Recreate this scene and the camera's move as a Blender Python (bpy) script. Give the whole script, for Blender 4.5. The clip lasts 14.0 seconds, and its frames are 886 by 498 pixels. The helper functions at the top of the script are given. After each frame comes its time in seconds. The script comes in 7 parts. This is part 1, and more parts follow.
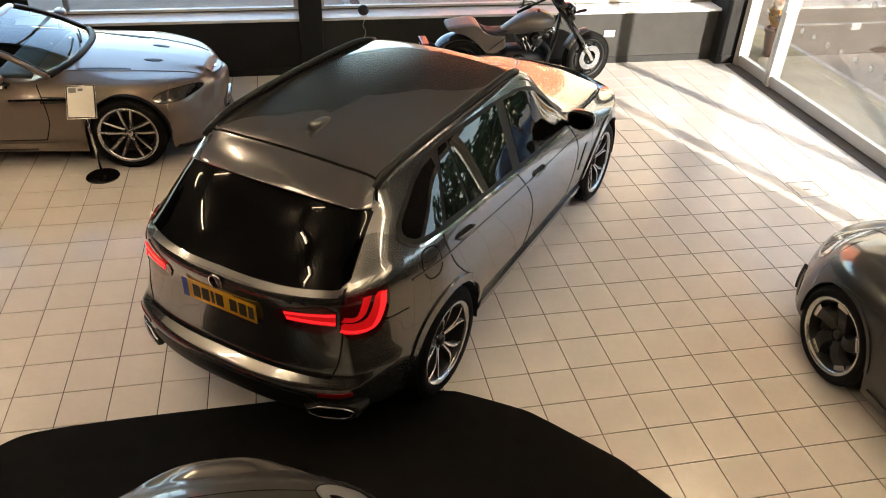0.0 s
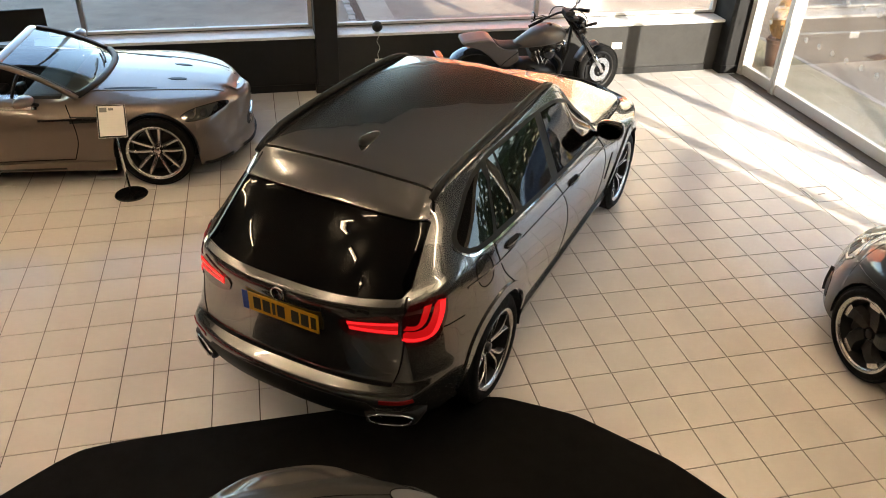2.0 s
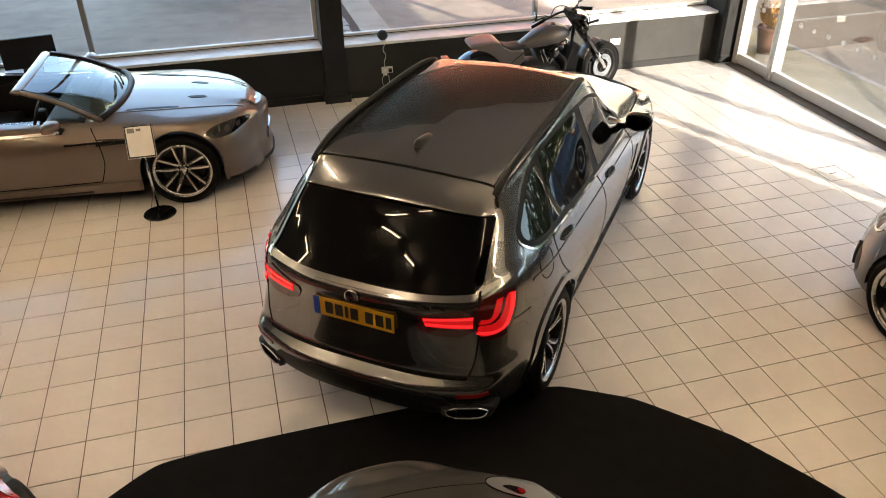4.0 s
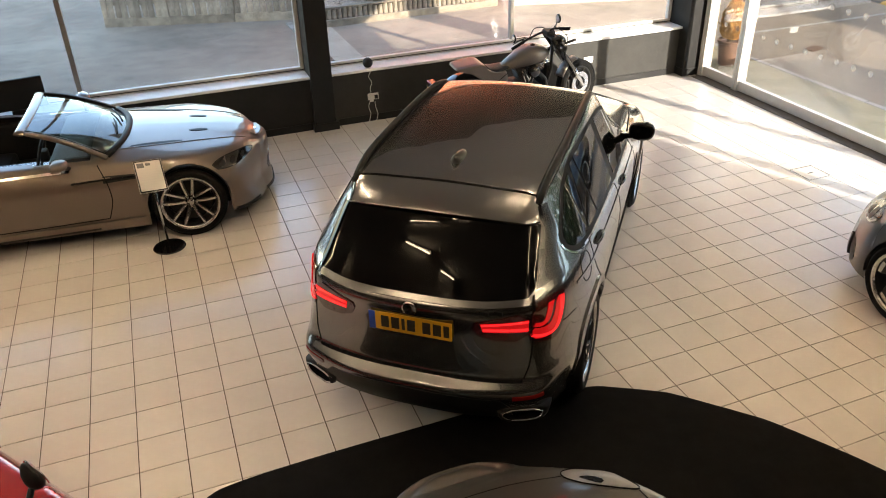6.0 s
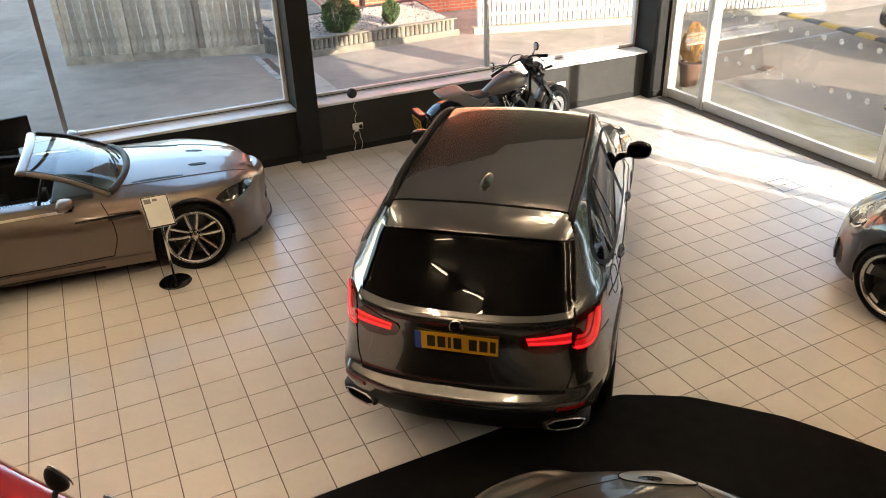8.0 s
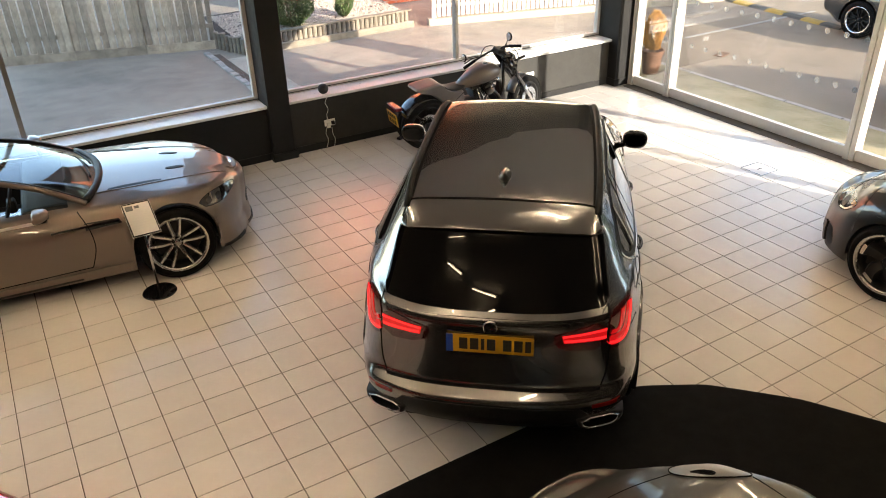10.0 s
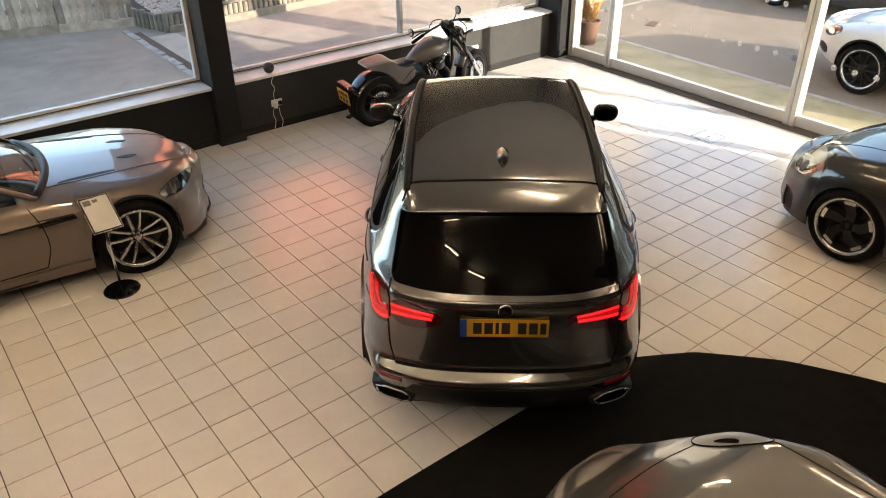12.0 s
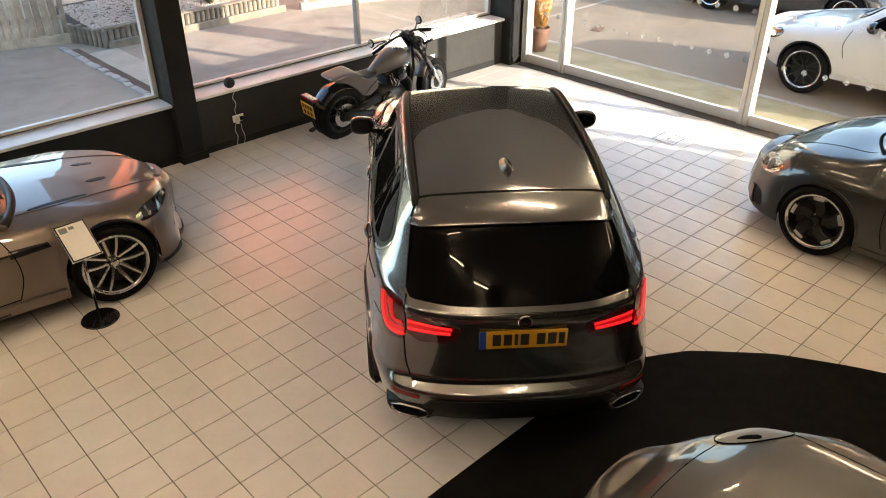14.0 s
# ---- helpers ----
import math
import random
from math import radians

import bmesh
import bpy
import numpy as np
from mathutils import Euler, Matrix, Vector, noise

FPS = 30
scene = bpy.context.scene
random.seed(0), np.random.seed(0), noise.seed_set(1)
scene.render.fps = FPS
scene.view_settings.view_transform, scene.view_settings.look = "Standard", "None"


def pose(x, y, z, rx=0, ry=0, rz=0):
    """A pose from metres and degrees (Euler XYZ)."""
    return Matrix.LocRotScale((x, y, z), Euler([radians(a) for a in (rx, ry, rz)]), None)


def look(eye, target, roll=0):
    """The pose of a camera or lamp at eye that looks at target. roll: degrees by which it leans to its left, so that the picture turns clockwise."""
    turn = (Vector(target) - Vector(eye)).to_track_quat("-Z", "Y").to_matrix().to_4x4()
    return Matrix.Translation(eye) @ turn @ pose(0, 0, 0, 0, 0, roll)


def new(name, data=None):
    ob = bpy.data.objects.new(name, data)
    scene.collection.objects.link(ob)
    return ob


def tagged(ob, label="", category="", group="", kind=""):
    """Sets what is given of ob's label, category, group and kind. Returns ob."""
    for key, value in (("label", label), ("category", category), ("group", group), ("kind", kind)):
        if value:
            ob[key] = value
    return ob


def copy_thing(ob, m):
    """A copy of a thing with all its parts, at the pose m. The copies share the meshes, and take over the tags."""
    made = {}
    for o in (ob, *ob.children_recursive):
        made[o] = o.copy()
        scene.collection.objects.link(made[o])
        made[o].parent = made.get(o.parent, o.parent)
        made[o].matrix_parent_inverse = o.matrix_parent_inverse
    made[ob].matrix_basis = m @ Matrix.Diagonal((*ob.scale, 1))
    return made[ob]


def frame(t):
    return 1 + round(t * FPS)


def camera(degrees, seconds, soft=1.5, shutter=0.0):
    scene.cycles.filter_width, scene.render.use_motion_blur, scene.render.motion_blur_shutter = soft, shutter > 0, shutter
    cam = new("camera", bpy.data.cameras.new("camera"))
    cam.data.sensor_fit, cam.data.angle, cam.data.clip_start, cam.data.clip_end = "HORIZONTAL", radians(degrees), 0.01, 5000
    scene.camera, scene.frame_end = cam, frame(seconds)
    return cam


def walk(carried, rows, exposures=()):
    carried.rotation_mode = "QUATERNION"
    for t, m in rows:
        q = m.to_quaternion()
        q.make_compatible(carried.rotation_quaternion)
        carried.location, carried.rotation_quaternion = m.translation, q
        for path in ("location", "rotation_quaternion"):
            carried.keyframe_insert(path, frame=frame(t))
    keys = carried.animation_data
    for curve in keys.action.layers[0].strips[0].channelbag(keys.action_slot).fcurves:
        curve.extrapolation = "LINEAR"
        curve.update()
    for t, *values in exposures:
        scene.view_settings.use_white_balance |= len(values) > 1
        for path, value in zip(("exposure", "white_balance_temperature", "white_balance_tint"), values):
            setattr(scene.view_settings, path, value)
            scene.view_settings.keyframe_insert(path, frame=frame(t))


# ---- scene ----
cam = camera(60.1, 14.0, 1.0)
PATH = [
    (0, (0.026, 0.103, 3.559), (0.39, 1.725, 2.448), 2.5),
    (0.5, (-0.046, 0.099, 3.561), (0.325, 1.723, 2.453), 2.9),
    (1, (-0.14, 0.103, 3.558), (0.233, 1.735, 2.463), 2.8),
    (1.5, (-0.245, 0.091, 3.573), (0.137, 1.725, 2.485), 2.4),
    (2, (-0.374, 0.077, 3.591), (0.029, 1.711, 2.509), 2.0),
    (2.5, (-0.488, 0.077, 3.584), (-0.054, 1.713, 2.517), 1.3),
    (3, (-0.603, 0.081, 3.567), (-0.164, 1.709, 2.492), 0.4),
    (3.2, (-0.659, 0.087, 3.568), (-0.218, 1.711, 2.486), 0.1),
    (5.3, (-1.283, 0.065, 3.633), (-0.737, 1.705, 2.626), -1.4),
    (5.5, (-1.346, 0.065, 3.627), (-0.778, 1.7, 2.625), -1.6),
    (6, (-1.506, 0.074, 3.614), (-0.907, 1.694, 2.606), -1.6),
    (6.5, (-1.687, 0.111, 3.626), (-1.055, 1.726, 2.628), -1.1),
    (7, (-1.832, 0.143, 3.648), (-1.177, 1.764, 2.676), -1.5),
    (7.5, (-1.997, 0.147, 3.672), (-1.302, 1.759, 2.713), -2.1),
    (8, (-2.101, 0.146, 3.678), (-1.356, 1.741, 2.728), -1.8),
    (8.2, (-2.135, 0.161, 3.672), (-1.38, 1.752, 2.725), -1.8),
    (10.3, (-2.567, 0.603, 3.661), (-1.66, 2.088, 2.676), -1.5),
    (10.5, (-2.608, 0.641, 3.692), (-1.682, 2.109, 2.697), -1.4),
    (11, (-2.711, 0.713, 3.694), (-1.727, 2.136, 2.69), -0.6),
    (11.5, (-2.79, 0.818, 3.682), (-1.77, 2.209, 2.669), -0.3),
    (12, (-2.893, 0.958, 3.679), (-1.849, 2.312, 2.643), -0.6),
    (12.5, (-2.979, 1.083, 3.687), (-1.893, 2.402, 2.647), -0.5),
    (13, (-3.066, 1.189, 3.694), (-1.941, 2.479, 2.66), -0.4),
    (13.5, (-3.16, 1.259, 3.707), (-2.002, 2.52, 2.673), -0.3),
    (14, (-3.226, 1.306, 3.705), (-2.043, 2.553, 2.682), -0.2),
]
walk(cam, [(t, look(eye, target, roll)) for t, eye, target, roll in PATH], exposures=[(0.0, 2.76), (14.0, 2.76)])

# ---- world, sun and lamps ----
SUN_AZ = (0.375, -0.927)      # ground direction towards the sun
SUN_EL = 14.5
world = bpy.data.worlds.new("sky")
scene.world = world
world.use_nodes = True
wn = world.node_tree.nodes
sky = wn.new("ShaderNodeTexSky")
sky.sky_type = "NISHITA"
sky.sun_disc = False
sky.sun_elevation = radians(SUN_EL)
sky.sun_rotation = math.atan2(SUN_AZ[0], SUN_AZ[1])
world.node_tree.links.new(sky.outputs[0], wn["Background"].inputs[0])
wn["Background"].inputs[1].default_value = 0.15

sun_data = bpy.data.lights.new("sun", "SUN")
sun_data.energy, sun_data.angle, sun_data.color = 2.3, radians(0.6), (1.0, 0.90, 0.75)
sun = new("sun", sun_data)
sd = Vector((SUN_AZ[0], SUN_AZ[1], 0)).normalized() * math.cos(radians(SUN_EL)) + Vector((0, 0, math.sin(radians(SUN_EL))))
sun.matrix_world = look(sd * 40, (0, 0, 0))


# ---- materials ----
def mat(name, base, rough=0.5, metal=0.0, coat=0.0, vary=0.0, scale=8.0, bump=0.0, bump_scale=60.0, rough_vary=0.0, tint=None,
        flake=0.0, spec=0.5, emit=None, emit_power=0.0, alpha_glass=False, per_object=0.0, per_island=0.0, ior=1.5, coat_rough=0.03, coat_ior=1.5, spots=0.0):
    """A principled material with variation of colour at two scales, varied gloss and fine relief."""
    m = bpy.data.materials.new(name)
    m.use_nodes = True
    nt = m.node_tree
    b = nt.nodes["Principled BSDF"]
    b.inputs["Base Color"].default_value = (*base, 1)
    b.inputs["Roughness"].default_value = rough
    b.inputs["Metallic"].default_value = metal
    b.inputs["IOR"].default_value = ior
    b.inputs["Specular IOR Level"].default_value = spec
    if coat:
        b.inputs["Coat Weight"].default_value = coat
        b.inputs["Coat Roughness"].default_value = coat_rough
        b.inputs["Coat IOR"].default_value = coat_ior
    if emit:
        b.inputs["Emission Color"].default_value = (*emit, 1)
        b.inputs["Emission Strength"].default_value = emit_power
    if alpha_glass:
        b.inputs["Transmission Weight"].default_value = 1.0
    geo = nt.nodes.new("ShaderNodeTexCoord")
    col = None

    def noise_tex(sc, detail=4.0):
        n = nt.nodes.new("ShaderNodeTexNoise")
        n.inputs["Scale"].default_value = sc
        n.inputs["Detail"].default_value = detail
        nt.links.new(geo.outputs["Object"], n.inputs["Vector"])
        return n

    if vary or per_object or per_island or spots:
        mix = nt.nodes.new("ShaderNodeMix")
        mix.data_type = "RGBA"
        dark = tint or tuple(c * (1 - vary) for c in base)
        mix.inputs[6].default_value = (*base, 1)
        mix.inputs[7].default_value = (*dark, 1)
        a, c = noise_tex(scale), noise_tex(scale * 7.3, 6.0)
        ad = nt.nodes.new("ShaderNodeMath")
        ad.operation = "MULTIPLY_ADD"
        nt.links.new(c.outputs[0], ad.inputs[0])
        ad.inputs[1].default_value = 0.5
        nt.links.new(a.outputs[0], ad.inputs[2])
        rmp = nt.nodes.new("ShaderNodeMapRange")
        nt.links.new(ad.outputs[0], rmp.inputs[0])
        rmp.inputs[1].default_value, rmp.inputs[2].default_value = 0.5, 1.0
        nt.links.new(rmp.outputs[0], mix.inputs[0])
        col = mix.outputs[2]
        if per_object or per_island:
            if per_object:
                info = nt.nodes.new("ShaderNodeObjectInfo")
                rnd = info.outputs["Random"]
            else:
                info = nt.nodes.new("ShaderNodeNewGeometry")
                rnd = info.outputs["Random Per Island"]
            hsv = nt.nodes.new("ShaderNodeHueSaturation")
            mr = nt.nodes.new("ShaderNodeMapRange")
            k = per_object or per_island
            mr.inputs[3].default_value, mr.inputs[4].default_value = 1 - k, 1 + k
            nt.links.new(rnd, mr.inputs[0])
            nt.links.new(mr.outputs[0], hsv.inputs["Value"])
            nt.links.new(col, hsv.inputs["Color"])
            col = hsv.outputs[0]
        if spots:
            sp = noise_tex(3.1, 2.0)
            rs = nt.nodes.new("ShaderNodeMapRange")
            rs.inputs[1].default_value, rs.inputs[2].default_value = 0.62, 0.72
            rs.inputs[3].default_value, rs.inputs[4].default_value = 0.0, spots
            nt.links.new(sp.outputs[0], rs.inputs[0])
            m2 = nt.nodes.new("ShaderNodeMix")
            m2.data_type = "RGBA"
            nt.links.new(rs.outputs[0], m2.inputs[0])
            nt.links.new(col, m2.inputs[6])
            m2.inputs[7].default_value = (*(c * 0.45 for c in base), 1)
            col = m2.outputs[2]
        nt.links.new(col, b.inputs["Base Color"])
    if rough_vary:
        n = noise_tex(scale * 2.1, 5.0)
        rr = nt.nodes.new("ShaderNodeMapRange")
        rr.inputs[3].default_value, rr.inputs[4].default_value = max(0.0, rough - rough_vary), min(1.0, rough + rough_vary)
        rr.inputs[1].default_value, rr.inputs[2].default_value = 0.3, 0.7
        nt.links.new(n.outputs[0], rr.inputs[0])
        nt.links.new(rr.outputs[0], b.inputs["Roughness"])
    if flake:
        v = nt.nodes.new("ShaderNodeTexVoronoi")
        v.inputs["Scale"].default_value = 900.0
        nt.links.new(geo.outputs["Object"], v.inputs["Vector"])
        bp = nt.nodes.new("ShaderNodeBump")
        bp.inputs["Strength"].default_value = flake
        bp.inputs["Distance"].default_value = 0.0006
        nt.links.new(v.outputs["Distance"], bp.inputs["Height"])
        nt.links.new(bp.outputs[0], b.inputs["Normal"])
    elif bump:
        n = noise_tex(bump_scale, 6.0)
        bp = nt.nodes.new("ShaderNodeBump")
        bp.inputs["Strength"].default_value = bump
        bp.inputs["Distance"].default_value = 0.01
        nt.links.new(n.outputs[0], bp.inputs["Height"])
        nt.links.new(bp.outputs[0], b.inputs["Normal"])
    return m


def pane_glass(name, tint=(1, 1, 1), gloss=0.9, ior=1.45):
    """Thin window glass: clear, with a mirror share that grows towards grazing angles."""
    m = bpy.data.materials.new(name)
    m.use_nodes = True
    nt = m.node_tree
    nt.nodes.remove(nt.nodes["Principled BSDF"])
    tr = nt.nodes.new("ShaderNodeBsdfTransparent")
    tr.inputs[0].default_value = (*tint, 1)
    gl = nt.nodes.new("ShaderNodeBsdfGlossy")
    gl.inputs["Roughness"].default_value = 0.01
    fr = nt.nodes.new("ShaderNodeFresnel")
    fr.inputs[0].default_value = ior
    mul = nt.nodes.new("ShaderNodeMath")
    mul.operation = "MULTIPLY"
    mul.inputs[1].default_value = gloss
    nt.links.new(fr.outputs[0], mul.inputs[0])
    mx = nt.nodes.new("ShaderNodeMixShader")
    nt.links.new(mul.outputs[0], mx.inputs[0])
    nt.links.new(tr.outputs[0], mx.inputs[1])
    nt.links.new(gl.outputs[0], mx.inputs[2])
    nt.links.new(mx.outputs[0], nt.nodes["Material Output"].inputs[0])
    return m


M_TILE = mat("glazed_floor_tile", (0.648, 0.609, 0.570), 0.21, vary=0.07, scale=3.0, rough_vary=0.05, bump=0.015, bump_scale=25, per_object=0.025, spec=0.55)
M_TILE_FAR = mat("glazed_floor_tile_far", (0.648, 0.609, 0.570), 0.21, vary=0.07, scale=3.0, rough_vary=0.05, bump=0.015, bump_scale=25, per_island=0.025, spec=0.55)
M_GROUT = mat("brown_grout", (0.060, 0.035, 0.018), 0.9, vary=0.4, scale=9)
M_MAT = mat("black_vinyl", (0.0068, 0.0064, 0.0059), 0.8, spec=0.05, vary=0.35, scale=5, rough_vary=0.10, bump=0.05, bump_scale=240, spots=0.3)
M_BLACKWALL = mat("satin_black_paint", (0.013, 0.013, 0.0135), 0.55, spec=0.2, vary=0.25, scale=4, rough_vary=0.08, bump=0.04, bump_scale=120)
# the black wall paint again, with sunlight and floor bounce put into its colour
M_SUNWALL = mat("sunlit_black_paint", (0.030, 0.0295, 0.028), 0.6, spec=0.25, vary=0.25, scale=4, rough_vary=0.08, bump=0.04, bump_scale=120)
M_CEIL = mat("ceiling_board", (0.80, 0.77, 0.72), 0.9, vary=0.08, scale=2)
M_DARKROOM = mat("dark_wall_paint", (0.022, 0.021, 0.020), 0.8, spec=0.2, vary=0.2, scale=2)
M_SILL = mat("white_sill_paint", (0.72, 0.72, 0.74), 0.35, vary=0.10, scale=6, rough_vary=0.08, spots=0.15)
M_ALU = mat("white_powder_coat", (0.55, 0.54, 0.51), 0.4, vary=0.08, scale=7, rough_vary=0.05)
M_GASKET = mat("rubber_gasket", (0.015, 0.015, 0.015), 0.7, vary=0.2)
M_GLASS = pane_glass("window_glass", gloss=0.5)
M_CARGLASS = pane_glass("windscreen_glass", (0.50, 0.58, 0.57), gloss=1.0, ior=2.3)
M_CHROME = mat("chrome", (0.80, 0.80, 0.80), 0.06, 1.0, rough_vary=0.03, scale=5)
M_STEEL = mat("brushed_steel", (0.55, 0.54, 0.52), 0.25, 1.0, rough_vary=0.08, scale=30)
M_RUBBER = mat("tyre_rubber", (0.006, 0.006, 0.006), 0.7, spec=0.1, vary=0.3, scale=20, bump=0.12, bump_scale=180, rough_vary=0.1)
M_BLACKGLOSS = mat("gloss_black_plastic", (0.008, 0.008, 0.009), 0.08, coat=0.6)
M_BLACKPLASTIC = mat("black_plastic", (0.008, 0.008, 0.0085), 0.5, spec=0.25, vary=0.2, scale=30, bump=0.05, bump_scale=300)
M_SIDEGLASS = mat("dark_side_glass", (0.004, 0.004, 0.0045), 0.015, spec=0.6)
M_TINT = mat("privacy_glass", (0.0015, 0.0015, 0.0018), 0.015, spec=0.12)
M_PAINT_GREY = mat("mid_grey_metallic", (0.142, 0.142, 0.144), 0.25, 0.92, spec=0.3, coat=1.0, vary=0.02, scale=3, coat_rough=0.006, coat_ior=1.75)
M_PAINT_BRONZE = mat("bronze_silver_metallic", (0.172, 0.138, 0.116), 0.40, 0.6, spec=0.3, coat=1.0, vary=0.03, scale=400, coat_rough=0.01)
M_PAINT_NARDO = mat("dark_grey_metallic", (0.020, 0.0195, 0.018), 0.42, 0.2, spec=0.3, coat=1.0, vary=0.03, scale=400, coat_rough=0.01)
M_PAINT_SILVER = mat("warm_silver_metallic", (0.092, 0.086, 0.079), 0.34, 0.6, spec=0.3, coat=1.0, vary=0.03, scale=400, coat_rough=0.01)
M_PAINT_RED = mat("racing_red_paint", (0.34, 0.008, 0.011), 0.25, 0.0, coat=1.0, vary=0.04, coat_rough=0.02)
M_PAINT_WHITE = mat("white_car_paint", (0.62, 0.61, 0.59), 0.3, 0.0, coat=1.0, vary=0.03, coat_rough=0.02)
M_PAINT_BLACK = mat("black_car_paint", (0.02, 0.02, 0.022), 0.2, 0.0, coat=1.0, vary=0.05)
M_SEAM = mat("panel_gap_shadow", (0.004, 0.004, 0.004), 0.9, spec=0.1)
M_LED = mat("lit_red_led_bar", (0.6, 0.02, 0.02), 0.2, emit=(1.0, 0.015, 0.018), emit_power=0.22)
M_LEDDIM = mat("diffuse_red_light_guide", (0.30, 0.006, 0.008), 0.15, coat=0.6, emit=(1.0, 0.010, 0.012), emit_power=0.06)
M_LAMPDARK = mat("smoked_red_lens", (0.07, 0.003, 0.005), 0.06, coat=1.0)
M_REFLECT = mat("red_reflector", (0.17, 0.007, 0.007), 0.15, coat=1.0)
M_YELLOW = mat("yellow_plate", (0.56, 0.29, 0.014), 0.35, vary=0.06, scale=10)
M_BLUE = mat("blue_band", (0.01, 0.05, 0.32), 0.35)
M_INK = mat("black_plate_ink", (0.01, 0.01, 0.01), 0.5)
M_RIM = mat("machined_alloy", (0.56, 0.55, 0.53), 0.26, 0.95, rough_vary=0.02, scale=15)
M_RIMDARK = mat("dark_alloy", (0.008, 0.008, 0.0085), 0.45, 0.0, spec=0.3, rough_vary=0.08, scale=20)
M_DISC = mat("brake_disc", (0.035, 0.034, 0.033), 0.40, 1.0, rough_vary=0.1, scale=20)
M_LEATHER = mat("black_leather", (0.007, 0.007, 0.0075), 0.5, spec=0.3, vary=0.3, scale=30, bump=0.1, bump_scale=150)
M_PAPER = mat("printed_paper", (0.58, 0.57, 0.54), 0.6, vary=0.04, scale=4)
M_WHITEPLASTIC = mat("white_plastic", (0.75, 0.74, 0.70), 0.35, vary=0.05)
M_LAMPGREY = mat("lamp_reflector_grey", (0.20, 0.20, 0.205), 0.3, coat=0.6)
# near-black colour replaces the reflection of the car's own dark side
M_MIRROR = mat("darkened_mirror_glass", (0.02, 0.021, 0.022), 0.03, 1.0)
M_MULL = mat("anodised_mullion", (0.30, 0.29, 0.28), 0.35, 0.5, vary=0.1, scale=6)

# ---- tools ----
from mathutils.bvhtree import BVHTree


def part(name, bm, material, parent=None, label="", smooth=False, at=None):
    """Links a bmesh as one mesh object, under a thing or a part where one is given."""
    me = bpy.data.meshes.new(name)
    bm.to_mesh(me)
    bm.free()
    for m in material if isinstance(material, (list, tuple)) else [material]:
        me.materials.append(m)
    if smooth:
        me.polygons.foreach_set("use_smooth", [True] * len(me.polygons))
    ob = new(name, me)
    if parent is not None:
        ob.parent = parent
    if at is not None:
        ob.matrix_local = at
    if label:
        ob["label"] = label
    return ob


def thing(name, label, category, m=None, group="", kind=""):
    """An empty at the base of a thing, to hold its parts."""
    ob = tagged(new(name), label, category, group, kind)
    if m is not None:
        ob.matrix_world = m
    return ob


def box(bm, x0, x1, y0, y1, z0, z1, bevel=0.0, seg=2, m=None):
    r = bmesh.ops.create_cube(bm, size=1.0)
    vs = r["verts"]
    for v in vs:
        v.co = Vector((x0 + (v.co.x + 0.5) * (x1 - x0), y0 + (v.co.y + 0.5) * (y1 - y0), z0 + (v.co.z + 0.5) * (z1 - z0)))
    if bevel:
        es = list({e for v in vs for e in v.link_edges})
        r2 = bmesh.ops.bevel(bm, geom=es, offset=bevel, segments=seg, affect="EDGES", profile=0.6)
        vs = list({v for f in r2["faces"] for v in f.verts} | {v for v in vs if v.is_valid})
    if m is not None:
        for v in vs:
            v.co = m @ v.co
    return vs


def boxed(x0, x1, y0, y1, z0, z1, bevel=0.0, seg=2, m=None):
    bm = bmesh.new()
    box(bm, x0, x1, y0, y1, z0, z1, bevel, seg, m)
    return bm


def tube(bm, pts, r, n=10, caps=True):
    """A round bar along points; r is one radius or one for each point."""
    pts = [Vector(p) for p in pts]
    rs = r if isinstance(r, (list, tuple)) else [r] * len(pts)
    rings = []
    up = Vector((0, 0, 1))
    for i, p in enumerate(pts):
        d = (pts[min(i + 1, len(pts) - 1)] - pts[max(i - 1, 0)]).normalized()
        a = d.cross(up)
        if a.length < 0.05:
            a = d.cross(Vector((1, 0, 0)))
        a.normalize()
        b = a.cross(d)
        rings.append([bm.verts.new(p + rs[i] * (a * math.cos(2 * math.pi * k / n) + b * math.sin(2 * math.pi * k / n))) for k in range(n)])
    for i in range(len(rings) - 1):
        for k in range(n):
            bm.faces.new((rings[i][k], rings[i][(k + 1) % n], rings[i + 1][(k + 1) % n], rings[i + 1][k]))
    if caps:
        bm.faces.new(rings[0][::-1])
        bm.faces.new(rings[-1])


def spun(bm, profile, n=48, axis="z", m=None, closed=False):
    """A turned shape: profile of (radius, height) about an axis."""
    rings = []
    for r, h in profile:
        ring = []
        for k in range(n):
            a = 2 * math.pi * k / n
            c, s = r * math.cos(a), r * math.sin(a)
            co = Vector((c, s, h)) if axis == "z" else Vector((c, h, s)) if axis == "y" else Vector((h, c, s))
            ring.append(bm.verts.new(m @ co if m is not None else co))
        rings.append(ring)
    pairs = list(zip(rings[:-1], rings[1:])) + ([(rings[-1], rings[0])] if closed else [])
    for a, b in pairs:
        for k in range(n):
            bm.faces.new((a[k], a[(k + 1) % n], b[(k + 1) % n], b[k]))
    return rings


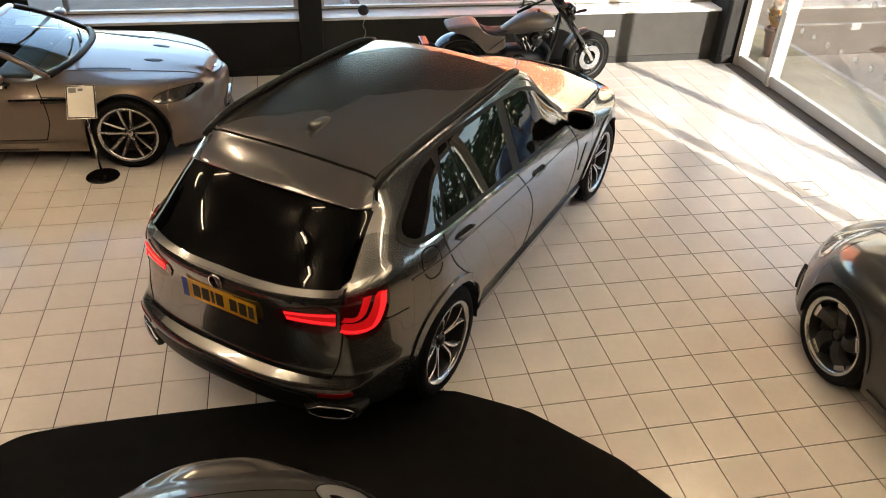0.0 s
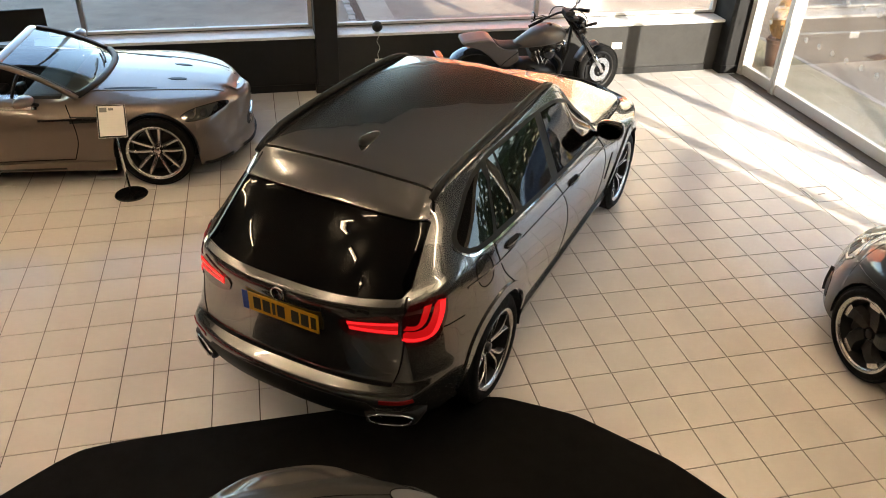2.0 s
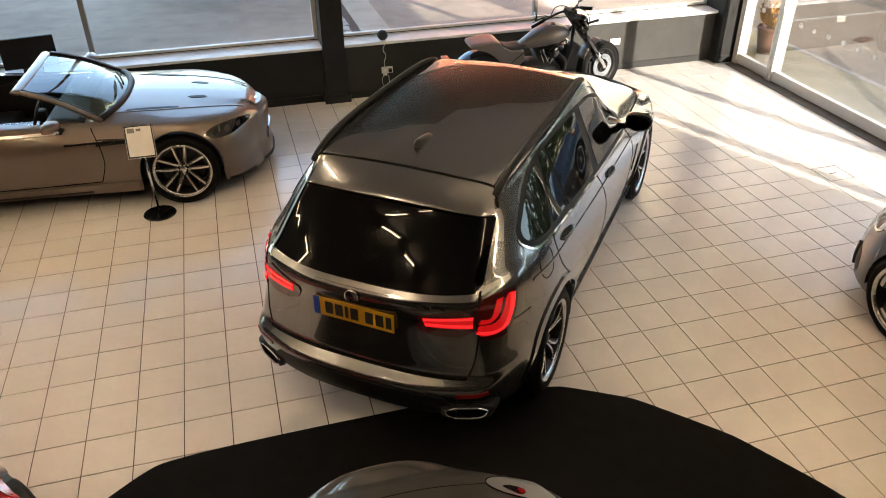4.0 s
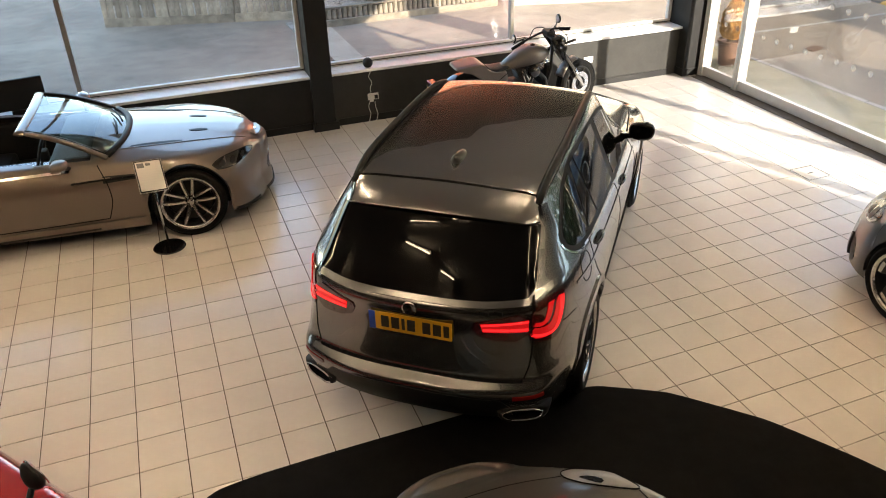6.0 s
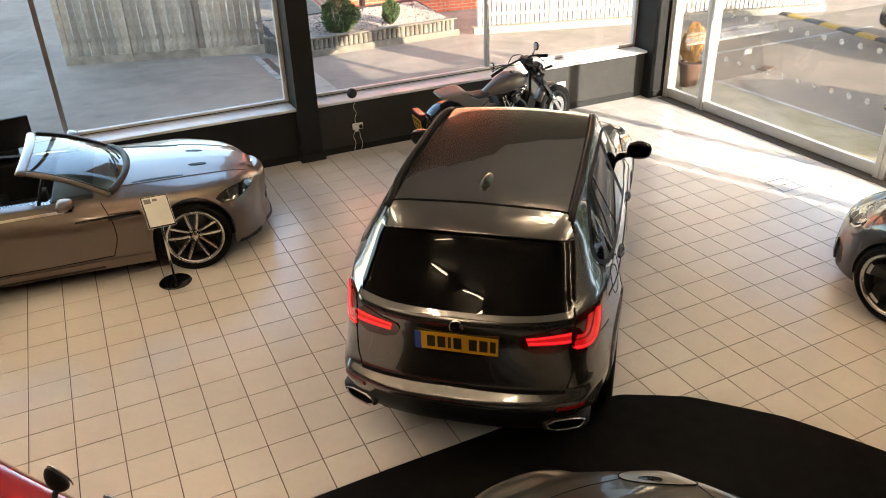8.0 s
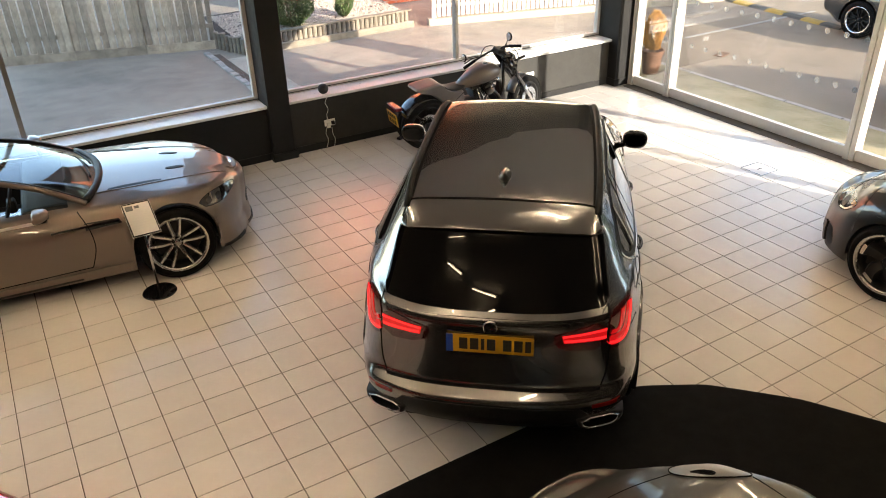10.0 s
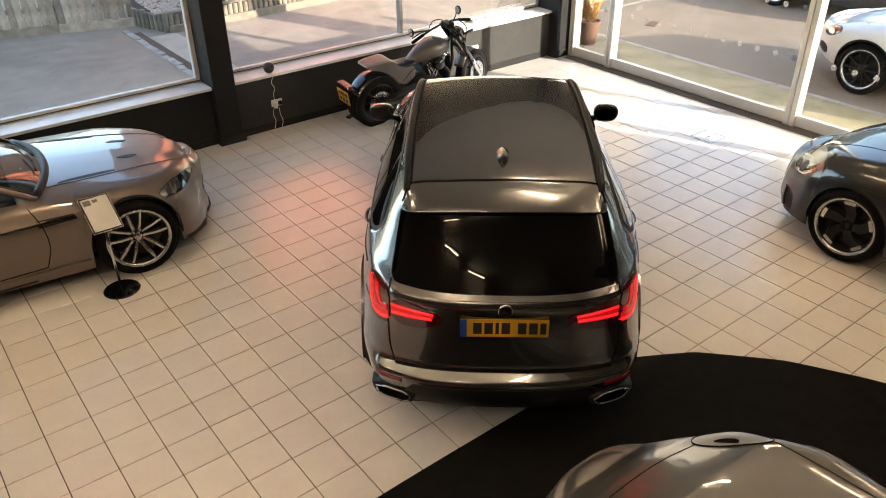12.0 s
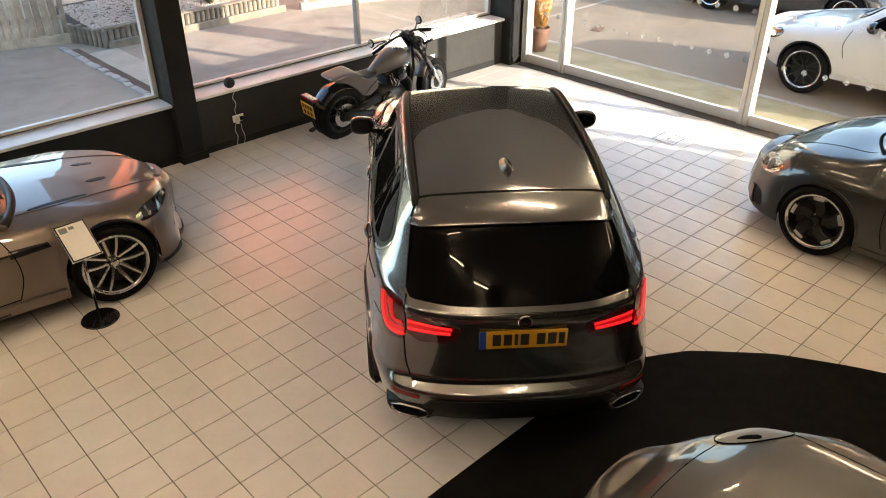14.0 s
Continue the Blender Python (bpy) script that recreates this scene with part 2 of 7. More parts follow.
def curve(*pts):
    """A smooth monotone curve through (x, value) pairs."""
    xs = np.array([p[0] for p in pts], float)
    ys = np.array([p[1] for p in pts], float)
    d = np.diff(ys) / np.diff(xs)
    mm = np.zeros_like(ys)
    if len(xs) > 2:
        for i in range(1, len(xs) - 1):
            mm[i] = 0 if d[i - 1] * d[i] <= 0 else 2 * d[i - 1] * d[i] / (d[i - 1] + d[i])
    mm[0], mm[-1] = d[0], d[-1]

    def f(x):
        if x <= xs[0]:
            return float(ys[0])
        if x >= xs[-1]:
            return float(ys[-1])
        i = int(np.searchsorted(xs, x) - 1)
        h = xs[i + 1] - xs[i]
        t = (x - xs[i]) / h
        return float((2 * t ** 3 - 3 * t * t + 1) * ys[i] + (t ** 3 - 2 * t * t + t) * h * mm[i]
                     + (-2 * t ** 3 + 3 * t * t) * ys[i + 1] + (t ** 3 - t * t) * h * mm[i + 1])
    return f


def rounded(poly, times=2, keep=0.25):
    """Cuts the corners of a closed 2D outline again and again."""
    p = [tuple(q) for q in poly]
    for _ in range(times):
        out = []
        for i in range(len(p)):
            a, b = p[i], p[(i + 1) % len(p)]
            out.append((a[0] + (b[0] - a[0]) * keep, a[1] + (b[1] - a[1]) * keep))
            out.append((b[0] + (a[0] - b[0]) * keep, b[1] + (a[1] - b[1]) * keep))
        p = out
    return p

# ---- structure ----
TILE, TX, TY = 0.300, -1.53, 6.43
WALL_Y, CEIL_Z, GROUND_Z, DOOR_TOP = 9.40, 4.12, -0.08, 2.55

floor = part("floor", boxed(-9.0, 6.0, -6.0, 9.42, -0.2, -0.006), M_GROUT)
tagged(floor, "glazed cream square floor tiles with brown grout", "floor", kind="structure")

# black vinyl area under the silver car: straight edge, cut and rounded corners
bm = bmesh.new()
outline = rounded([(-1.72, 3.735), (0.50, 3.735), (0.95, 3.645), (1.37, 3.395), (1.81, 2.915), (2.09, 2.43), (2.45, 1.65), (2.6, 0.8), (2.4, -2.2), (-2.6, -2.2), (-3.1, 2.55)], 1, 0.08)
outline = rounded(outline, 3)
vs = [bm.verts.new((x, y, 0.0)) for x, y in outline]
f = bm.faces.new(vs)
if f.normal.z < 0:
    f.normal_flip()
r = bmesh.ops.extrude_face_region(bm, geom=[f])
for g in r["geom"]:
    if isinstance(g, bmesh.types.BMVert):
        g.co.z = 0.004
pad = part("floor_covering", bm, M_MAT)
tagged(pad, "black vinyl floor area with rounded corners, lightly scuffed", "floor covering", kind="structure")


def slab(name, x0, x1, y0, y1, z0, z1, material, label="", category="wall", bevel=0.0):
    ob = part(name, boxed(x0, x1, y0, y1, z0, z1, bevel), material)
    return tagged(ob, label, category, kind="structure")


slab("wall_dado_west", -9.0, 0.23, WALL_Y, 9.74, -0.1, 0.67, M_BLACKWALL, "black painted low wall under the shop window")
# lighter than the west wall only because the sun falls on this side
slab("wall_dado_east", 0.49, 5.74, WALL_Y, 9.74, -0.1, 0.67, M_SUNWALL, "black painted low wall under the shop window, lightened for sunlight")
slab("wall_header", -9.0, 5.744, 9.42, 9.74, 2.62, CEIL_Z, M_BLACKWALL, "black painted wall above the shop windows")
slab("wall_header_door", 5.98, 6.15, -6.0, 9.42, DOOR_TOP + 0.002, CEIL_Z, M_BLACKWALL, "dark painted wall above the glass doors")
slab("wall_door_side", 5.98, 6.15, -6.0, 1.936, -0.1, DOOR_TOP, M_DARKROOM, "dark painted wall beside the glass doors")
slab("wall_west", -9.2, -9.0, -6.0, 9.74, -0.1, CEIL_Z, M_DARKROOM, "dark painted side wall")
slab("wall_south", -9.2, 6.15, -6.2, -6.0, -0.1, CEIL_Z, M_DARKROOM, "dark painted back wall")
# out of view; coloured dark so that the SUV's tail reflects less light
slab("ceiling_mezzanine", -9.2, 6.2, -6.2, 0.9, CEIL_Z, CEIL_Z + 0.25, M_DARKROOM, "unseen ceiling above the mezzanine, darkened for the car reflections", "ceiling")
slab("ceiling", -9.2, 6.2, 0.902, 9.8, CEIL_Z, CEIL_Z + 0.25, M_CEIL, "plain beige ceiling", "ceiling")
slab("mezzanine_floor", -9.0, 5.98, -6.0, -0.12, 1.95, 2.2, M_DARKROOM, "dark mezzanine floor slab", "floor")
slab("mezzanine_landing", -9.0, -2.72, -0.118, 0.88, 1.95, 2.2, M_DARKROOM, "dark mezzanine landing slab", "floor")
slab("parapet_south", -2.60, 5.98, -0.12, -0.02, 1.95, 3.1, M_DARKROOM, "dark solid mezzanine balustrade", "balustrade")
slab("parapet_side", -2.70, -2.60, -0.12, 0.98, 1.95, 3.1, M_DARKROOM, "dark solid mezzanine balustrade", "balustrade")
slab("parapet_west", -9.0, -2.702, 0.882, 0.98, 1.95, 3.1, M_DARKROOM, "dark solid mezzanine balustrade", "balustrade")
slab("baseboard_west", -9.0, 0.20, WALL_Y - 0.012, WALL_Y - 0.002, 0.0, 0.09, M_BLACKPLASTIC, "black skirting board", "skirting")
slab("baseboard_east", 0.55, 5.6, WALL_Y - 0.012, WALL_Y - 0.002, 0.0, 0.09, M_BLACKPLASTIC, "black skirting board", "skirting")

column = thing("column", "black painted square column between the shop windows", "column", kind="structure")
part("shaft", boxed(0.225, 0.495, 9.30, 9.76, 0.0, CEIL_Z - 0.004, 0.006), M_BLACKWALL, column)
part("plinth", boxed(0.20, 0.53, 9.275, 9.50, 0.0, 0.10, 0.01), M_BLACKWALL, column)

corner = thing("corner_column", "dark grey corner column between window and door", "column", kind="structure")
part("shaft", boxed(5.745, 6.10, 9.225, 9.76, 0.0, CEIL_Z - 0.004, 0.008), M_BLACKWALL, corner)
part("plinth", boxed(5.73, 6.09, 9.21, 9.50, 0.0, 0.11, 0.006), M_BLACKWALL, corner)


def shop_window(name, x0, x1, mullions):
    w = thing(name, "large shop window with a white sill and slim metal mullions", "window", kind="structure")
    part("window_sill", boxed(x0 - 0.01, x1 + 0.01, WALL_Y - 0.045, 9.66, 0.67, 0.705, 0.008), M_SILL, w)
    bm = bmesh.new()
    box(bm, x0, x1, 9.665, 9.73, 0.70, 0.755, 0.006)
    box(bm, x0, x1, 9.665, 9.73, 2.565, 2.62, 0.006)
    part("window_frame", bm, M_ALU, w)
    bm = bmesh.new()
    box(bm, x0, x1, 9.655, 9.664, 0.717, 0.726)
    part("gasket", bm, M_GASKET, w)
    for side, xx in (("jamb", x0), ("jamb", x1 - 0.05)):
        part(side, boxed(xx, xx + 0.05, 9.66, 9.735, 0.757, 2.563, 0.005), M_ALU, w)
    edges = [x0] + list(mullions) + [x1]
    for x in mullions:
        part("mullion", boxed(x - 0.026, x + 0.026, 9.655, 9.74, 0.757, 2.563, 0.006), M_MULL, w, "slim grey metal mullion")
    for a, b in zip(edges[:-1], edges[1:]):
        p = part("pane", boxed(a + 0.032, b - 0.032, 9.696, 9.702, 0.76, 2.56), M_GLASS, w)
        p.visible_shadow = False
    return w


shop_window("window_1", -8.95, 0.225, (-7.6, -5.0, -2.41))
shop_window("window_2", 0.495, 5.745, (3.14,))

# glass doors along the east side
posts = ((9.16, 0.05), (8.40, 0.055), (5.42, 0.07), (2.72, 0.10), (2.00, 0.06))
doors = thing("door_1", "white framed sliding glass doors along the forecourt", "glass door", kind="structure")
for y, h in posts:
    bm = bmesh.new()
    box(bm, 6.0, 6.15, y - h, y - 0.006, 0.0, DOOR_TOP, 0.006)
    box(bm, 6.0, 6.10, y + 0.006, y + h, 0.0, DOOR_TOP, 0.006)
    box(bm, 6.02, 6.09, y - 0.006, y + 0.006, 0.0, DOOR_TOP)
    part("door_post", bm, M_ALU, doors)
for (ya, ha), (yb, hb) in zip(posts[:-1], posts[1:]):
    a, b = yb + hb, ya - ha
    part("bottom_rail", boxed(6.02, 6.09, a + 0.002, b - 0.002, 0.012, 0.15, 0.008), M_ALU, doors)
    part("top_rail", boxed(6.02, 6.09, a + 0.002, b - 0.002, DOOR_TOP - 0.12, DOOR_TOP - 0.002, 0.008), M_ALU, doors)
    g = part("pane", boxed(6.052, 6.058, a + 0.001, b - 0.001, 0.152, DOOR_TOP - 0.122), M_GLASS, doors)
    g.visible_shadow = False
part("handle", boxed(5.97, 6.0, 8.33, 8.37, 0.95, 1.30, 0.008), M_ALU, doors)
slab("threshold", 5.86, 6.12, 1.94, 9.16, -0.07, 0.006, mat("dark_threshold", (0.09, 0.075, 0.06), 0.6, vary=0.4, scale=12), "worn dark door threshold channel", "threshold")

# rows of frosted dots on the door glass
M_DOT = bpy.data.materials.new("frosted_film")
M_DOT.use_nodes = True
dn = M_DOT.node_tree
dm, dt, dc = dn.nodes.new("ShaderNodeMixShader"), dn.nodes.new("ShaderNodeBsdfTranslucent"), dn.nodes.new("ShaderNodeBsdfTransparent")
dt.inputs[0].default_value = (0.26, 0.255, 0.245, 1)
dm.inputs[0].default_value = 0.68
dn.links.new(dt.outputs[0], dm.inputs[1])
dn.links.new(dc.outputs[0], dm.inputs[2])
dn.links.new(dm.outputs[0], dn.nodes["Material Output"].inputs[0])
for z in (0.82, 1.41):
    y = 9.06
    while y > 2.1:
        if all(abs(y - py) > ph + 0.05 for py, ph in posts):
            bm = bmesh.new()
            bmesh.ops.create_cone(bm, cap_ends=True, segments=20, radius1=0.035, radius2=0.035, depth=0.001, matrix=Matrix.Translation((6.0505, y, z)) @ Matrix.Rotation(radians(90), 4, "Y"))
            part("film_dot", bm, M_DOT, doors)
        y -= 0.25

# ---- car tools ----
class Shell:
    """A car's skin: cross-sections strung along its length, closed by a bowed rear and nose. x forward, y left, z up, rear axle at x = 0."""

    def __init__(self, rear, front, low, keys, rear_bend, front_bend, rear_fade=1.3, front_fade=0.8, rear_bow=0.07, front_bow=0.12,
                 arches=(), arch_r=0.42, arch_z=0.37, stations=84, cut=None, rows=34):
        self.arches, self.arch_r, self.arch_z, self.low = arches, arch_r, arch_z, low
        xs = set(np.linspace(rear, front, stations).tolist())
        for a in arches:
            for k in range(-10, 11):
                xs.add(a + (arch_r - 1e-4) * math.sin(k / 10 * math.pi / 2))
            xs.add(a - arch_r - 0.004)
            xs.add(a + arch_r + 0.004)
        for e, s in ((rear, 1), (front, -1)):
            for d in (0.008, 0.02, 0.04, 0.07, 0.10, 0.15):
                xs.add(e + s * d)
        xs = sorted(xs)
        keep = [xs[0]]
        for x in xs[1:]:
            if x - keep[-1] > 0.003:
                keep.append(x)
        n = rows
        bm = bmesh.new()
        cols = []
        for x in keep:
            pts = [(k[0](x), k[1](x)) for k in keys]
            zl = low(x)
            for a in arches:
                if abs(x - a) < arch_r:
                    zl = max(zl, arch_z + math.sqrt(arch_r ** 2 - (x - a) ** 2))
            # drop what lies under the arch, keep the outline above
            full = self.spline(pts, 12)
            line = [p for p in full if p[1] > zl + 0.004]
            lower = [p for p in full if p[1] <= zl + 0.004]
            w = full[0][0]
            if lower and line:
                p, q = lower[-1], line[0]
                t = (zl - p[1]) / max(1e-6, q[1] - p[1])
                w = p[0] + (q[0] - p[0]) * min(1, max(0, t))
            line = [(w, zl)] + line
            line = self.even(line, n)
            fr = max(0.0, 1 - (x - rear) / rear_fade) ** 2
            ff = max(0.0, 1 - (front - x) / front_fade) ** 2
            cols.append([Vector((x + rear_bend(z) * fr - front_bend(z) * ff, y, z)) for y, z in line])
        verts = {}
        for s in (1, -1):
            for i, c in enumerate(cols):
                for j, p in enumerate(c):
                    if s < 0 and j == n - 1:
                        verts[(s, i, j)] = verts[(1, i, j)]
                    else:
                        q = p.copy()
                        q.y *= s
                        if j == n - 1:
                            q.y = 0
                        verts[(s, i, j)] = bm.verts.new(q)
        for s in (1, -1):
            for i in range(len(cols) - 1):
                for j in range(n - 1):
                    f = (verts[(s, i, j)], verts[(s, i + 1, j)], verts[(s, i + 1, j + 1)], verts[(s, i, j + 1)])
                    if cut and cut(sum((v.co for v in f), Vector()) / 4):
                        continue
                    bm.faces.new(f if s < 0 else f[::-1])
        m = 26
        for i, bow, sg in ((0, rear_bow, -1), (len(cols) - 1, front_bow, 1)):
            bulge = bow if callable(bow) else (lambda z, b=bow: b)
            rows = []
            for j in range(n - 1):
                p = cols[i][j]
                row = [verts[(-1, i, j)]]
                for k in range(1, m):
                    u = -1 + 2 * k / m
                    row.append(bm.verts.new((p.x + sg * bulge(p.z) * (1 - abs(u) ** 2.8) * min(1.0, p.y / 0.3), p.y * u, p.z)))
                row.append(verts[(1, i, j)])
                rows.append(row)
            for a, b in zip(rows[:-1], rows[1:]):
                for k in range(m):
                    f = (a[k], a[k + 1], b[k + 1], b[k])
                    bm.faces.new(f if sg > 0 else f[::-1])
            top = verts[(1, i, n - 1)]
            for k in range(m):
                f = (rows[-1][k], rows[-1][k + 1], top)
                bm.faces.new(f if sg > 0 else f[::-1])
        bmesh.ops.recalc_face_normals(bm, faces=bm.faces)
        self.bm = bm
        self.tree = BVHTree.FromBMesh(bm)

    @staticmethod
    def spline(pts, k):
        out = []
        for i in range(len(pts) - 1):
            p0, p1, p2, p3 = pts[max(0, i - 1)], pts[i], pts[i + 1], pts[min(len(pts) - 1, i + 2)]
            for j in range(k):
                t = j / k
                out.append(tuple(0.5 * (2 * b + (c - a) * t + (2 * a - 5 * b + 4 * c - d) * t * t + (3 * b - a - 3 * c + d) * t ** 3)
                                 for a, b, c, d in zip(p0, p1, p2, p3)))
        out.append(tuple(pts[-1]))
        return out

    @staticmethod
    def even(line, n):
        d = [0.0]
        for a, b in zip(line[:-1], line[1:]):
            d.append(d[-1] + math.hypot(a[0] - b[0], a[1] - b[1]))
        ts = np.linspace(0, d[-1], n)
        return list(zip(np.interp(ts, d, [p[0] for p in line]).tolist(), np.interp(ts, d, [p[1] for p in line]).tolist()))

    def lift(self, u, v, view):
        """The skin's point and normal seen from one side: view 'left', 'right' with (x, z), 'rear', 'front' with (y, z), 'top' with (x, y)."""
        o, d = {"left": ((u, 4, v), (0, -1, 0)), "right": ((u, -4, v), (0, 1, 0)), "rear": ((-9, u, v), (1, 0, 0)),
                "front": ((12, u, v), (-1, 0, 0)), "top": ((u, v, 5), (0, 0, -1))}[view]
        hit, nor, _, _ = self.tree.ray_cast(Vector(o), Vector(d))
        if hit is None:
            t = {"left": (u, 0.9, v), "right": (u, -0.9, v), "rear": (-1.0, u, v), "front": (3.8, u, v), "top": (u, v, 1.0)}[view]
            hit, nor, _, _ = self.tree.find_nearest(Vector(t))
        if nor.dot(Vector(d)) > 0:
            nor = -nor
        return hit, nor

    def patch(self, name, poly, view, material, parent, label="", proud=0.003, depth=0.006, step=0.03, soft=2, bulge=0.0):
        """A panel that lies on the skin: a 2D outline, cut into a fine grid and laid on."""
        if soft:
            poly = rounded(poly, soft)
        bm = bmesh.new()
        f = bm.faces.new([bm.verts.new((p[0], p[1], 0)) for p in poly])
        lo = [min(p[i] for p in poly) for i in (0, 1)]
        hi = [max(p[i] for p in poly) for i in (0, 1)]
        for i in (0, 1):
            k = max(1, int((hi[i] - lo[i]) / step))
            for j in range(1, k):
                co, no = [0, 0, 0], [0, 0, 0]
                co[i], no[i] = lo[i] + (hi[i] - lo[i]) * j / k, 1
                bmesh.ops.bisect_plane(bm, geom=bm.verts[:] + bm.edges[:] + bm.faces[:], plane_co=co, plane_no=no, dist=1e-5)
        bmesh.ops.triangulate(bm, faces=[g for g in bm.faces if len(g.verts) > 4])
        edge = {v for e in bm.edges if e.is_boundary for v in e.verts}
        lifted = {}
        cx, cy = (lo[0] + hi[0]) / 2, (lo[1] + hi[1]) / 2
        for v in bm.verts:
            p, nn = self.lift(v.co.x, v.co.y, view)
            e = 0.0
            if bulge:
                e = bulge * max(0.0, 1 - ((v.co.x - cx) / max(1e-4, hi[0] - cx)) ** 2) * max(0.0, 1 - ((v.co.y - cy) / max(1e-4, hi[1] - cy)) ** 2)
            lifted[v] = (p + nn * (proud + e), nn)
        for v, (p, nn) in lifted.items():
            v.co = p
        bmesh.ops.recalc_face_normals(bm, faces=bm.faces)
        face = next(iter(bm.faces))
        nn = lifted[face.verts[0]][1]
        face.normal_update()
        if face.normal.dot(nn) < 0:
            bmesh.ops.reverse_faces(bm, faces=bm.faces)
        rim = [e for e in bm.edges if e.is_boundary]
        for e in rim:
            e.smooth = False
        r = bmesh.ops.extrude_edge_only(bm, edges=rim)
        new_vs = [g for g in r["geom"] if isinstance(g, bmesh.types.BMVert)]
        kd = [(p.copy(), q[1]) for p, q in ((v.co, lifted[v]) for v in edge)]
        for v in new_vs:
            nn = min(kd, key=lambda t: (t[0] - v.co).length_squared)[1]
            v.co = v.co - nn * depth
        ob = part(name, bm, material, parent, label, smooth=True)
        return ob

    def strip(self, name, line, view, width, material, parent, label="", proud=0.002, depth=0.004, k=8, closed=False):
        """A narrow band along a smooth line on the skin: panel gaps and trims."""
        pts = [line[0]] + list(line) + [line[-1]]
        fine = []
        if closed:
            fine = list(line) + [line[0]]
        else:
            for i in range(1, len(pts) - 2):
                p0, p1, p2, p3 = pts[i - 1], pts[i], pts[i + 1], pts[i + 2]
                for j in range(k):
                    t = j / k
                    fine.append(tuple(0.5 * (2 * b + (c - a) * t + (2 * a - 5 * b + 4 * c - d) * t * t + (3 * b - a - 3 * c + d) * t ** 3)
                                      for a, b, c, d in zip(p0, p1, p2, p3)))
            fine.append(tuple(line[-1]))
        bm = bmesh.new()
        rows = []
        for i, p in enumerate(fine):
            a, b = fine[max(0, i - 1)], fine[min(len(fine) - 1, i + 1)]
            if closed and i in (0, len(fine) - 1):
                a, b = fine[-2], fine[1]
            dx, dy = b[0] - a[0], b[1] - a[1]
            ln = math.hypot(dx, dy) or 1
            nx, ny = -dy / ln * width / 2, dx / ln * width / 2
            row = []
            for s, o in ((1, -depth), (1, proud), (-1, proud), (-1, -depth)):
                q, nn = self.lift(p[0] + nx * s, p[1] + ny * s, view)
                row.append(bm.verts.new(q + nn * o))
            rows.append(row)
        for a, b in zip(rows[:-1], rows[1:]):
            for j in range(3):
                bm.faces.new((a[j], a[j + 1], b[j + 1], b[j]))
        bmesh.ops.recalc_face_normals(bm, faces=bm.faces)
        return part(name, bm, material, parent, label, smooth=False)


def arc(cx, cz, r, a0, a1, n=24):
    return [(cx + r * math.cos(radians(a0 + (a1 - a0) * i / n)), cz + r * math.sin(radians(a0 + (a1 - a0) * i / n))) for i in range(n + 1)]


def spoke(bm, a0, r0, a1, r1, w0, w1, y0, y1, depth, curve_by=0.0, n=6):
    """One wheel spoke: polished face (slot 0), dark flanks (slot 1). Angles in degrees; outer face towards +y."""
    rows = []
    for i in range(n + 1):
        t = i / n
        a = radians(a0 + (a1 - a0) * t + curve_by * math.sin(t * math.pi))
        r, w, y = r0 + (r1 - r0) * t, w0 + (w1 - w0) * t, y0 + (y1 - y0) * t + 0.012 * math.sin(t * math.pi)
        c, s = math.cos(a), math.sin(a)
        tx, tz = -s, c
        rows.append([bm.verts.new((r * c + tx * k, yy, r * s + tz * k)) for k, yy in
                     ((-w * 0.75, y - depth), (-w / 2, y - 0.004), (-w / 2 + 0.003, y), (w / 2 - 0.003, y), (w / 2, y - 0.004), (w * 0.75, y - depth))])
    for a, b in zip(rows[:-1], rows[1:]):
        for j in range(5):
            f = bm.faces.new((a[j], b[j], b[j + 1], a[j + 1]))
            f.material_index = 0 if j in (1, 2, 3) else 1
    for rr in (rows[0], rows[-1]):
        f = bm.faces.new(rr)
        f.material_index = 1


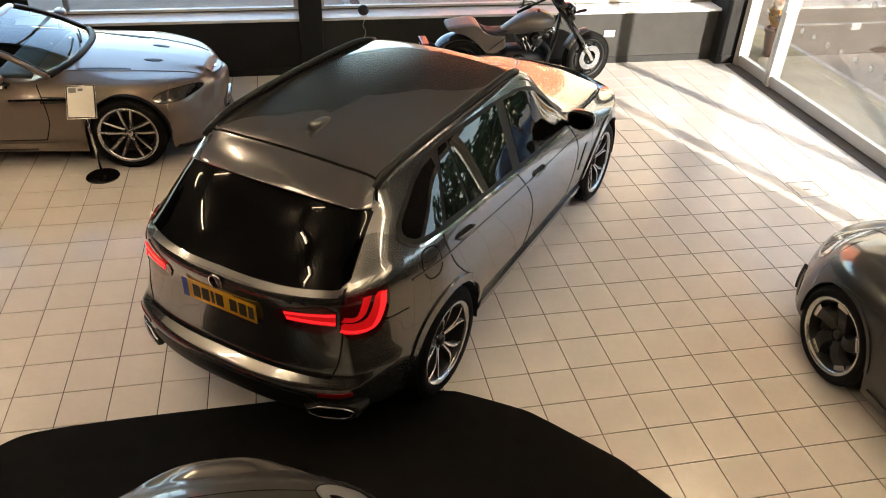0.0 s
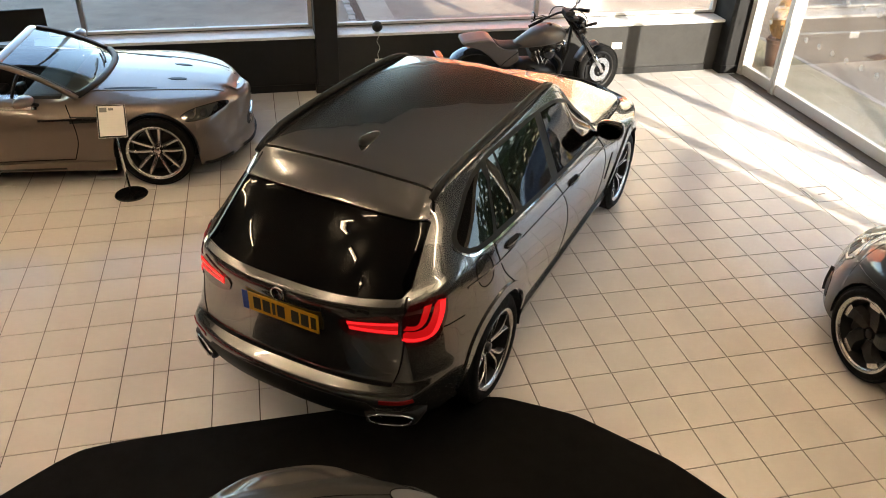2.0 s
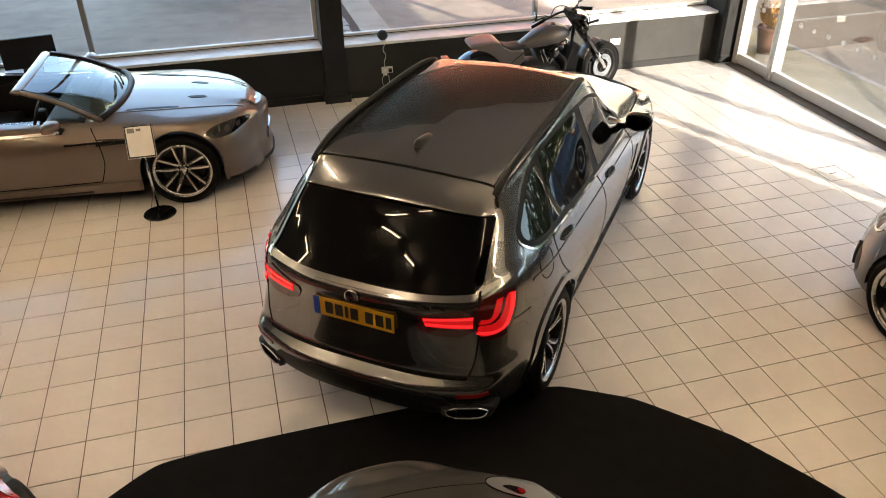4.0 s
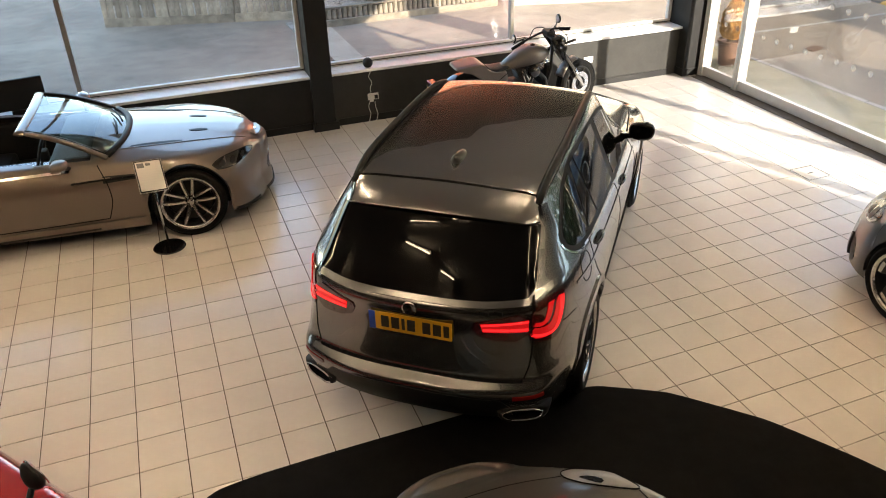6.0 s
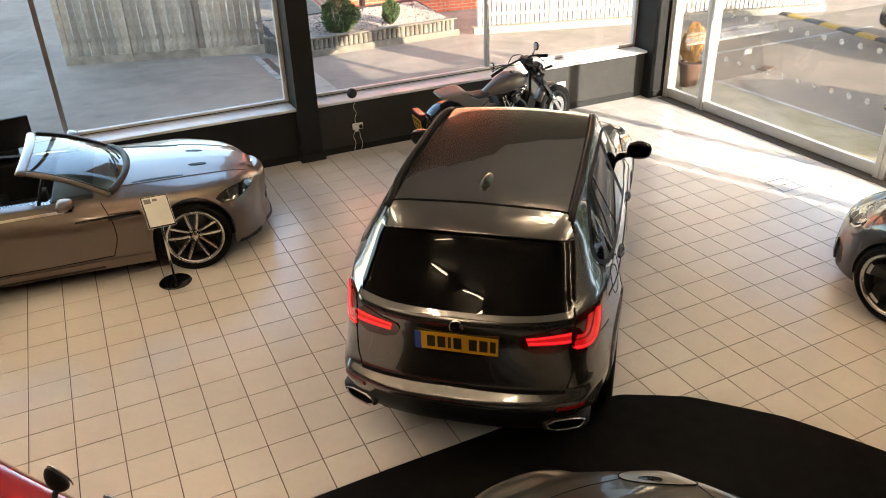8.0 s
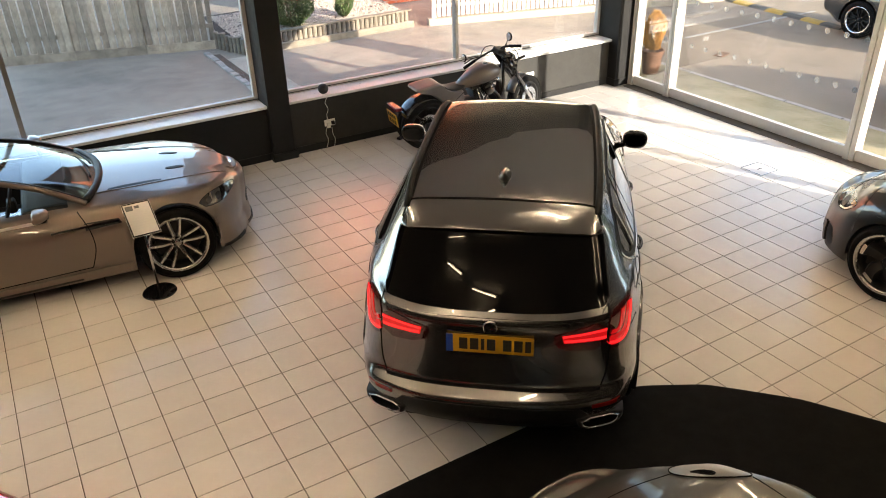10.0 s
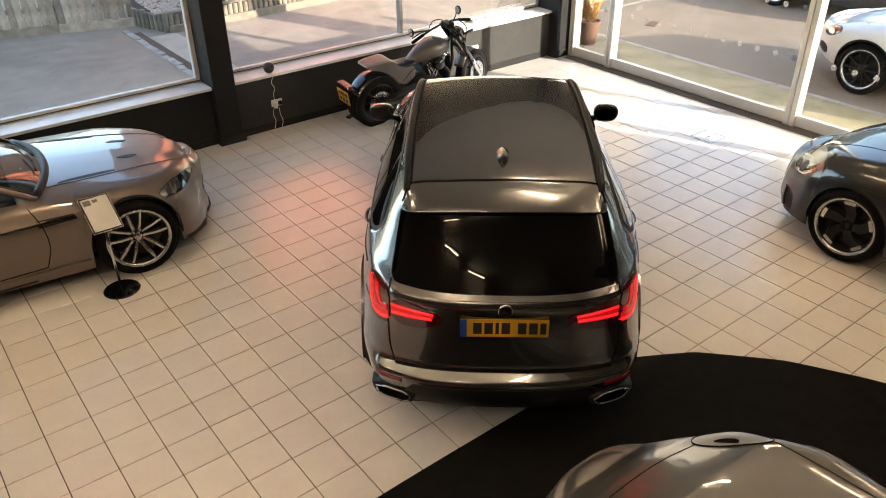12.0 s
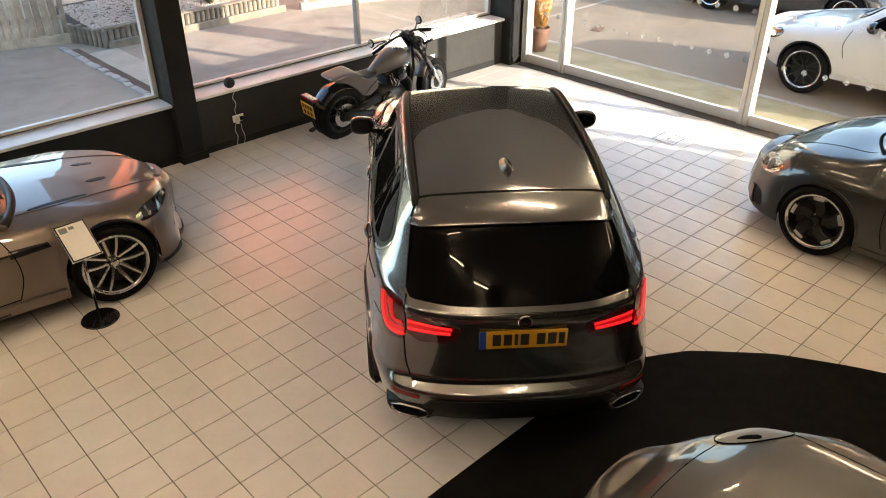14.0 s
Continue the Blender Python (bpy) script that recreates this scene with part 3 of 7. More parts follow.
def wheel(parent, m, radius, width, rim, style, label=""):
    """A wheel under a car: tyre, alloy rim, spokes, disc and cap; its outer face looks to +y before m."""
    w = new("wheel")
    w.parent = parent
    w.matrix_local = m
    if label:
        w["label"] = label
    h = width / 2
    side = radius - rim
    bm = bmesh.new()
    prof = [(rim - 0.012, -h + 0.02), (rim + 0.1 * side, -h + 0.004), (rim + 0.5 * side, -h - 0.006), (radius - 0.022, -h + 0.012), (radius - 0.006, -h + 0.03)]
    for g in (-0.28, 0.0, 0.28):
        prof += [(radius, (g - 0.12) * width), (radius, (g - 0.035) * width), (radius - 0.009, (g - 0.03) * width), (radius - 0.009, (g + 0.03) * width), (radius, (g + 0.035) * width)]
    prof += [(radius, 0.40 * width), (radius - 0.006, h - 0.03), (radius - 0.022, h - 0.012), (rim + 0.5 * side, h + 0.006), (rim + 0.1 * side, h - 0.004), (rim - 0.012, h - 0.02)]
    spun(bm, prof, 64, "y")
    bmesh.ops.recalc_face_normals(bm, faces=bm.faces)
    part("tyre", bm, M_RUBBER, w, smooth=True)
    bm = bmesh.new()
    spun(bm, [(rim - 0.02, -h + 0.03), (rim - 0.035, -h + 0.08), (rim - 0.045, h - 0.06), (rim - 0.022, h - 0.022)], 64, "y")
    bmesh.ops.recalc_face_normals(bm, faces=bm.faces)
    part("rim_barrel", bm, M_RIMDARK, w, smooth=True)
    bm = bmesh.new()
    spun(bm, [(rim - 0.022, h - 0.022), (rim - 0.016, h - 0.010), (rim - 0.006, h - 0.006), (rim + 0.004, h - 0.004), (rim + 0.008, h - 0.012)], 64, "y")
    bmesh.ops.recalc_face_normals(bm, faces=bm.faces)
    part("rim", bm, M_RIMDARK if style == "cast" else M_RIM, w, smooth=True)
    bm = bmesh.new()
    yf = h - 0.02
    R1 = rim - 0.018
    if style == "double":
        for i in range(5):
            c = 90 + 72 * i
            spoke(bm, c - 9, 0.055, c - 18, R1, 0.016, 0.020, yf - 0.045, yf - 0.004, 0.045, 6)
            spoke(bm, c + 9, 0.055, c + 18, R1, 0.016, 0.020, yf - 0.045, yf - 0.004, 0.045, -6)
    elif style == "vee":
        for i in range(5):
            c = 90 + 72 * i
            spoke(bm, c - 20, 0.05, c - 13, R1, 0.024, 0.024, yf - 0.05, yf - 0.004, 0.04, 1)
            spoke(bm, c + 20, 0.05, c + 13, R1, 0.024, 0.024, yf - 0.05, yf - 0.004, 0.04, -1)
    elif style == "rotor":
        for i in range(5):
            c = 72 * i + 18
            spoke(bm, c + 14, 0.05, c - 4, R1 - 0.045, 0.07, 0.10, yf - 0.035, yf - 0.012, 0.05, 4)
    elif style == "multi":
        for i in range(10):
            c = 36 * i
            spoke(bm, c, 0.05, c, R1, 0.022, 0.018, yf - 0.04, yf - 0.004, 0.035)
    elif style == "cast":
        for i in range(9):
            c = 40 * i
            spoke(bm, c, 0.05, c + 4, R1, 0.020, 0.014, yf - 0.02, yf - 0.004, 0.02)
    mats = [M_RIM, M_RIMDARK] if style in ("double", "vee") else [M_RIMDARK, M_RIMDARK]
    bmesh.ops.recalc_face_normals(bm, faces=bm.faces)
    part("spokes", bm, mats, w)
    if style == "rotor":
        for i in range(5):
            bm = bmesh.new()
            c = radians(72 * i + 18 - 4)
            ring = []
            for a in range(5):
                q = c + radians(-13 + 6.5 * a)
                ring.append([bm.verts.new((r * math.cos(q), y, r * math.sin(q))) for r, y in ((R1 - 0.045 - 0.012 * (a % 4 > 0), yf - 0.03), (R1 - 0.045 - 0.012 * (a % 4 > 0), yf - 0.012), (R1 + 0.002, yf - 0.012), (R1 + 0.002, yf - 0.03))])
            for p, q in zip(ring[:-1], ring[1:]):
                for k in range(4):
                    bm.faces.new((p[k], p[(k + 1) % 4], q[(k + 1) % 4], q[k]))
            bm.faces.new(ring[0])
            bm.faces.new(ring[-1])
            bmesh.ops.recalc_face_normals(bm, faces=bm.faces)
            part("spoke_tip", bm, M_RIM, w, "polished spoke end")
    bm = bmesh.new()
    spun(bm, [(0.001, yf - 0.026), (0.03, yf - 0.026), (0.034, yf - 0.030), (0.036, yf - 0.06), (0.07, yf - 0.075), (0.075, yf - 0.11)], 32, "y")
    bmesh.ops.recalc_face_normals(bm, faces=bm.faces)
    part("hub_cap", bm, M_RIMDARK if style != "vee" else M_RIM, w, smooth=True)
    bm = bmesh.new()
    for i in range(5):
        a = radians(72 * i + 54)
        spun(bm, [(0.001, yf - 0.052), (0.010, yf - 0.052), (0.011, yf - 0.08)], 8, "y", Matrix.Translation((0.055 * math.cos(a), 0, 0.055 * math.sin(a))))
    wn = part("wheel_nuts", bm, M_STEEL, w)
    wn["kind"] = "stuff"
    bm = bmesh.new()
    spun(bm, [(0.06, -0.01), (0.06, 0.02), (rim - 0.065, 0.02), (rim - 0.065, -0.005), (0.06, -0.01)], 48, "y")
    part("brake_disc", bm, M_DISC, w, smooth=False)
    # added black disc: closes the wheel and stands in for the shade inside
    bm = bmesh.new()
    spun(bm, [(0.001, -h + 0.055), (rim - 0.05, -h + 0.055), (rim - 0.03, -h + 0.04), (0.001, -h + 0.03)], 40, "y")
    part("back_plate", bm, M_BLACKPLASTIC, w)
    bm = bmesh.new()
    box(bm, 0.08, 0.19, -0.02, 0.05, -0.09, 0.09, 0.015)
    part("brake_caliper", bm, M_BLACKPLASTIC, w)
    return w

# ---- grey estate SUV in the middle of the showroom ----
def sport_utility():
    head = 50.27
    fx, fy = math.cos(radians(head)), math.sin(radians(head))
    ox, oy = 0.902 - 0.945 * fy, 3.694 + 0.945 * fx
    car = thing("sport_utility_car", "dark grey metallic five-door SUV with lit red tail lamps", "car", pose(ox, oy, 0, 0, 0, head))
    low = curve((-0.88, 0.345), (-0.5, 0.325), (0.5, 0.30), (2.4, 0.30), (3.4, 0.30), (3.85, 0.36))
    keys = [
        (curve((-0.88, 0.66), (-0.80, 0.74), (-0.6, 0.84), (-0.4, 0.88), (0.5, 0.89), (2.9, 0.90), (3.5, 0.78), (3.85, 0.5)), low),
        (curve((-0.88, 0.690), (-0.86, 0.735), (-0.82, 0.785), (-0.72, 0.835), (-0.45, 0.91), (0, 0.965), (0.6, 0.94), (2.2, 0.94), (2.93, 0.965), (3.5, 0.84), (3.85, 0.5)), lambda x: 0.58),
        (curve((-0.88, 0.640), (-0.855, 0.685), (-0.81, 0.735), (-0.70, 0.80), (-0.53, 0.862), (0, 0.945), (0.6, 0.945), (2.2, 0.945), (2.93, 0.95), (3.5, 0.83), (3.85, 0.46)), lambda x: 0.84),
        (curve((-0.88, 0.610), (-0.85, 0.660), (-0.80, 0.70), (-0.68, 0.765), (-0.53, 0.825), (0, 0.90), (0.8, 0.915), (1.9, 0.90), (2.4, 0.87), (3.3, 0.75), (3.85, 0.42)),
         curve((-0.88, 1.08), (-0.4, 1.12), (0, 1.13), (1, 1.09), (1.9, 1.02), (2.5, 0.99), (3.3, 0.90), (3.85, 0.68))),
        (curve((-0.88, 0.585), (-0.85, 0.630), (-0.78, 0.675), (-0.53, 0.775), (0, 0.855), (0.8, 0.87), (1.9, 0.85), (2.4, 0.80), (3.3, 0.68), (3.85, 0.37)),
         curve((-0.88, 1.17), (-0.4, 1.23), (0, 1.235), (1, 1.19), (1.9, 1.10), (2.5, 1.04), (3.3, 0.95), (3.85, 0.72))),
        (curve((-0.88, 0.520), (-0.85, 0.555), (-0.76, 0.585), (-0.4, 0.635), (0.2, 0.665), (1.0, 0.665), (1.5, 0.65), (2.4, 0.66), (3.3, 0.5), (3.85, 0.3)),
         curve((-0.88, 1.45), (-0.4, 1.528), (0.3, 1.568), (1.0, 1.583), (1.45, 1.573), (1.62, 1.540), (1.76, 1.460), (1.95, 1.335), (2.35, 1.11), (2.6, 1.075), (3.3, 0.985), (3.85, 0.74))),
        (curve((-0.88, 0.47), (-0.85, 0.505), (-0.76, 0.535), (-0.4, 0.578), (0.2, 0.60), (1.0, 0.60), (1.5, 0.58), (2.4, 0.58), (3.3, 0.42), (3.85, 0.25)),
         curve((-0.88, 1.50), (-0.4, 1.576), (0.3, 1.618), (1.0, 1.633), (1.45, 1.624), (1.62, 1.590), (1.76, 1.508), (1.95, 1.375), (2.35, 1.13), (2.6, 1.09), (3.3, 1.0), (3.85, 0.745))),
        (lambda x: 0.28, curve((-0.88, 1.525), (-0.4, 1.601), (0.3, 1.645), (1.0, 1.661), (1.45, 1.653), (1.62, 1.618), (1.76, 1.537), (1.95, 1.40), (2.4, 1.15), (2.6, 1.11), (3.3, 1.02), (3.85, 0.75))),
        (lambda x: 0.0, curve((-0.88, 1.53), (-0.4, 1.610), (0.3, 1.655), (1.0, 1.671), (1.45, 1.663), (1.62, 1.628), (1.76, 1.547), (1.95, 1.41), (2.4, 1.155), (2.6, 1.115), (3.3, 1.03), (3.85, 0.755))),
    ]
    rear = curve((0.30, 0.10), (0.40, 0.01), (0.50, -0.02), (0.575, -0.025), (0.596, -0.018), (0.616, 0.002), (0.64, 0.030), (0.665, 0.041), (0.72, 0.043), (0.80, 0.046), (0.95, 0.050), (1.08, 0.046), (1.13, 0.060), (1.165, 0.105), (1.25, 0.197), (1.36, 0.316), (1.47, 0.435), (1.55, 0.48))
    bow = curve((0.30, 0.10), (0.58, 0.12), (0.66, 0.10), (0.95, 0.10), (1.10, 0.115), (1.20, 0.115), (1.47, 0.075), (1.55, 0.05))
    nose = curve((0.3, 0.12), (0.5, 0.0), (0.7, 0.05), (0.76, 0.1))
    s = Shell(-0.88, 3.85, low, keys, rear, nose, arches=(0.0, 2.933), arch_r=0.425, arch_z=0.37, stations=90, rows=76, rear_bow=bow)
    part("body", s.bm.copy(), M_PAINT_GREY, car, smooth=True)
    bm = bmesh.new()
    box(bm, -0.75, 3.55, -0.60, 0.60, 0.20, 0.55, 0.04)
    part("underbody", bm, M_BLACKPLASTIC, car)
    for a in (0.0, 2.933):
        for sg in (1, -1):
            bm = bmesh.new()
            rows = [[bm.verts.new((a + 0.42 * math.cos(t), sg * y, 0.37 + 0.42 * math.sin(t))) for y in (0.935, 0.58)] for t in np.linspace(radians(-10), radians(190), 20).tolist()]
            for p, q in zip(rows[:-1], rows[1:]):
                bm.faces.new((p[0], p[1], q[1], q[0]))
            part("wheel_arch_liner", bm, M_BLACKPLASTIC, car)
            wheel(car, pose(a, sg * 0.80, 0.372, 0, 0, 0 if sg > 0 else 180), 0.372, 0.285, 0.278, "double")
            view = "left" if sg > 0 else "right"
            s.strip("arch_lip", arc(a, 0.37, 0.452, 4, 176, 30), view, 0.05, M_PAINT_GREY, car, proud=0.012, depth=0.02)
    # tailgate glass, spoiler and roof
    s.patch("rear_window", [(-0.632, 1.44), (-0.58, 1.455), (-0.3, 1.485), (0, 1.495), (0.3, 1.485), (0.58, 1.455), (0.632, 1.44), (0.676, 1.185), (0.655, 1.158), (0.3, 1.160), (0, 1.163), (-0.3, 1.160), (-0.655, 1.158), (-0.676, 1.185)], "rear", M_TINT, car, "black privacy glass", proud=0.004, soft=0, step=0.025)
    bm = bmesh.new()
    grid = []
    for i in range(41):
        u = -1 + i / 20
        skin = s.lift(0.622 * u, 1.508 - 0.058 * abs(u) ** 2.6, "rear")[0]
        edge = skin + Vector((-0.045 + 0.037 * abs(u) ** 3, 0.006 * u, 0.010))
        front = s.lift(-0.285 + 0.02 * abs(u) ** 4, 0.572 * u, "top")[0] + Vector((0, 0, 0.003))
        row = []
        for k in range(8):
            t = k / 7
            p = front.lerp(edge, t)
            row.append(p + Vector((0, 0, 0.014 * math.sin(t * math.pi) * (1 - 0.5 * abs(u) ** 3))))
        row += [edge + Vector((-0.004, 0, -0.006)), edge + Vector((0.0, 0, -0.013)), edge + Vector((0.04, -0.01 * u, -0.020)), edge + Vector((0.08, -0.03 * u, -0.020))]
        grid.append([bm.verts.new(p) for p in row])
    for p, q in zip(grid[:-1], grid[1:]):
        for j in range(11):
            bm.faces.new((p[j], p[j + 1], q[j + 1], q[j]))
    bmesh.ops.recalc_face_normals(bm, faces=bm.faces)
    part("roof_spoiler", bm, M_PAINT_GREY, car, "body-coloured roof spoiler", smooth=True)
    s.strip("tailgate_gap", [(-0.33, 0.625), (-0.285, 0.592), (-0.255, 0.545), (-0.263, 0.3), (-0.266, 0), (-0.263, -0.3), (-0.255, -0.545), (-0.285, -0.592), (-0.33, -0.625)], "top", 0.014, M_SEAM, car, proud=0.003)
    for sg in (1, -1):
        s.strip("tailgate_gap", [(sg * 0.675, 1.16), (sg * 0.700, 1.05), (sg * 0.698, 0.90), (sg * 0.69, 0.75), (sg * 0.665, 0.655)], "rear", 0.008, M_SEAM, car, proud=0.002)
    # roof rails
    for sg in (1, -1):
        bm = bmesh.new()
        pts = []
        for i in range(31):
            t = i / 30
            x = -0.30 + 1.85 * t
            p, n = s.lift(x, sg * (0.618 - 0.02 * abs(2 * t - 1) ** 3), "top")
            e = min(1.0, 8 * t, 8 * (1 - t))
            pts.append(p + Vector((0, 0, 0.026 * e - 0.004)))
        tube(bm, pts, 0.022, 10)
        part("roof_rail", bm, M_BLACKPLASTIC, car, "black roof rail", smooth=True)
        s.strip("roof_ditch", [(-0.25, sg * 0.585), (0.5, sg * 0.597), (1.2, sg * 0.59), (1.62, sg * 0.575)], "top", 0.035, M_BLACKPLASTIC, car, proud=0.0035)
        s.strip("a_pillar_trim", [(1.50, sg * 0.625), (1.70, sg * 0.640), (1.95, sg * 0.685), (2.2, sg * 0.745)], "top", 0.05, M_BLACKPLASTIC, car, proud=0.002)
    # sun roof, windscreen
    s.patch("windscreen", [(1.70, -0.54), (1.76, 0), (1.70, 0.54), (2.30, 0.64), (2.40, 0), (2.30, -0.64)], "top", M_TINT, car, "dark windscreen", proud=0.003, soft=1, step=0.07)
    # shark fin
    bm = bmesh.new()
    p, n = s.lift(0.0, 0, "top")
    g = []
    for i in range(13):
        t = i / 12
        x = -0.075 + 0.20 * t
        hgt = 0.056 * (1 - t) ** 0.75 * min(1.0, 0.45 + 6 * t) + 0.003
        w = 0.042 * math.sqrt(max(0.03, 1 - (1.7 * t - 0.75) ** 2)) * min(1.0, 0.7 + 3 * t)
        zr = s.lift(x, 0, "top")[0].z - 0.002
        g.append([bm.verts.new((x - 0.35 * hgt * math.sin(a) * (1 - t), w * math.cos(a) * (1 - 0.45 * math.sin(a)), zr + hgt * math.sin(a))) for a in np.linspace(0, math.pi, 11).tolist()])
    for a, b in zip(g[:-1], g[1:]):
        for j in range(10):
            bm.faces.new((a[j], a[j + 1], b[j + 1], b[j]))
    bm.faces.new(g[0])
    bm.faces.new(g[-1][::-1])
    bmesh.ops.recalc_face_normals(bm, faces=bm.faces)
    part("aerial_fin", bm, M_PAINT_NARDO, car, "dark grey shark fin aerial", smooth=True)
    # side windows, trims, doors
    for view, sg in (("left", 1), ("right", -1)):
        s.patch("window_surround", [(-0.325, 1.34), (-0.335, 1.27), (-0.24, 1.212), (-0.05, 1.205), (0.45, 1.183), (1.0, 1.142), (1.99, 1.045), (2.18, 1.085), (1.98, 1.30), (1.72, 1.455), (1.45, 1.54), (1.05, 1.578), (0.6, 1.588), (0.23, 1.584), (-0.03, 1.53), (-0.245, 1.39)],
                view, M_BLACKPLASTIC, car, "black window surround", proud=0.003, soft=1, step=0.03)
        s.patch("quarter_window", [(-0.285, 1.335), (-0.295, 1.28), (-0.22, 1.238), (-0.04, 1.232), (0.005, 1.235), (0.215, 1.553), (0.0, 1.515), (-0.215, 1.385)], view, M_SIDEGLASS, car, proud=0.007, soft=1, step=0.03)
        s.patch("vent_window", [(0.045, 1.235), (0.295, 1.222), (0.345, 1.562), (0.255, 1.56)], view, M_SIDEGLASS, car, proud=0.007, soft=0, step=0.03)
        s.patch("door_window", [(0.325, 1.22), (0.935, 1.175), (1.025, 1.555), (0.375, 1.564)], view, M_SIDEGLASS, car, proud=0.007, soft=0, step=0.03)
        s.patch("door_window", [(1.065, 1.165), (1.97, 1.075), (2.08, 1.10), (1.92, 1.285), (1.68, 1.435), (1.44, 1.515), (1.145, 1.548)], view, M_SIDEGLASS, car, proud=0.007, soft=0, step=0.03)
        s.strip("window_trim", [(-0.34, 1.30), (-0.325, 1.262), (-0.235, 1.207), (-0.05, 1.20), (0.45, 1.178), (1.0, 1.138), (2.0, 1.042)], view, 0.012, M_CHROME, car, "satin chrome window trim", proud=0.006)
        s.strip("door_gap", [(-0.03, 1.20), (-0.014, 1.11), (0.074, 0.93), (0.29, 0.72)], view, 0.008, M_SEAM, car)
        s.strip("door_gap", [(0.97, 1.135), (1.17, 0.91), (1.255, 0.68), (1.21, 0.43)], view, 0.008, M_SEAM, car)
        s.strip("door_gap", [(2.05, 1.06), (2.16, 0.90), (2.16, 0.65), (2.10, 0.45)], view, 0.008, M_SEAM, car)
        s.strip("door_gap", [(0.52, 0.45), (1.2, 0.425), (2.1, 0.43)], view, 0.008, M_SEAM, car)
        s.strip("swage_line", [(-0.35, 1.06), (0.4, 1.035), (1.2, 0.985), (2.2, 0.93)], view, 0.016, M_PAINT_GREY, car, proud=0.005)
        s.strip("sill_trim", [(0.50, 0.335), (1.4, 0.325), (2.45, 0.325)], view, 0.07, M_PAINT_GREY, car, proud=0.018, depth=0.03)
        s.patch("side_gill", [(2.34, 0.80), (2.40, 0.80), (2.29, 0.58), (2.25, 0.60)], view, M_BLACKGLOSS, car, "black air outlet behind the front wheel", proud=0.006, soft=1)
        s.strip("bumper_gap", [(-0.66, 0.935), (-0.54, 0.918), (-0.40, 0.905)], view, 0.006, M_SEAM, car)
        s.strip("bonnet_gap", [(2.25, 1.045), (2.8, 0.985), (3.4, 0.90)], view, 0.008, M_SEAM, car)
        # door handles with their cups
        for hx, hz in ((0.20, 1.085), (1.36, 0.985)):
            s.patch("handle_cup", [(hx - 0.09, hz - 0.028), (hx + 0.09, hz - 0.035), (hx + 0.085, hz + 0.035), (hx - 0.085, hz + 0.038)], view, M_BLACKPLASTIC, car, proud=0.0015, soft=2)
            bm = bmesh.new()
            pts = []
            for i in range(9):
                t = -1 + i / 4
                p, n = s.lift(hx + 0.11 * t, hz + 0.006 - 0.008 * t, view)
                pts.append(p + n * (0.022 - 0.016 * abs(t) ** 3))
            tube(bm, pts, [0.008 + 0.006 * (1 - abs(-1 + i / 4) ** 2) for i in range(9)], 8)
            part("door_handle", bm, M_PAINT_GREY, car, smooth=True)
        # door mirror
        bm = bmesh.new()
        base = s.lift(2.00, 1.105, view)[0]
        tube(bm, [base + Vector((0, -sg * 0.02, -0.01)), base + Vector((-0.02, sg * 0.08, 0.015)), base + Vector((-0.03, sg * 0.12, 0.03))], [0.03, 0.025, 0.025], 10)
        part("mirror_arm", bm, M_BLACKGLOSS, car, smooth=True)
        bm = bmesh.new()
        c = base + Vector((-0.02, sg * 0.170, 0.065))
        outline = rounded([(-0.105, -0.050), (-0.02, -0.080), (0.070, -0.066), (0.105, -0.02), (0.102, 0.050), (0.05, 0.078), (-0.085, 0.074), (-0.115, 0.03)], 2)
        rings = [[bm.verts.new((c.x + dx, c.y + sg * p[0] * g, c.z + p[1] * g)) for p in outline] for dx, g in ((-0.045, 0.90), (-0.040, 0.97), (-0.02, 1.0), (0.015, 0.97), (0.05, 0.86), (0.075, 0.66), (0.09, 0.35))]
        for p, q in zip(rings[:-1], rings[1:]):
            for k in range(len(outline)):
                bm.faces.new((p[k], p[(k + 1) % len(outline)], q[(k + 1) % len(outline)], q[k]))
        bm.faces.new(rings[0])
        bm.faces.new(rings[-1])
        bmesh.ops.recalc_face_normals(bm, faces=bm.faces)
        mir = part("mirror_housing", bm, M_BLACKGLOSS, car, "gloss black door mirror", smooth=True)
        bm = bmesh.new()
        poly = rounded([(-0.088, -0.055), (0.085, -0.05), (0.082, 0.045), (-0.082, 0.058)], 2)
        c = base + Vector((-0.066, sg * 0.170, 0.065))
        bm.faces.new([bm.verts.new((c.x, c.y + p[0] * sg, c.z + p[1])) for p in poly])
        r = bmesh.ops.extrude_face_region(bm, geom=bm.faces[:])
        for q in r["geom"]:
            if isinstance(q, bmesh.types.BMVert):
                q.co.x -= 0.004
        part("mirror_glass", bm, M_MIRROR, mir)
    s.strip("fuel_flap_gap", rounded([(-0.24, 0.98), (-0.075, 0.985), (-0.10, 1.175), (-0.27, 1.185)], 3), "right", 0.006, M_SEAM, car, closed=True)
    # tail lamps: body half wraps round the corner, inner half sits on the tailgate
    for sg, view in ((1, "left"), (-1, "right")):
        f = lambda pts: [(sg * y, z) for y, z in pts]
        s.patch("tail_lamp", f([(0.685, 0.905), (0.75, 0.874), (0.805, 0.855), (0.824, 0.90), (0.832, 1.0), (0.824, 1.09), (0.808, 1.126), (0.755, 1.132), (0.685, 1.126)]), "rear", M_LAMPDARK, car, "smoked tail lamp on the corner", proud=0.008, soft=1, step=0.025)
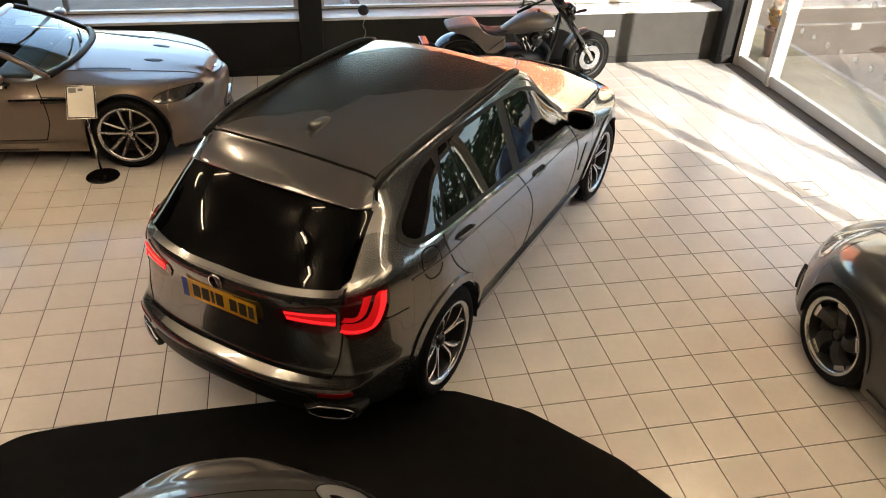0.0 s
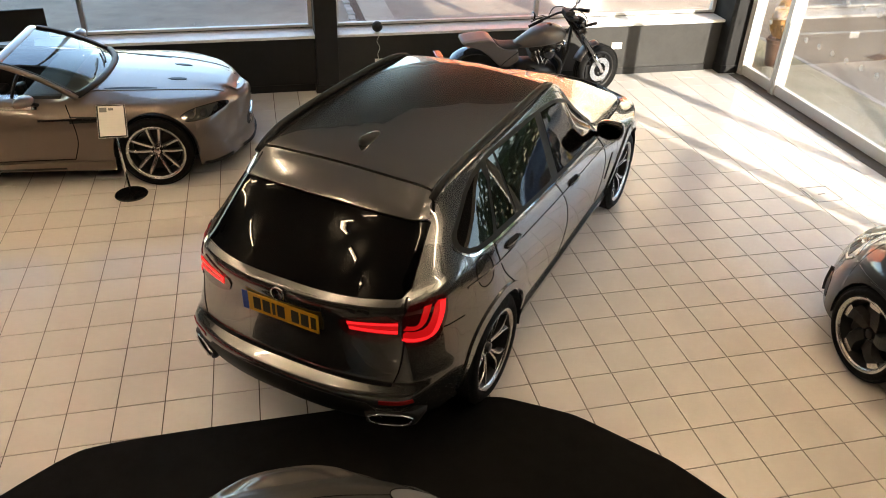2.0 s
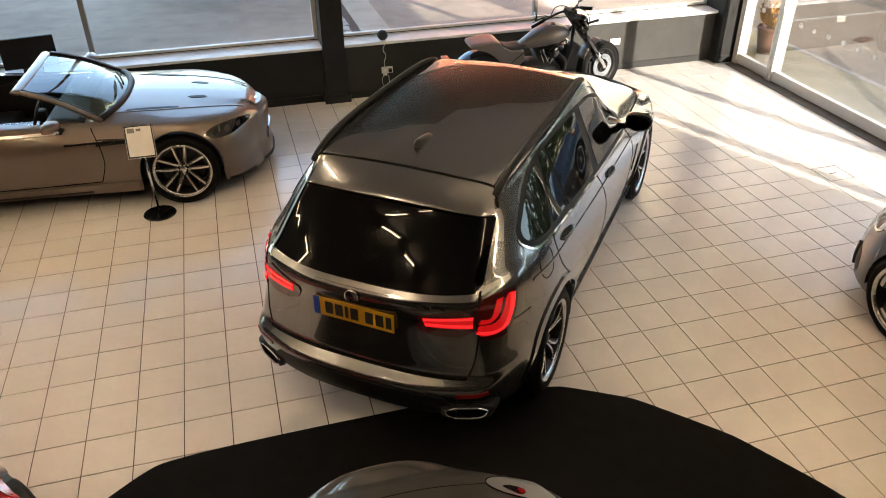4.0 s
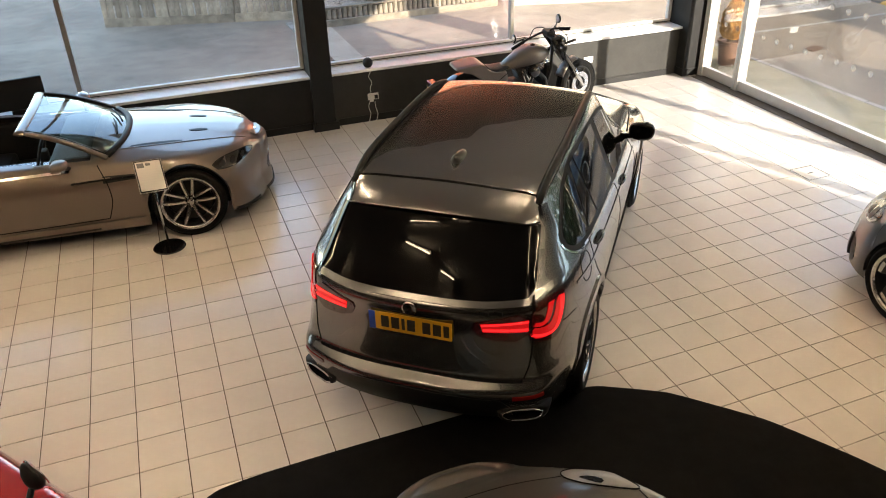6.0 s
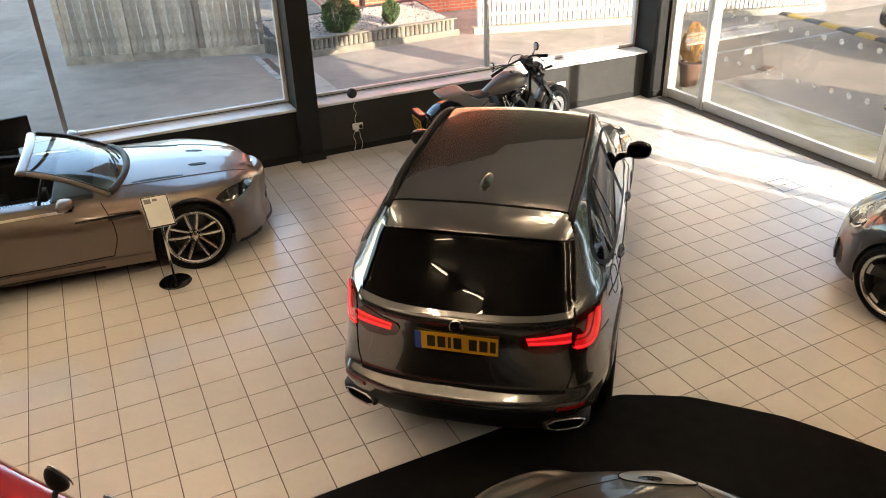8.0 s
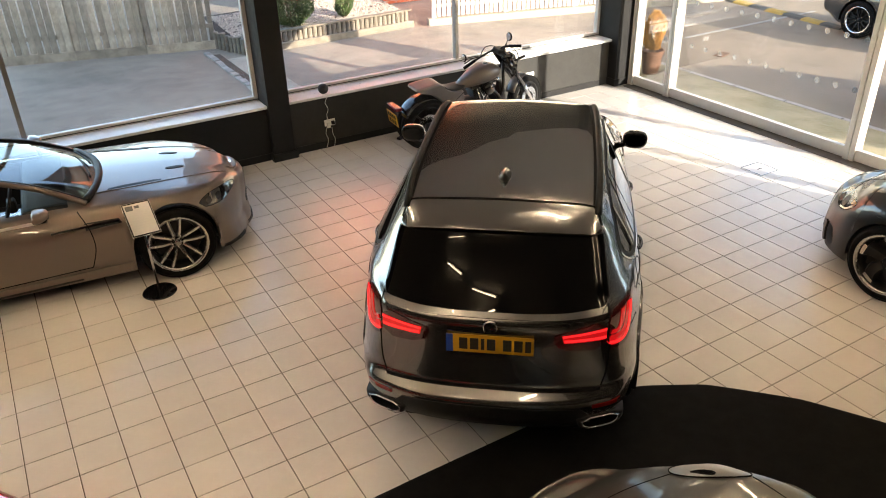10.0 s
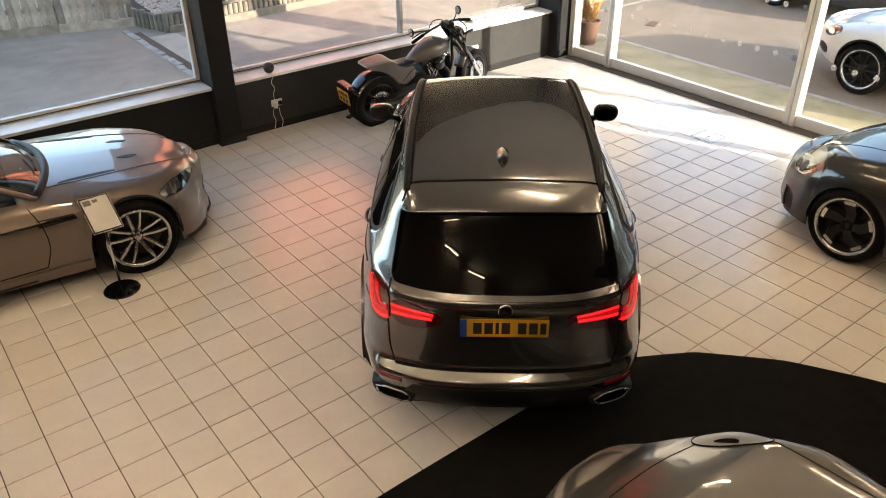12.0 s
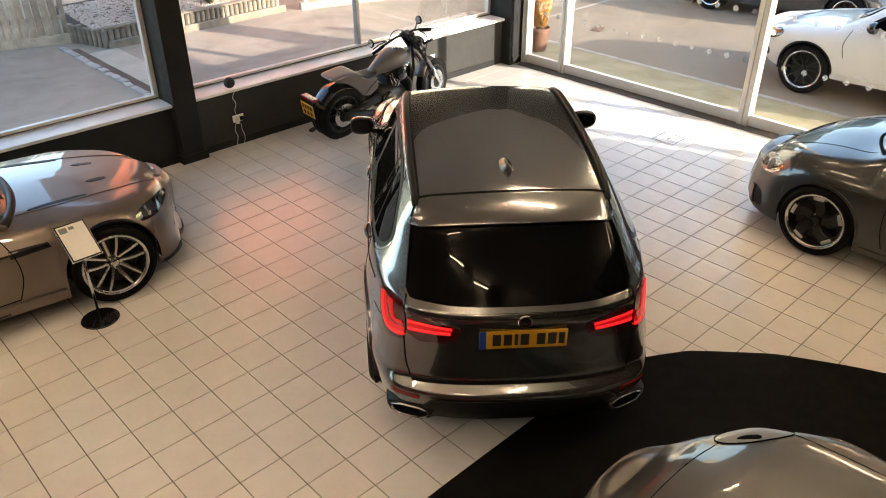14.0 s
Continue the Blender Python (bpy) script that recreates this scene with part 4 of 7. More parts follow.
        s.patch("light_guide", f([(0.690, 0.990), (0.690, 0.922), (0.745, 0.898), (0.792, 0.896), (0.812, 0.95), (0.818, 1.03), (0.812, 1.102), (0.786, 1.108), (0.784, 1.02), (0.770, 0.968), (0.735, 0.966)]), "rear", M_LEDDIM, car, "dim red light guide", proud=0.010, depth=0.004, soft=1, step=0.02)
        s.strip("led_bar", f([(0.690, 0.940), (0.75, 0.914), (0.790, 0.912), (0.806, 0.95), (0.812, 1.03), (0.807, 1.098)]), "rear", 0.014, M_LED, car, "glowing red light bar", proud=0.013)
        s.strip("led_bar", f([(0.695, 1.008), (0.732, 0.992), (0.752, 1.005), (0.760, 1.05), (0.762, 1.100)]), "rear", 0.022, M_LEDDIM, car, "glowing red light bar", proud=0.013)
        s.patch("tail_lamp", f([(0.676, 0.905), (0.674, 1.10), (0.44, 1.060), (0.355, 1.032), (0.405, 0.930)]), "rear", M_LAMPDARK, car, "smoked tail lamp on the tailgate", proud=0.008, soft=1, step=0.03)
        s.patch("light_guide", f([(0.668, 0.974), (0.668, 1.052), (0.412, 1.043), (0.426, 0.984)]), "rear", M_LEDDIM, car, "dim red light guide", proud=0.011, depth=0.004, soft=0, step=0.03)
        s.strip("led_bar", f([(0.667, 0.990), (0.55, 0.996), (0.428, 1.001)]), "rear", 0.016, M_LED, car, "glowing red light bar", proud=0.014)
        s.strip("led_bar", f([(0.667, 1.040), (0.55, 1.040), (0.418, 1.034)]), "rear", 0.012, M_LED, car, "glowing red light bar", proud=0.014)
        s.strip("reflector", f([(0.618, 0.556), (0.68, 0.556), (0.735, 0.560), (0.785, 0.568)]), "rear", 0.024, M_REFLECT, car, "red rear reflector", proud=0.006)
        # exhaust: a canted trapezoid opening with a chrome rim, in a black surround
        loop = rounded([(0.580, 0.395), (0.735, 0.376), (0.785, 0.400), (0.790, 0.455), (0.560, 0.470)], 1)
        at = lambda y, z, o: Vector((-0.962 + 0.52 * max(0.0, y - 0.56) - o, sg * y, z))
        cy, cz = 0.685, 0.425
        bm = bmesh.new()
        rings = []
        for grow, o in ((1.30, -0.10), (1.30, -0.012), (1.16, 0.004), (1.02, 0.0)):
            rings.append([bm.verts.new(at(cy + (y - cy) * grow, cz + (z - cz) * (grow * 1.12), o)) for y, z in loop])
        for p, q in zip(rings[:-1], rings[1:]):
            for i in range(len(loop)):
                k = (i + 1) % len(loop)
                bm.faces.new((p[i], p[k], q[k], q[i]))
        bmesh.ops.recalc_face_normals(bm, faces=bm.faces)
        part("exhaust_surround", bm, M_BLACKPLASTIC, car, "black bumper corner round the exhaust", smooth=True)
        bm = bmesh.new()
        pts = [at(y, z, 0.006) for y, z in loop]
        tube(bm, pts + pts[:1], 0.0075, 8)
        part("exhaust_bezel", bm, M_CHROME, car, "chrome exhaust trim", smooth=True)
        bm = bmesh.new()
        fr_, bk = [bm.verts.new(at(y, z, 0.001)) for y, z in loop], [bm.verts.new(at(cy + (y - cy) * 0.9, cz + (z - cz) * 0.9, -0.09)) for y, z in loop]
        for i in range(len(loop)):
            k = (i + 1) % len(loop)
            bm.faces.new((fr_[i], fr_[k], bk[k], bk[i]))
        bm.faces.new(bk)
        bmesh.ops.recalc_face_normals(bm, faces=bm.faces)
        part("exhaust_pipe", bm, M_SEAM, car, "black exhaust opening", smooth=True)
    s.patch("rear_diffuser", [(-0.62, 0.352), (0.62, 0.352), (0.60, 0.49), (0.55, 0.545), (0.3, 0.560), (0, 0.563), (-0.3, 0.560), (-0.55, 0.545), (-0.60, 0.49)], "rear", M_BLACKPLASTIC, car, "black bumper insert", proud=0.004, soft=0)
    s.strip("tailgate_gap", [(-0.66, 0.640), (-0.4, 0.645), (0, 0.648), (0.4, 0.645), (0.66, 0.640)], "rear", 0.016, M_SEAM, car, proud=0.003)
    s.strip("tailgate_edge", [(-0.665, 1.14), (-0.3, 1.148), (0, 1.15), (0.3, 1.148), (0.665, 1.14)], "rear", 0.022, M_PAINT_GREY, car, proud=0.010)
    # number plate with plain bars, round badge, model script as bars
    def rear_card(name, y0, y1, z0, z1, material, off, label="", parent=car):
        p = s.lift((y0 + y1) / 2, (z0 + z1) / 2, "rear")[0]
        xr = min(s.lift(y, z, "rear")[0].x for y in (-0.24, 0.0, 0.26) for z in (0.91, 1.03))
        return part(name, boxed(xr - off, xr - off + 0.006, y0, y1, z0, z1, 0.001), material, parent, label)
    plate = rear_card("number_plate", -0.255, 0.262, 0.908, 1.032, M_YELLOW, 0.008, "yellow number plate with dark bars")
    rear_card("blue_band", 0.222, 0.262, 0.908, 1.032, M_BLUE, 0.010, parent=plate)
    for i, (a, b) in enumerate(((0.185, 0.135), (0.12, 0.07), (0.055, 0.035), (0.02, -0.03), (-0.075, -0.125), (-0.14, -0.19), (-0.205, -0.24))):
        rear_card("plate_bar", b, a, 0.930, 1.010, M_INK, 0.0105, parent=plate)
    bm = bmesh.new()
    bx = s.lift(0, 1.10, "rear")[0].x
    spun(bm, [(0.001, 0.0), (0.030, -0.001), (0.034, -0.005), (0.041, -0.005), (0.043, 0.004)], 32, "x", Matrix.Translation((bx - 0.010, 0, 1.098)))
    badge = part("badge", bm, M_BLACKGLOSS, car, "round badge with chrome ring", smooth=True)
    bm = bmesh.new()
    spun(bm, [(0.036, -0.007), (0.042, -0.007), (0.044, 0.002)], 32, "x", Matrix.Translation((bx - 0.011, 0, 1.098)))
    part("badge_ring", bm, M_CHROME, badge, smooth=True)
    for y0, y1 in ((-0.40, -0.46), (-0.475, -0.535)):
        bm = bmesh.new()
        p = s.lift((y0 + y1) / 2, 1.106, "rear")[0]
        box(bm, p.x - 0.004, p.x + 0.004, y1, y0, 1.094, 1.118, 0.002)
        part("model_script_bar", bm, M_DISC, car, "dull metal model script bar")
    s.bm.free()
    return car


sport_utility()

# ---- the other cars ----
def arch_set(car, s, axles, r, z, track, tyre, style, paint, wheel_r, rim, width=0.25, sides=(1, -1)):
    for a in axles:
        for sg in sides:
            bm = bmesh.new()
            rows = [[bm.verts.new((a + r * math.cos(t), sg * y, z + r * math.sin(t))) for y in (track + 0.10, 0.5)] for t in np.linspace(radians(-10), radians(190), 20).tolist()]
            for p, q in zip(rows[:-1], rows[1:]):
                bm.faces.new((p[0], p[1], q[1], q[0]))
            part("wheel_arch_liner", bm, M_BLACKPLASTIC, car)
            wheel(car, pose(a, sg * track, wheel_r, 0, 0, 0 if sg > 0 else 180), wheel_r, width, rim, style)
            s.strip("arch_lip", arc(a, z, r + 0.012, 2, 178, 30), "left" if sg > 0 else "right", 0.024, paint, car, proud=0.008, depth=0.02)


def sports_convertible():
    h = -4.9
    c, sn = math.cos(radians(h)), math.sin(radians(h))
    car = thing("sports_convertible", "bronze grey sports convertible with its roof down", "car", pose(-1.475 - 2.74 * c - 0.93 * sn, 7.09 - 2.74 * sn + 0.93 * c, 0, 0, 0, h))
    low = curve((-1.0, 0.26), (-0.4, 0.19), (3.1, 0.17), (3.40, 0.15), (3.50, 0.15))
    keys = [
        (curve((-1, 0.6), (-0.4, 0.84), (0, 0.90), (1.3, 0.885), (2.74, 0.905), (3.2, 0.80), (3.40, 0.62), (3.50, 0.40)), low),
        (curve((-1, 0.7), (-0.5, 0.86), (0, 0.955), (1.3, 0.90), (2.2, 0.905), (2.74, 0.95), (3.2, 0.82), (3.40, 0.60), (3.50, 0.38)), lambda x: 0.42),
        (curve((-1, 0.72), (-0.5, 0.86), (0, 0.945), (1.3, 0.905), (2.2, 0.90), (2.74, 0.93), (3.2, 0.79), (3.40, 0.56), (3.50, 0.34)), curve((-1, 0.66), (2.74, 0.64), (3.2, 0.58), (3.50, 0.50))),
        (curve((-1, 0.65), (0, 0.86), (1.2, 0.84), (2.1, 0.82), (2.74, 0.83), (3.2, 0.68), (3.40, 0.47), (3.50, 0.28)),
         curve((-1, 0.84), (0, 0.86), (1.2, 0.82), (2.1, 0.775), (2.74, 0.755), (3.2, 0.71), (3.40, 0.672), (3.50, 0.62))),
        (curve((-1, 0.55), (0, 0.76), (1.2, 0.76), (2.1, 0.73), (2.74, 0.70), (3.2, 0.56), (3.40, 0.38), (3.50, 0.22)),
         curve((-1, 0.90), (0, 0.91), (1.2, 0.85), (2.1, 0.81), (2.74, 0.790), (3.2, 0.752), (3.40, 0.708), (3.50, 0.65))),
        (curve((-1, 0.4), (0, 0.5), (2.1, 0.5), (2.74, 0.46), (3.2, 0.36), (3.50, 0.14)),
         curve((-1, 0.94), (0, 0.94), (1.2, 0.86), (2.1, 0.850), (2.74, 0.812), (3.2, 0.765), (3.40, 0.725), (3.50, 0.668))),
        (lambda x: 0.2, curve((-1, 0.95), (0, 0.95), (1.2, 0.86), (2.1, 0.870), (2.74, 0.828), (3.2, 0.780), (3.40, 0.74), (3.50, 0.680))),
        (lambda x: 0.0, curve((-1, 0.955), (0, 0.955), (1.2, 0.86), (2.1, 0.876), (2.74, 0.834), (3.2, 0.786), (3.40, 0.745), (3.50, 0.684))),
    ]
    cut = lambda p: -0.15 < p.x < 1.95 and abs(p.y) < 0.70 and p.z > 0.72
    s = Shell(-1.0, 3.50, low, keys, curve((0.2, 0.1), (0.6, 0.0), (0.95, 0.1)), curve((0.15, 0.02), (0.25, 0.03), (0.33, 0.055), (0.52, 0.03), (0.62, 0.025), (0.68, 0.045)),
              arches=(0.0, 2.74), arch_r=0.385, arch_z=0.345, stations=84, front_bow=0.10, cut=cut)
    part("body", s.bm.copy(), M_PAINT_BRONZE, car, smooth=True)
    part("underbody", boxed(-0.8, 3.30, -0.55, 0.55, 0.13, 0.45, 0.04), M_BLACKPLASTIC, car)
    arch_set(car, s, (0.0, 2.74), 0.385, 0.345, 0.81, 0.25, "vee", M_PAINT_BRONZE, 0.345, 0.268)
    # cockpit
    bm = bmesh.new()
    box(bm, -0.2, 2.0, -0.74, 0.74, 0.25, 0.32)
    box(bm, 1.75, 2.02, -0.72, 0.72, 0.32, 0.80, 0.03)
    box(bm, -0.2, -0.13, -0.74, 0.74, 0.32, 0.84, 0.02)
    part("cockpit_tub", bm, M_LEATHER, car, "black leather cockpit")
    part("dashboard", boxed(1.55, 1.95, -0.68, 0.68, 0.62, 0.84, 0.06, 3), M_LEATHER, car)
    for sg in (1, -1):
        part("door_lining", boxed(0.25, 1.75, sg * 0.71 - 0.05, sg * 0.71 + 0.05, 0.32, 0.80, 0.03), M_LEATHER, car)
        seat = part("seat", boxed(0.45, 1.0, sg * 0.36 - 0.25, sg * 0.36 + 0.25, 0.32, 0.52, 0.05, 3), M_LEATHER, car, "black leather seat")
        part("seat_back", boxed(0.30, 0.48, sg * 0.36 - 0.24, sg * 0.36 + 0.24, 0.45, 0.98, 0.06, 3), M_LEATHER, seat)
        part("headrest", boxed(0.28, 0.42, sg * 0.36 - 0.13, sg * 0.36 + 0.13, 0.98, 1.13, 0.04, 3), M_LEATHER, seat)
    bm = bmesh.new()
    tube(bm, [(1.45 + 0.06 * math.sin(a), -0.36 + 0.18 * math.cos(a), 0.80 + 0.17 * math.sin(a)) for a in np.linspace(0, 2 * math.pi, 33).tolist()], 0.014, 8, False)
    sw = part("steering_wheel", bm, M_LEATHER, car, smooth=True)
    part("steering_boss", boxed(1.44, 1.52, -0.42, -0.30, 0.74, 0.86, 0.03), M_LEATHER, sw)
    part("centre_console", boxed(0.5, 1.6, -0.10, 0.10, 0.32, 0.58, 0.03), M_STEEL, car, "satin metal centre console")
    # windscreen with pillars
    def screen(u, v):
        w = 0.675 + (0.575 - 0.675) * v
        base = (2.21 - 0.17 * abs(u) ** 2.2, 0.872 - 0.030 * u * u)
        top = (1.445 - 0.02 * abs(u) ** 2, 1.125 - 0.015 * u * u)
        return Vector((base[0] + (top[0] - base[0]) * v, w * u, base[1] + (top[1] - base[1]) * v + 0.03 * math.sin(v * math.pi)))
    bm = bmesh.new()
    g = [[bm.verts.new(screen(-1 + i / 8, j / 10)) for j in range(11)] for i in range(17)]
    for a, b in zip(g[:-1], g[1:]):
        for j in range(10):
            bm.faces.new((a[j], a[j + 1], b[j + 1], b[j]))
    bmesh.ops.recalc_face_normals(bm, faces=bm.faces)
    ws = part("windscreen", bm, M_CARGLASS, car, "clear raked windscreen", smooth=True)
    ws.visible_shadow = False
    for sg in (1, -1):
        bm = bmesh.new()
        tube(bm, [screen(sg * 1.0, t) + Vector((0, sg * 0.012, 0.0)) for t in np.linspace(-0.06, 1, 10).tolist()], [0.026] * 9 + [0.022], 8)
        part("windscreen_pillar", bm, M_PAINT_BRONZE, car, smooth=True)
        bm = bmesh.new()
        tube(bm, [screen(sg * 0.97, t) + Vector((0, 0, 0.012)) for t in np.linspace(0, 1, 8).tolist()], 0.012, 6)
        part("pillar_seal", bm, M_BLACKPLASTIC, car, smooth=True)
    bm = bmesh.new()
    rows = []
    for u in np.linspace(-1.05, 1.05, 19).tolist():
        p = screen(u, 1.0) + Vector((-0.045, 0, 0.002))
        rows.append([bm.verts.new(p + Vector((0.045 * math.cos(q), 0, 0.016 * math.sin(q) - 0.009 * math.cos(q)))) for q in np.linspace(0, 2 * math.pi, 13).tolist()[:-1]])
    for p, q in zip(rows[:-1], rows[1:]):
        for k in range(12):
            bm.faces.new((p[k], p[(k + 1) % 12], q[(k + 1) % 12], q[k]))
    bm.faces.new(rows[0][::-1])
    bm.faces.new(rows[-1])
    bmesh.ops.recalc_face_normals(bm, faces=bm.faces)
    part("windscreen_header", bm, M_PAINT_BRONZE, car, smooth=True)
    bm = bmesh.new()
    tube(bm, [screen(u, 0.0) + Vector((0.03, 0, -0.008)) for u in np.linspace(-1.0, 1.0, 17).tolist()], 0.035, 8)
    part("scuttle", bm, M_BLACKPLASTIC, car, smooth=True)
    for y0 in (-0.45, 0.05):
        bm = bmesh.new()
        tube(bm, [screen(y0 + 0.52 * t, 0.05 + 0.10 * t) + Vector((0.012, 0, 0.022)) for t in np.linspace(0, 1, 8).tolist()], 0.009, 6)
        part("wiper", bm, M_BLACKPLASTIC, car, smooth=True)
    # bonnet details
    for sg in (1, -1):
        s.patch("bonnet_vent", [(2.24, sg * 0.515), (2.36, sg * 0.535), (2.74, sg * 0.480), (2.75, sg * 0.430), (2.42, sg * 0.475)], "top", M_BLACKPLASTIC, car, "dark bonnet vent", proud=0.004, soft=1)
        s.strip("bonnet_crease", [(2.05, sg * 0.56), (2.5, sg * 0.52), (3.0, sg * 0.43), (3.35, sg * 0.33)], "top", 0.014, M_PAINT_BRONZE, car, proud=0.006)
        s.patch("bonnet_scoop", [(2.80, sg * 0.20), (2.86, sg * 0.245), (3.00, sg * 0.215), (2.97, sg * 0.165)], "top", M_BLACKPLASTIC, car, "small bonnet scoop", proud=0.004, soft=1)
        view = "left" if sg > 0 else "right"
        t = lambda pts: [(x, sg * y) for x, y in pts]
        leaf = [(2.985, 0.652), (3.01, 0.690), (3.12, 0.712), (3.26, 0.708), (3.36, 0.684), (3.41, 0.650), (3.34, 0.632), (3.20, 0.612), (3.06, 0.618)]
        lamp = s.patch("headlamp", leaf, view, M_BLACKGLOSS, car, "dark leaf-shaped headlamp under a clear lens", proud=0.003, soft=2, step=0.02)
        s.strip("headlamp_rim", rounded(leaf, 2), view, 0.004, M_SEAM, lamp, closed=True, proud=0.0045)
        for bx, bz, br in ((3.09, 0.662, 0.028), (3.19, 0.662, 0.028), (3.29, 0.662, 0.020)):
            s.patch("headlamp_bowl", [(bx + br * math.cos(q), bz + br * math.sin(q)) for q in np.linspace(0, 6.28, 13).tolist()[:-1]], view, M_DISC, lamp, "dark metal lamp bowl", proud=0.0045, depth=0.003, soft=0, step=0.02)
        s.patch("fender_vent", [(2.02, 0.655), (2.02, 0.715), (2.30, 0.705), (2.32, 0.665)], view, M_BLACKPLASTIC, car, "black fender vent", proud=0.002, soft=0)
        s.strip("fender_strake", [(1.75, 0.685), (2.05, 0.687), (2.30, 0.686)], view, 0.016, M_CHROME, car, "chrome side strake", proud=0.008)
        s.strip("door_gap", [(1.99, 0.80), (2.05, 0.66), (2.06, 0.48), (2.00, 0.30)], view, 0.009, M_SEAM, car)
        s.strip("door_gap", [(0.55, 0.80), (0.48, 0.6), (0.55, 0.36), (0.65, 0.30)], view, 0.009, M_SEAM, car)
        s.strip("door_gap", [(0.65, 0.30), (1.3, 0.29), (2.00, 0.30)], view, 0.009, M_SEAM, car)
        s.strip("sill_blade", [(0.5, 0.255), (1.4, 0.25), (2.33, 0.255)], view, 0.05, M_PAINT_BRONZE, car, proud=0.03, depth=0.03)
        s.strip("sill_slot", [(0.5, 0.205), (1.4, 0.20), (1.9, 0.205)], view, 0.022, M_BLACKPLASTIC, car, proud=0.006)
        s.strip("splitter", [(3.16, 0.175), (3.28, 0.17), (3.40, 0.17)], view, 0.035, M_BLACKPLASTIC, car, proud=0.010, depth=0.04)
        # door top trim and mirror
        base = s.lift(1.72, 0.77, view)[0] + Vector((0.03, -sg * 0.02, 0.03))
        bm = bmesh.new()
        tube(bm, [base + Vector((0, -sg * 0.03, 0.0)), base + Vector((-0.03, sg * 0.06, 0.06)), base + Vector((-0.05, sg * 0.11, 0.08))], [0.022, 0.018, 0.018], 8)
        part("mirror_arm", bm, M_BLACKPLASTIC, car, smooth=True)
        bm = bmesh.new()
        bmesh.ops.create_uvsphere(bm, u_segments=20, v_segments=12, radius=1.0)
        for v in bm.verts:
            x, y, z = v.co
            out = 0.5 + 0.5 * y * sg
            v.co = Vector((max(-0.35, x) * 0.105 * (1 - 0.35 * out) - 0.03 * out, math.copysign(abs(y) ** 0.85, y) * 0.115, math.copysign(abs(z) ** 0.8, z) * 0.056 * (1 - 0.25 * out) + 0.012 * out)) + base + Vector((-0.04, sg * 0.17, 0.105))
        part("mirror_housing", bm, M_PAINT_BRONZE, car, smooth=True)
        s.strip("door_top_trim", [(0.30, 0.815), (1.0, 0.80), (1.75, 0.785)], view, 0.02, M_CHROME, car, proud=0.01)
    s.patch("grille", [(-0.18, 0.28), (0.18, 0.28), (0.22, 0.38), (0.16, 0.44), (-0.16, 0.44), (-0.22, 0.38)], "front", M_BLACKPLASTIC, car, "black grille opening", proud=0.003, soft=1)
    for z in (0.305, 0.335, 0.365, 0.395, 0.42):
        s.strip("grille_bar", [(-0.16, z), (0, z + 0.004), (0.16, z)], "front", 0.012, M_CHROME, car, "chrome grille bar", proud=0.012)
    s.strip("splitter", [(-0.40, 0.165), (0, 0.16), (0.40, 0.165)], "front", 0.03, M_BLACKPLASTIC, car, proud=0.010, depth=0.05)
    bm = bmesh.new()
    p, n = s.lift(3.46, 0, "top")
    box(bm, p.x - 0.012, p.x + 0.012, -0.035, 0.035, p.z - 0.002, p.z + 0.006, 0.003)
    part("badge", bm, M_CHROME, car)
    s.bm.free()
    return car


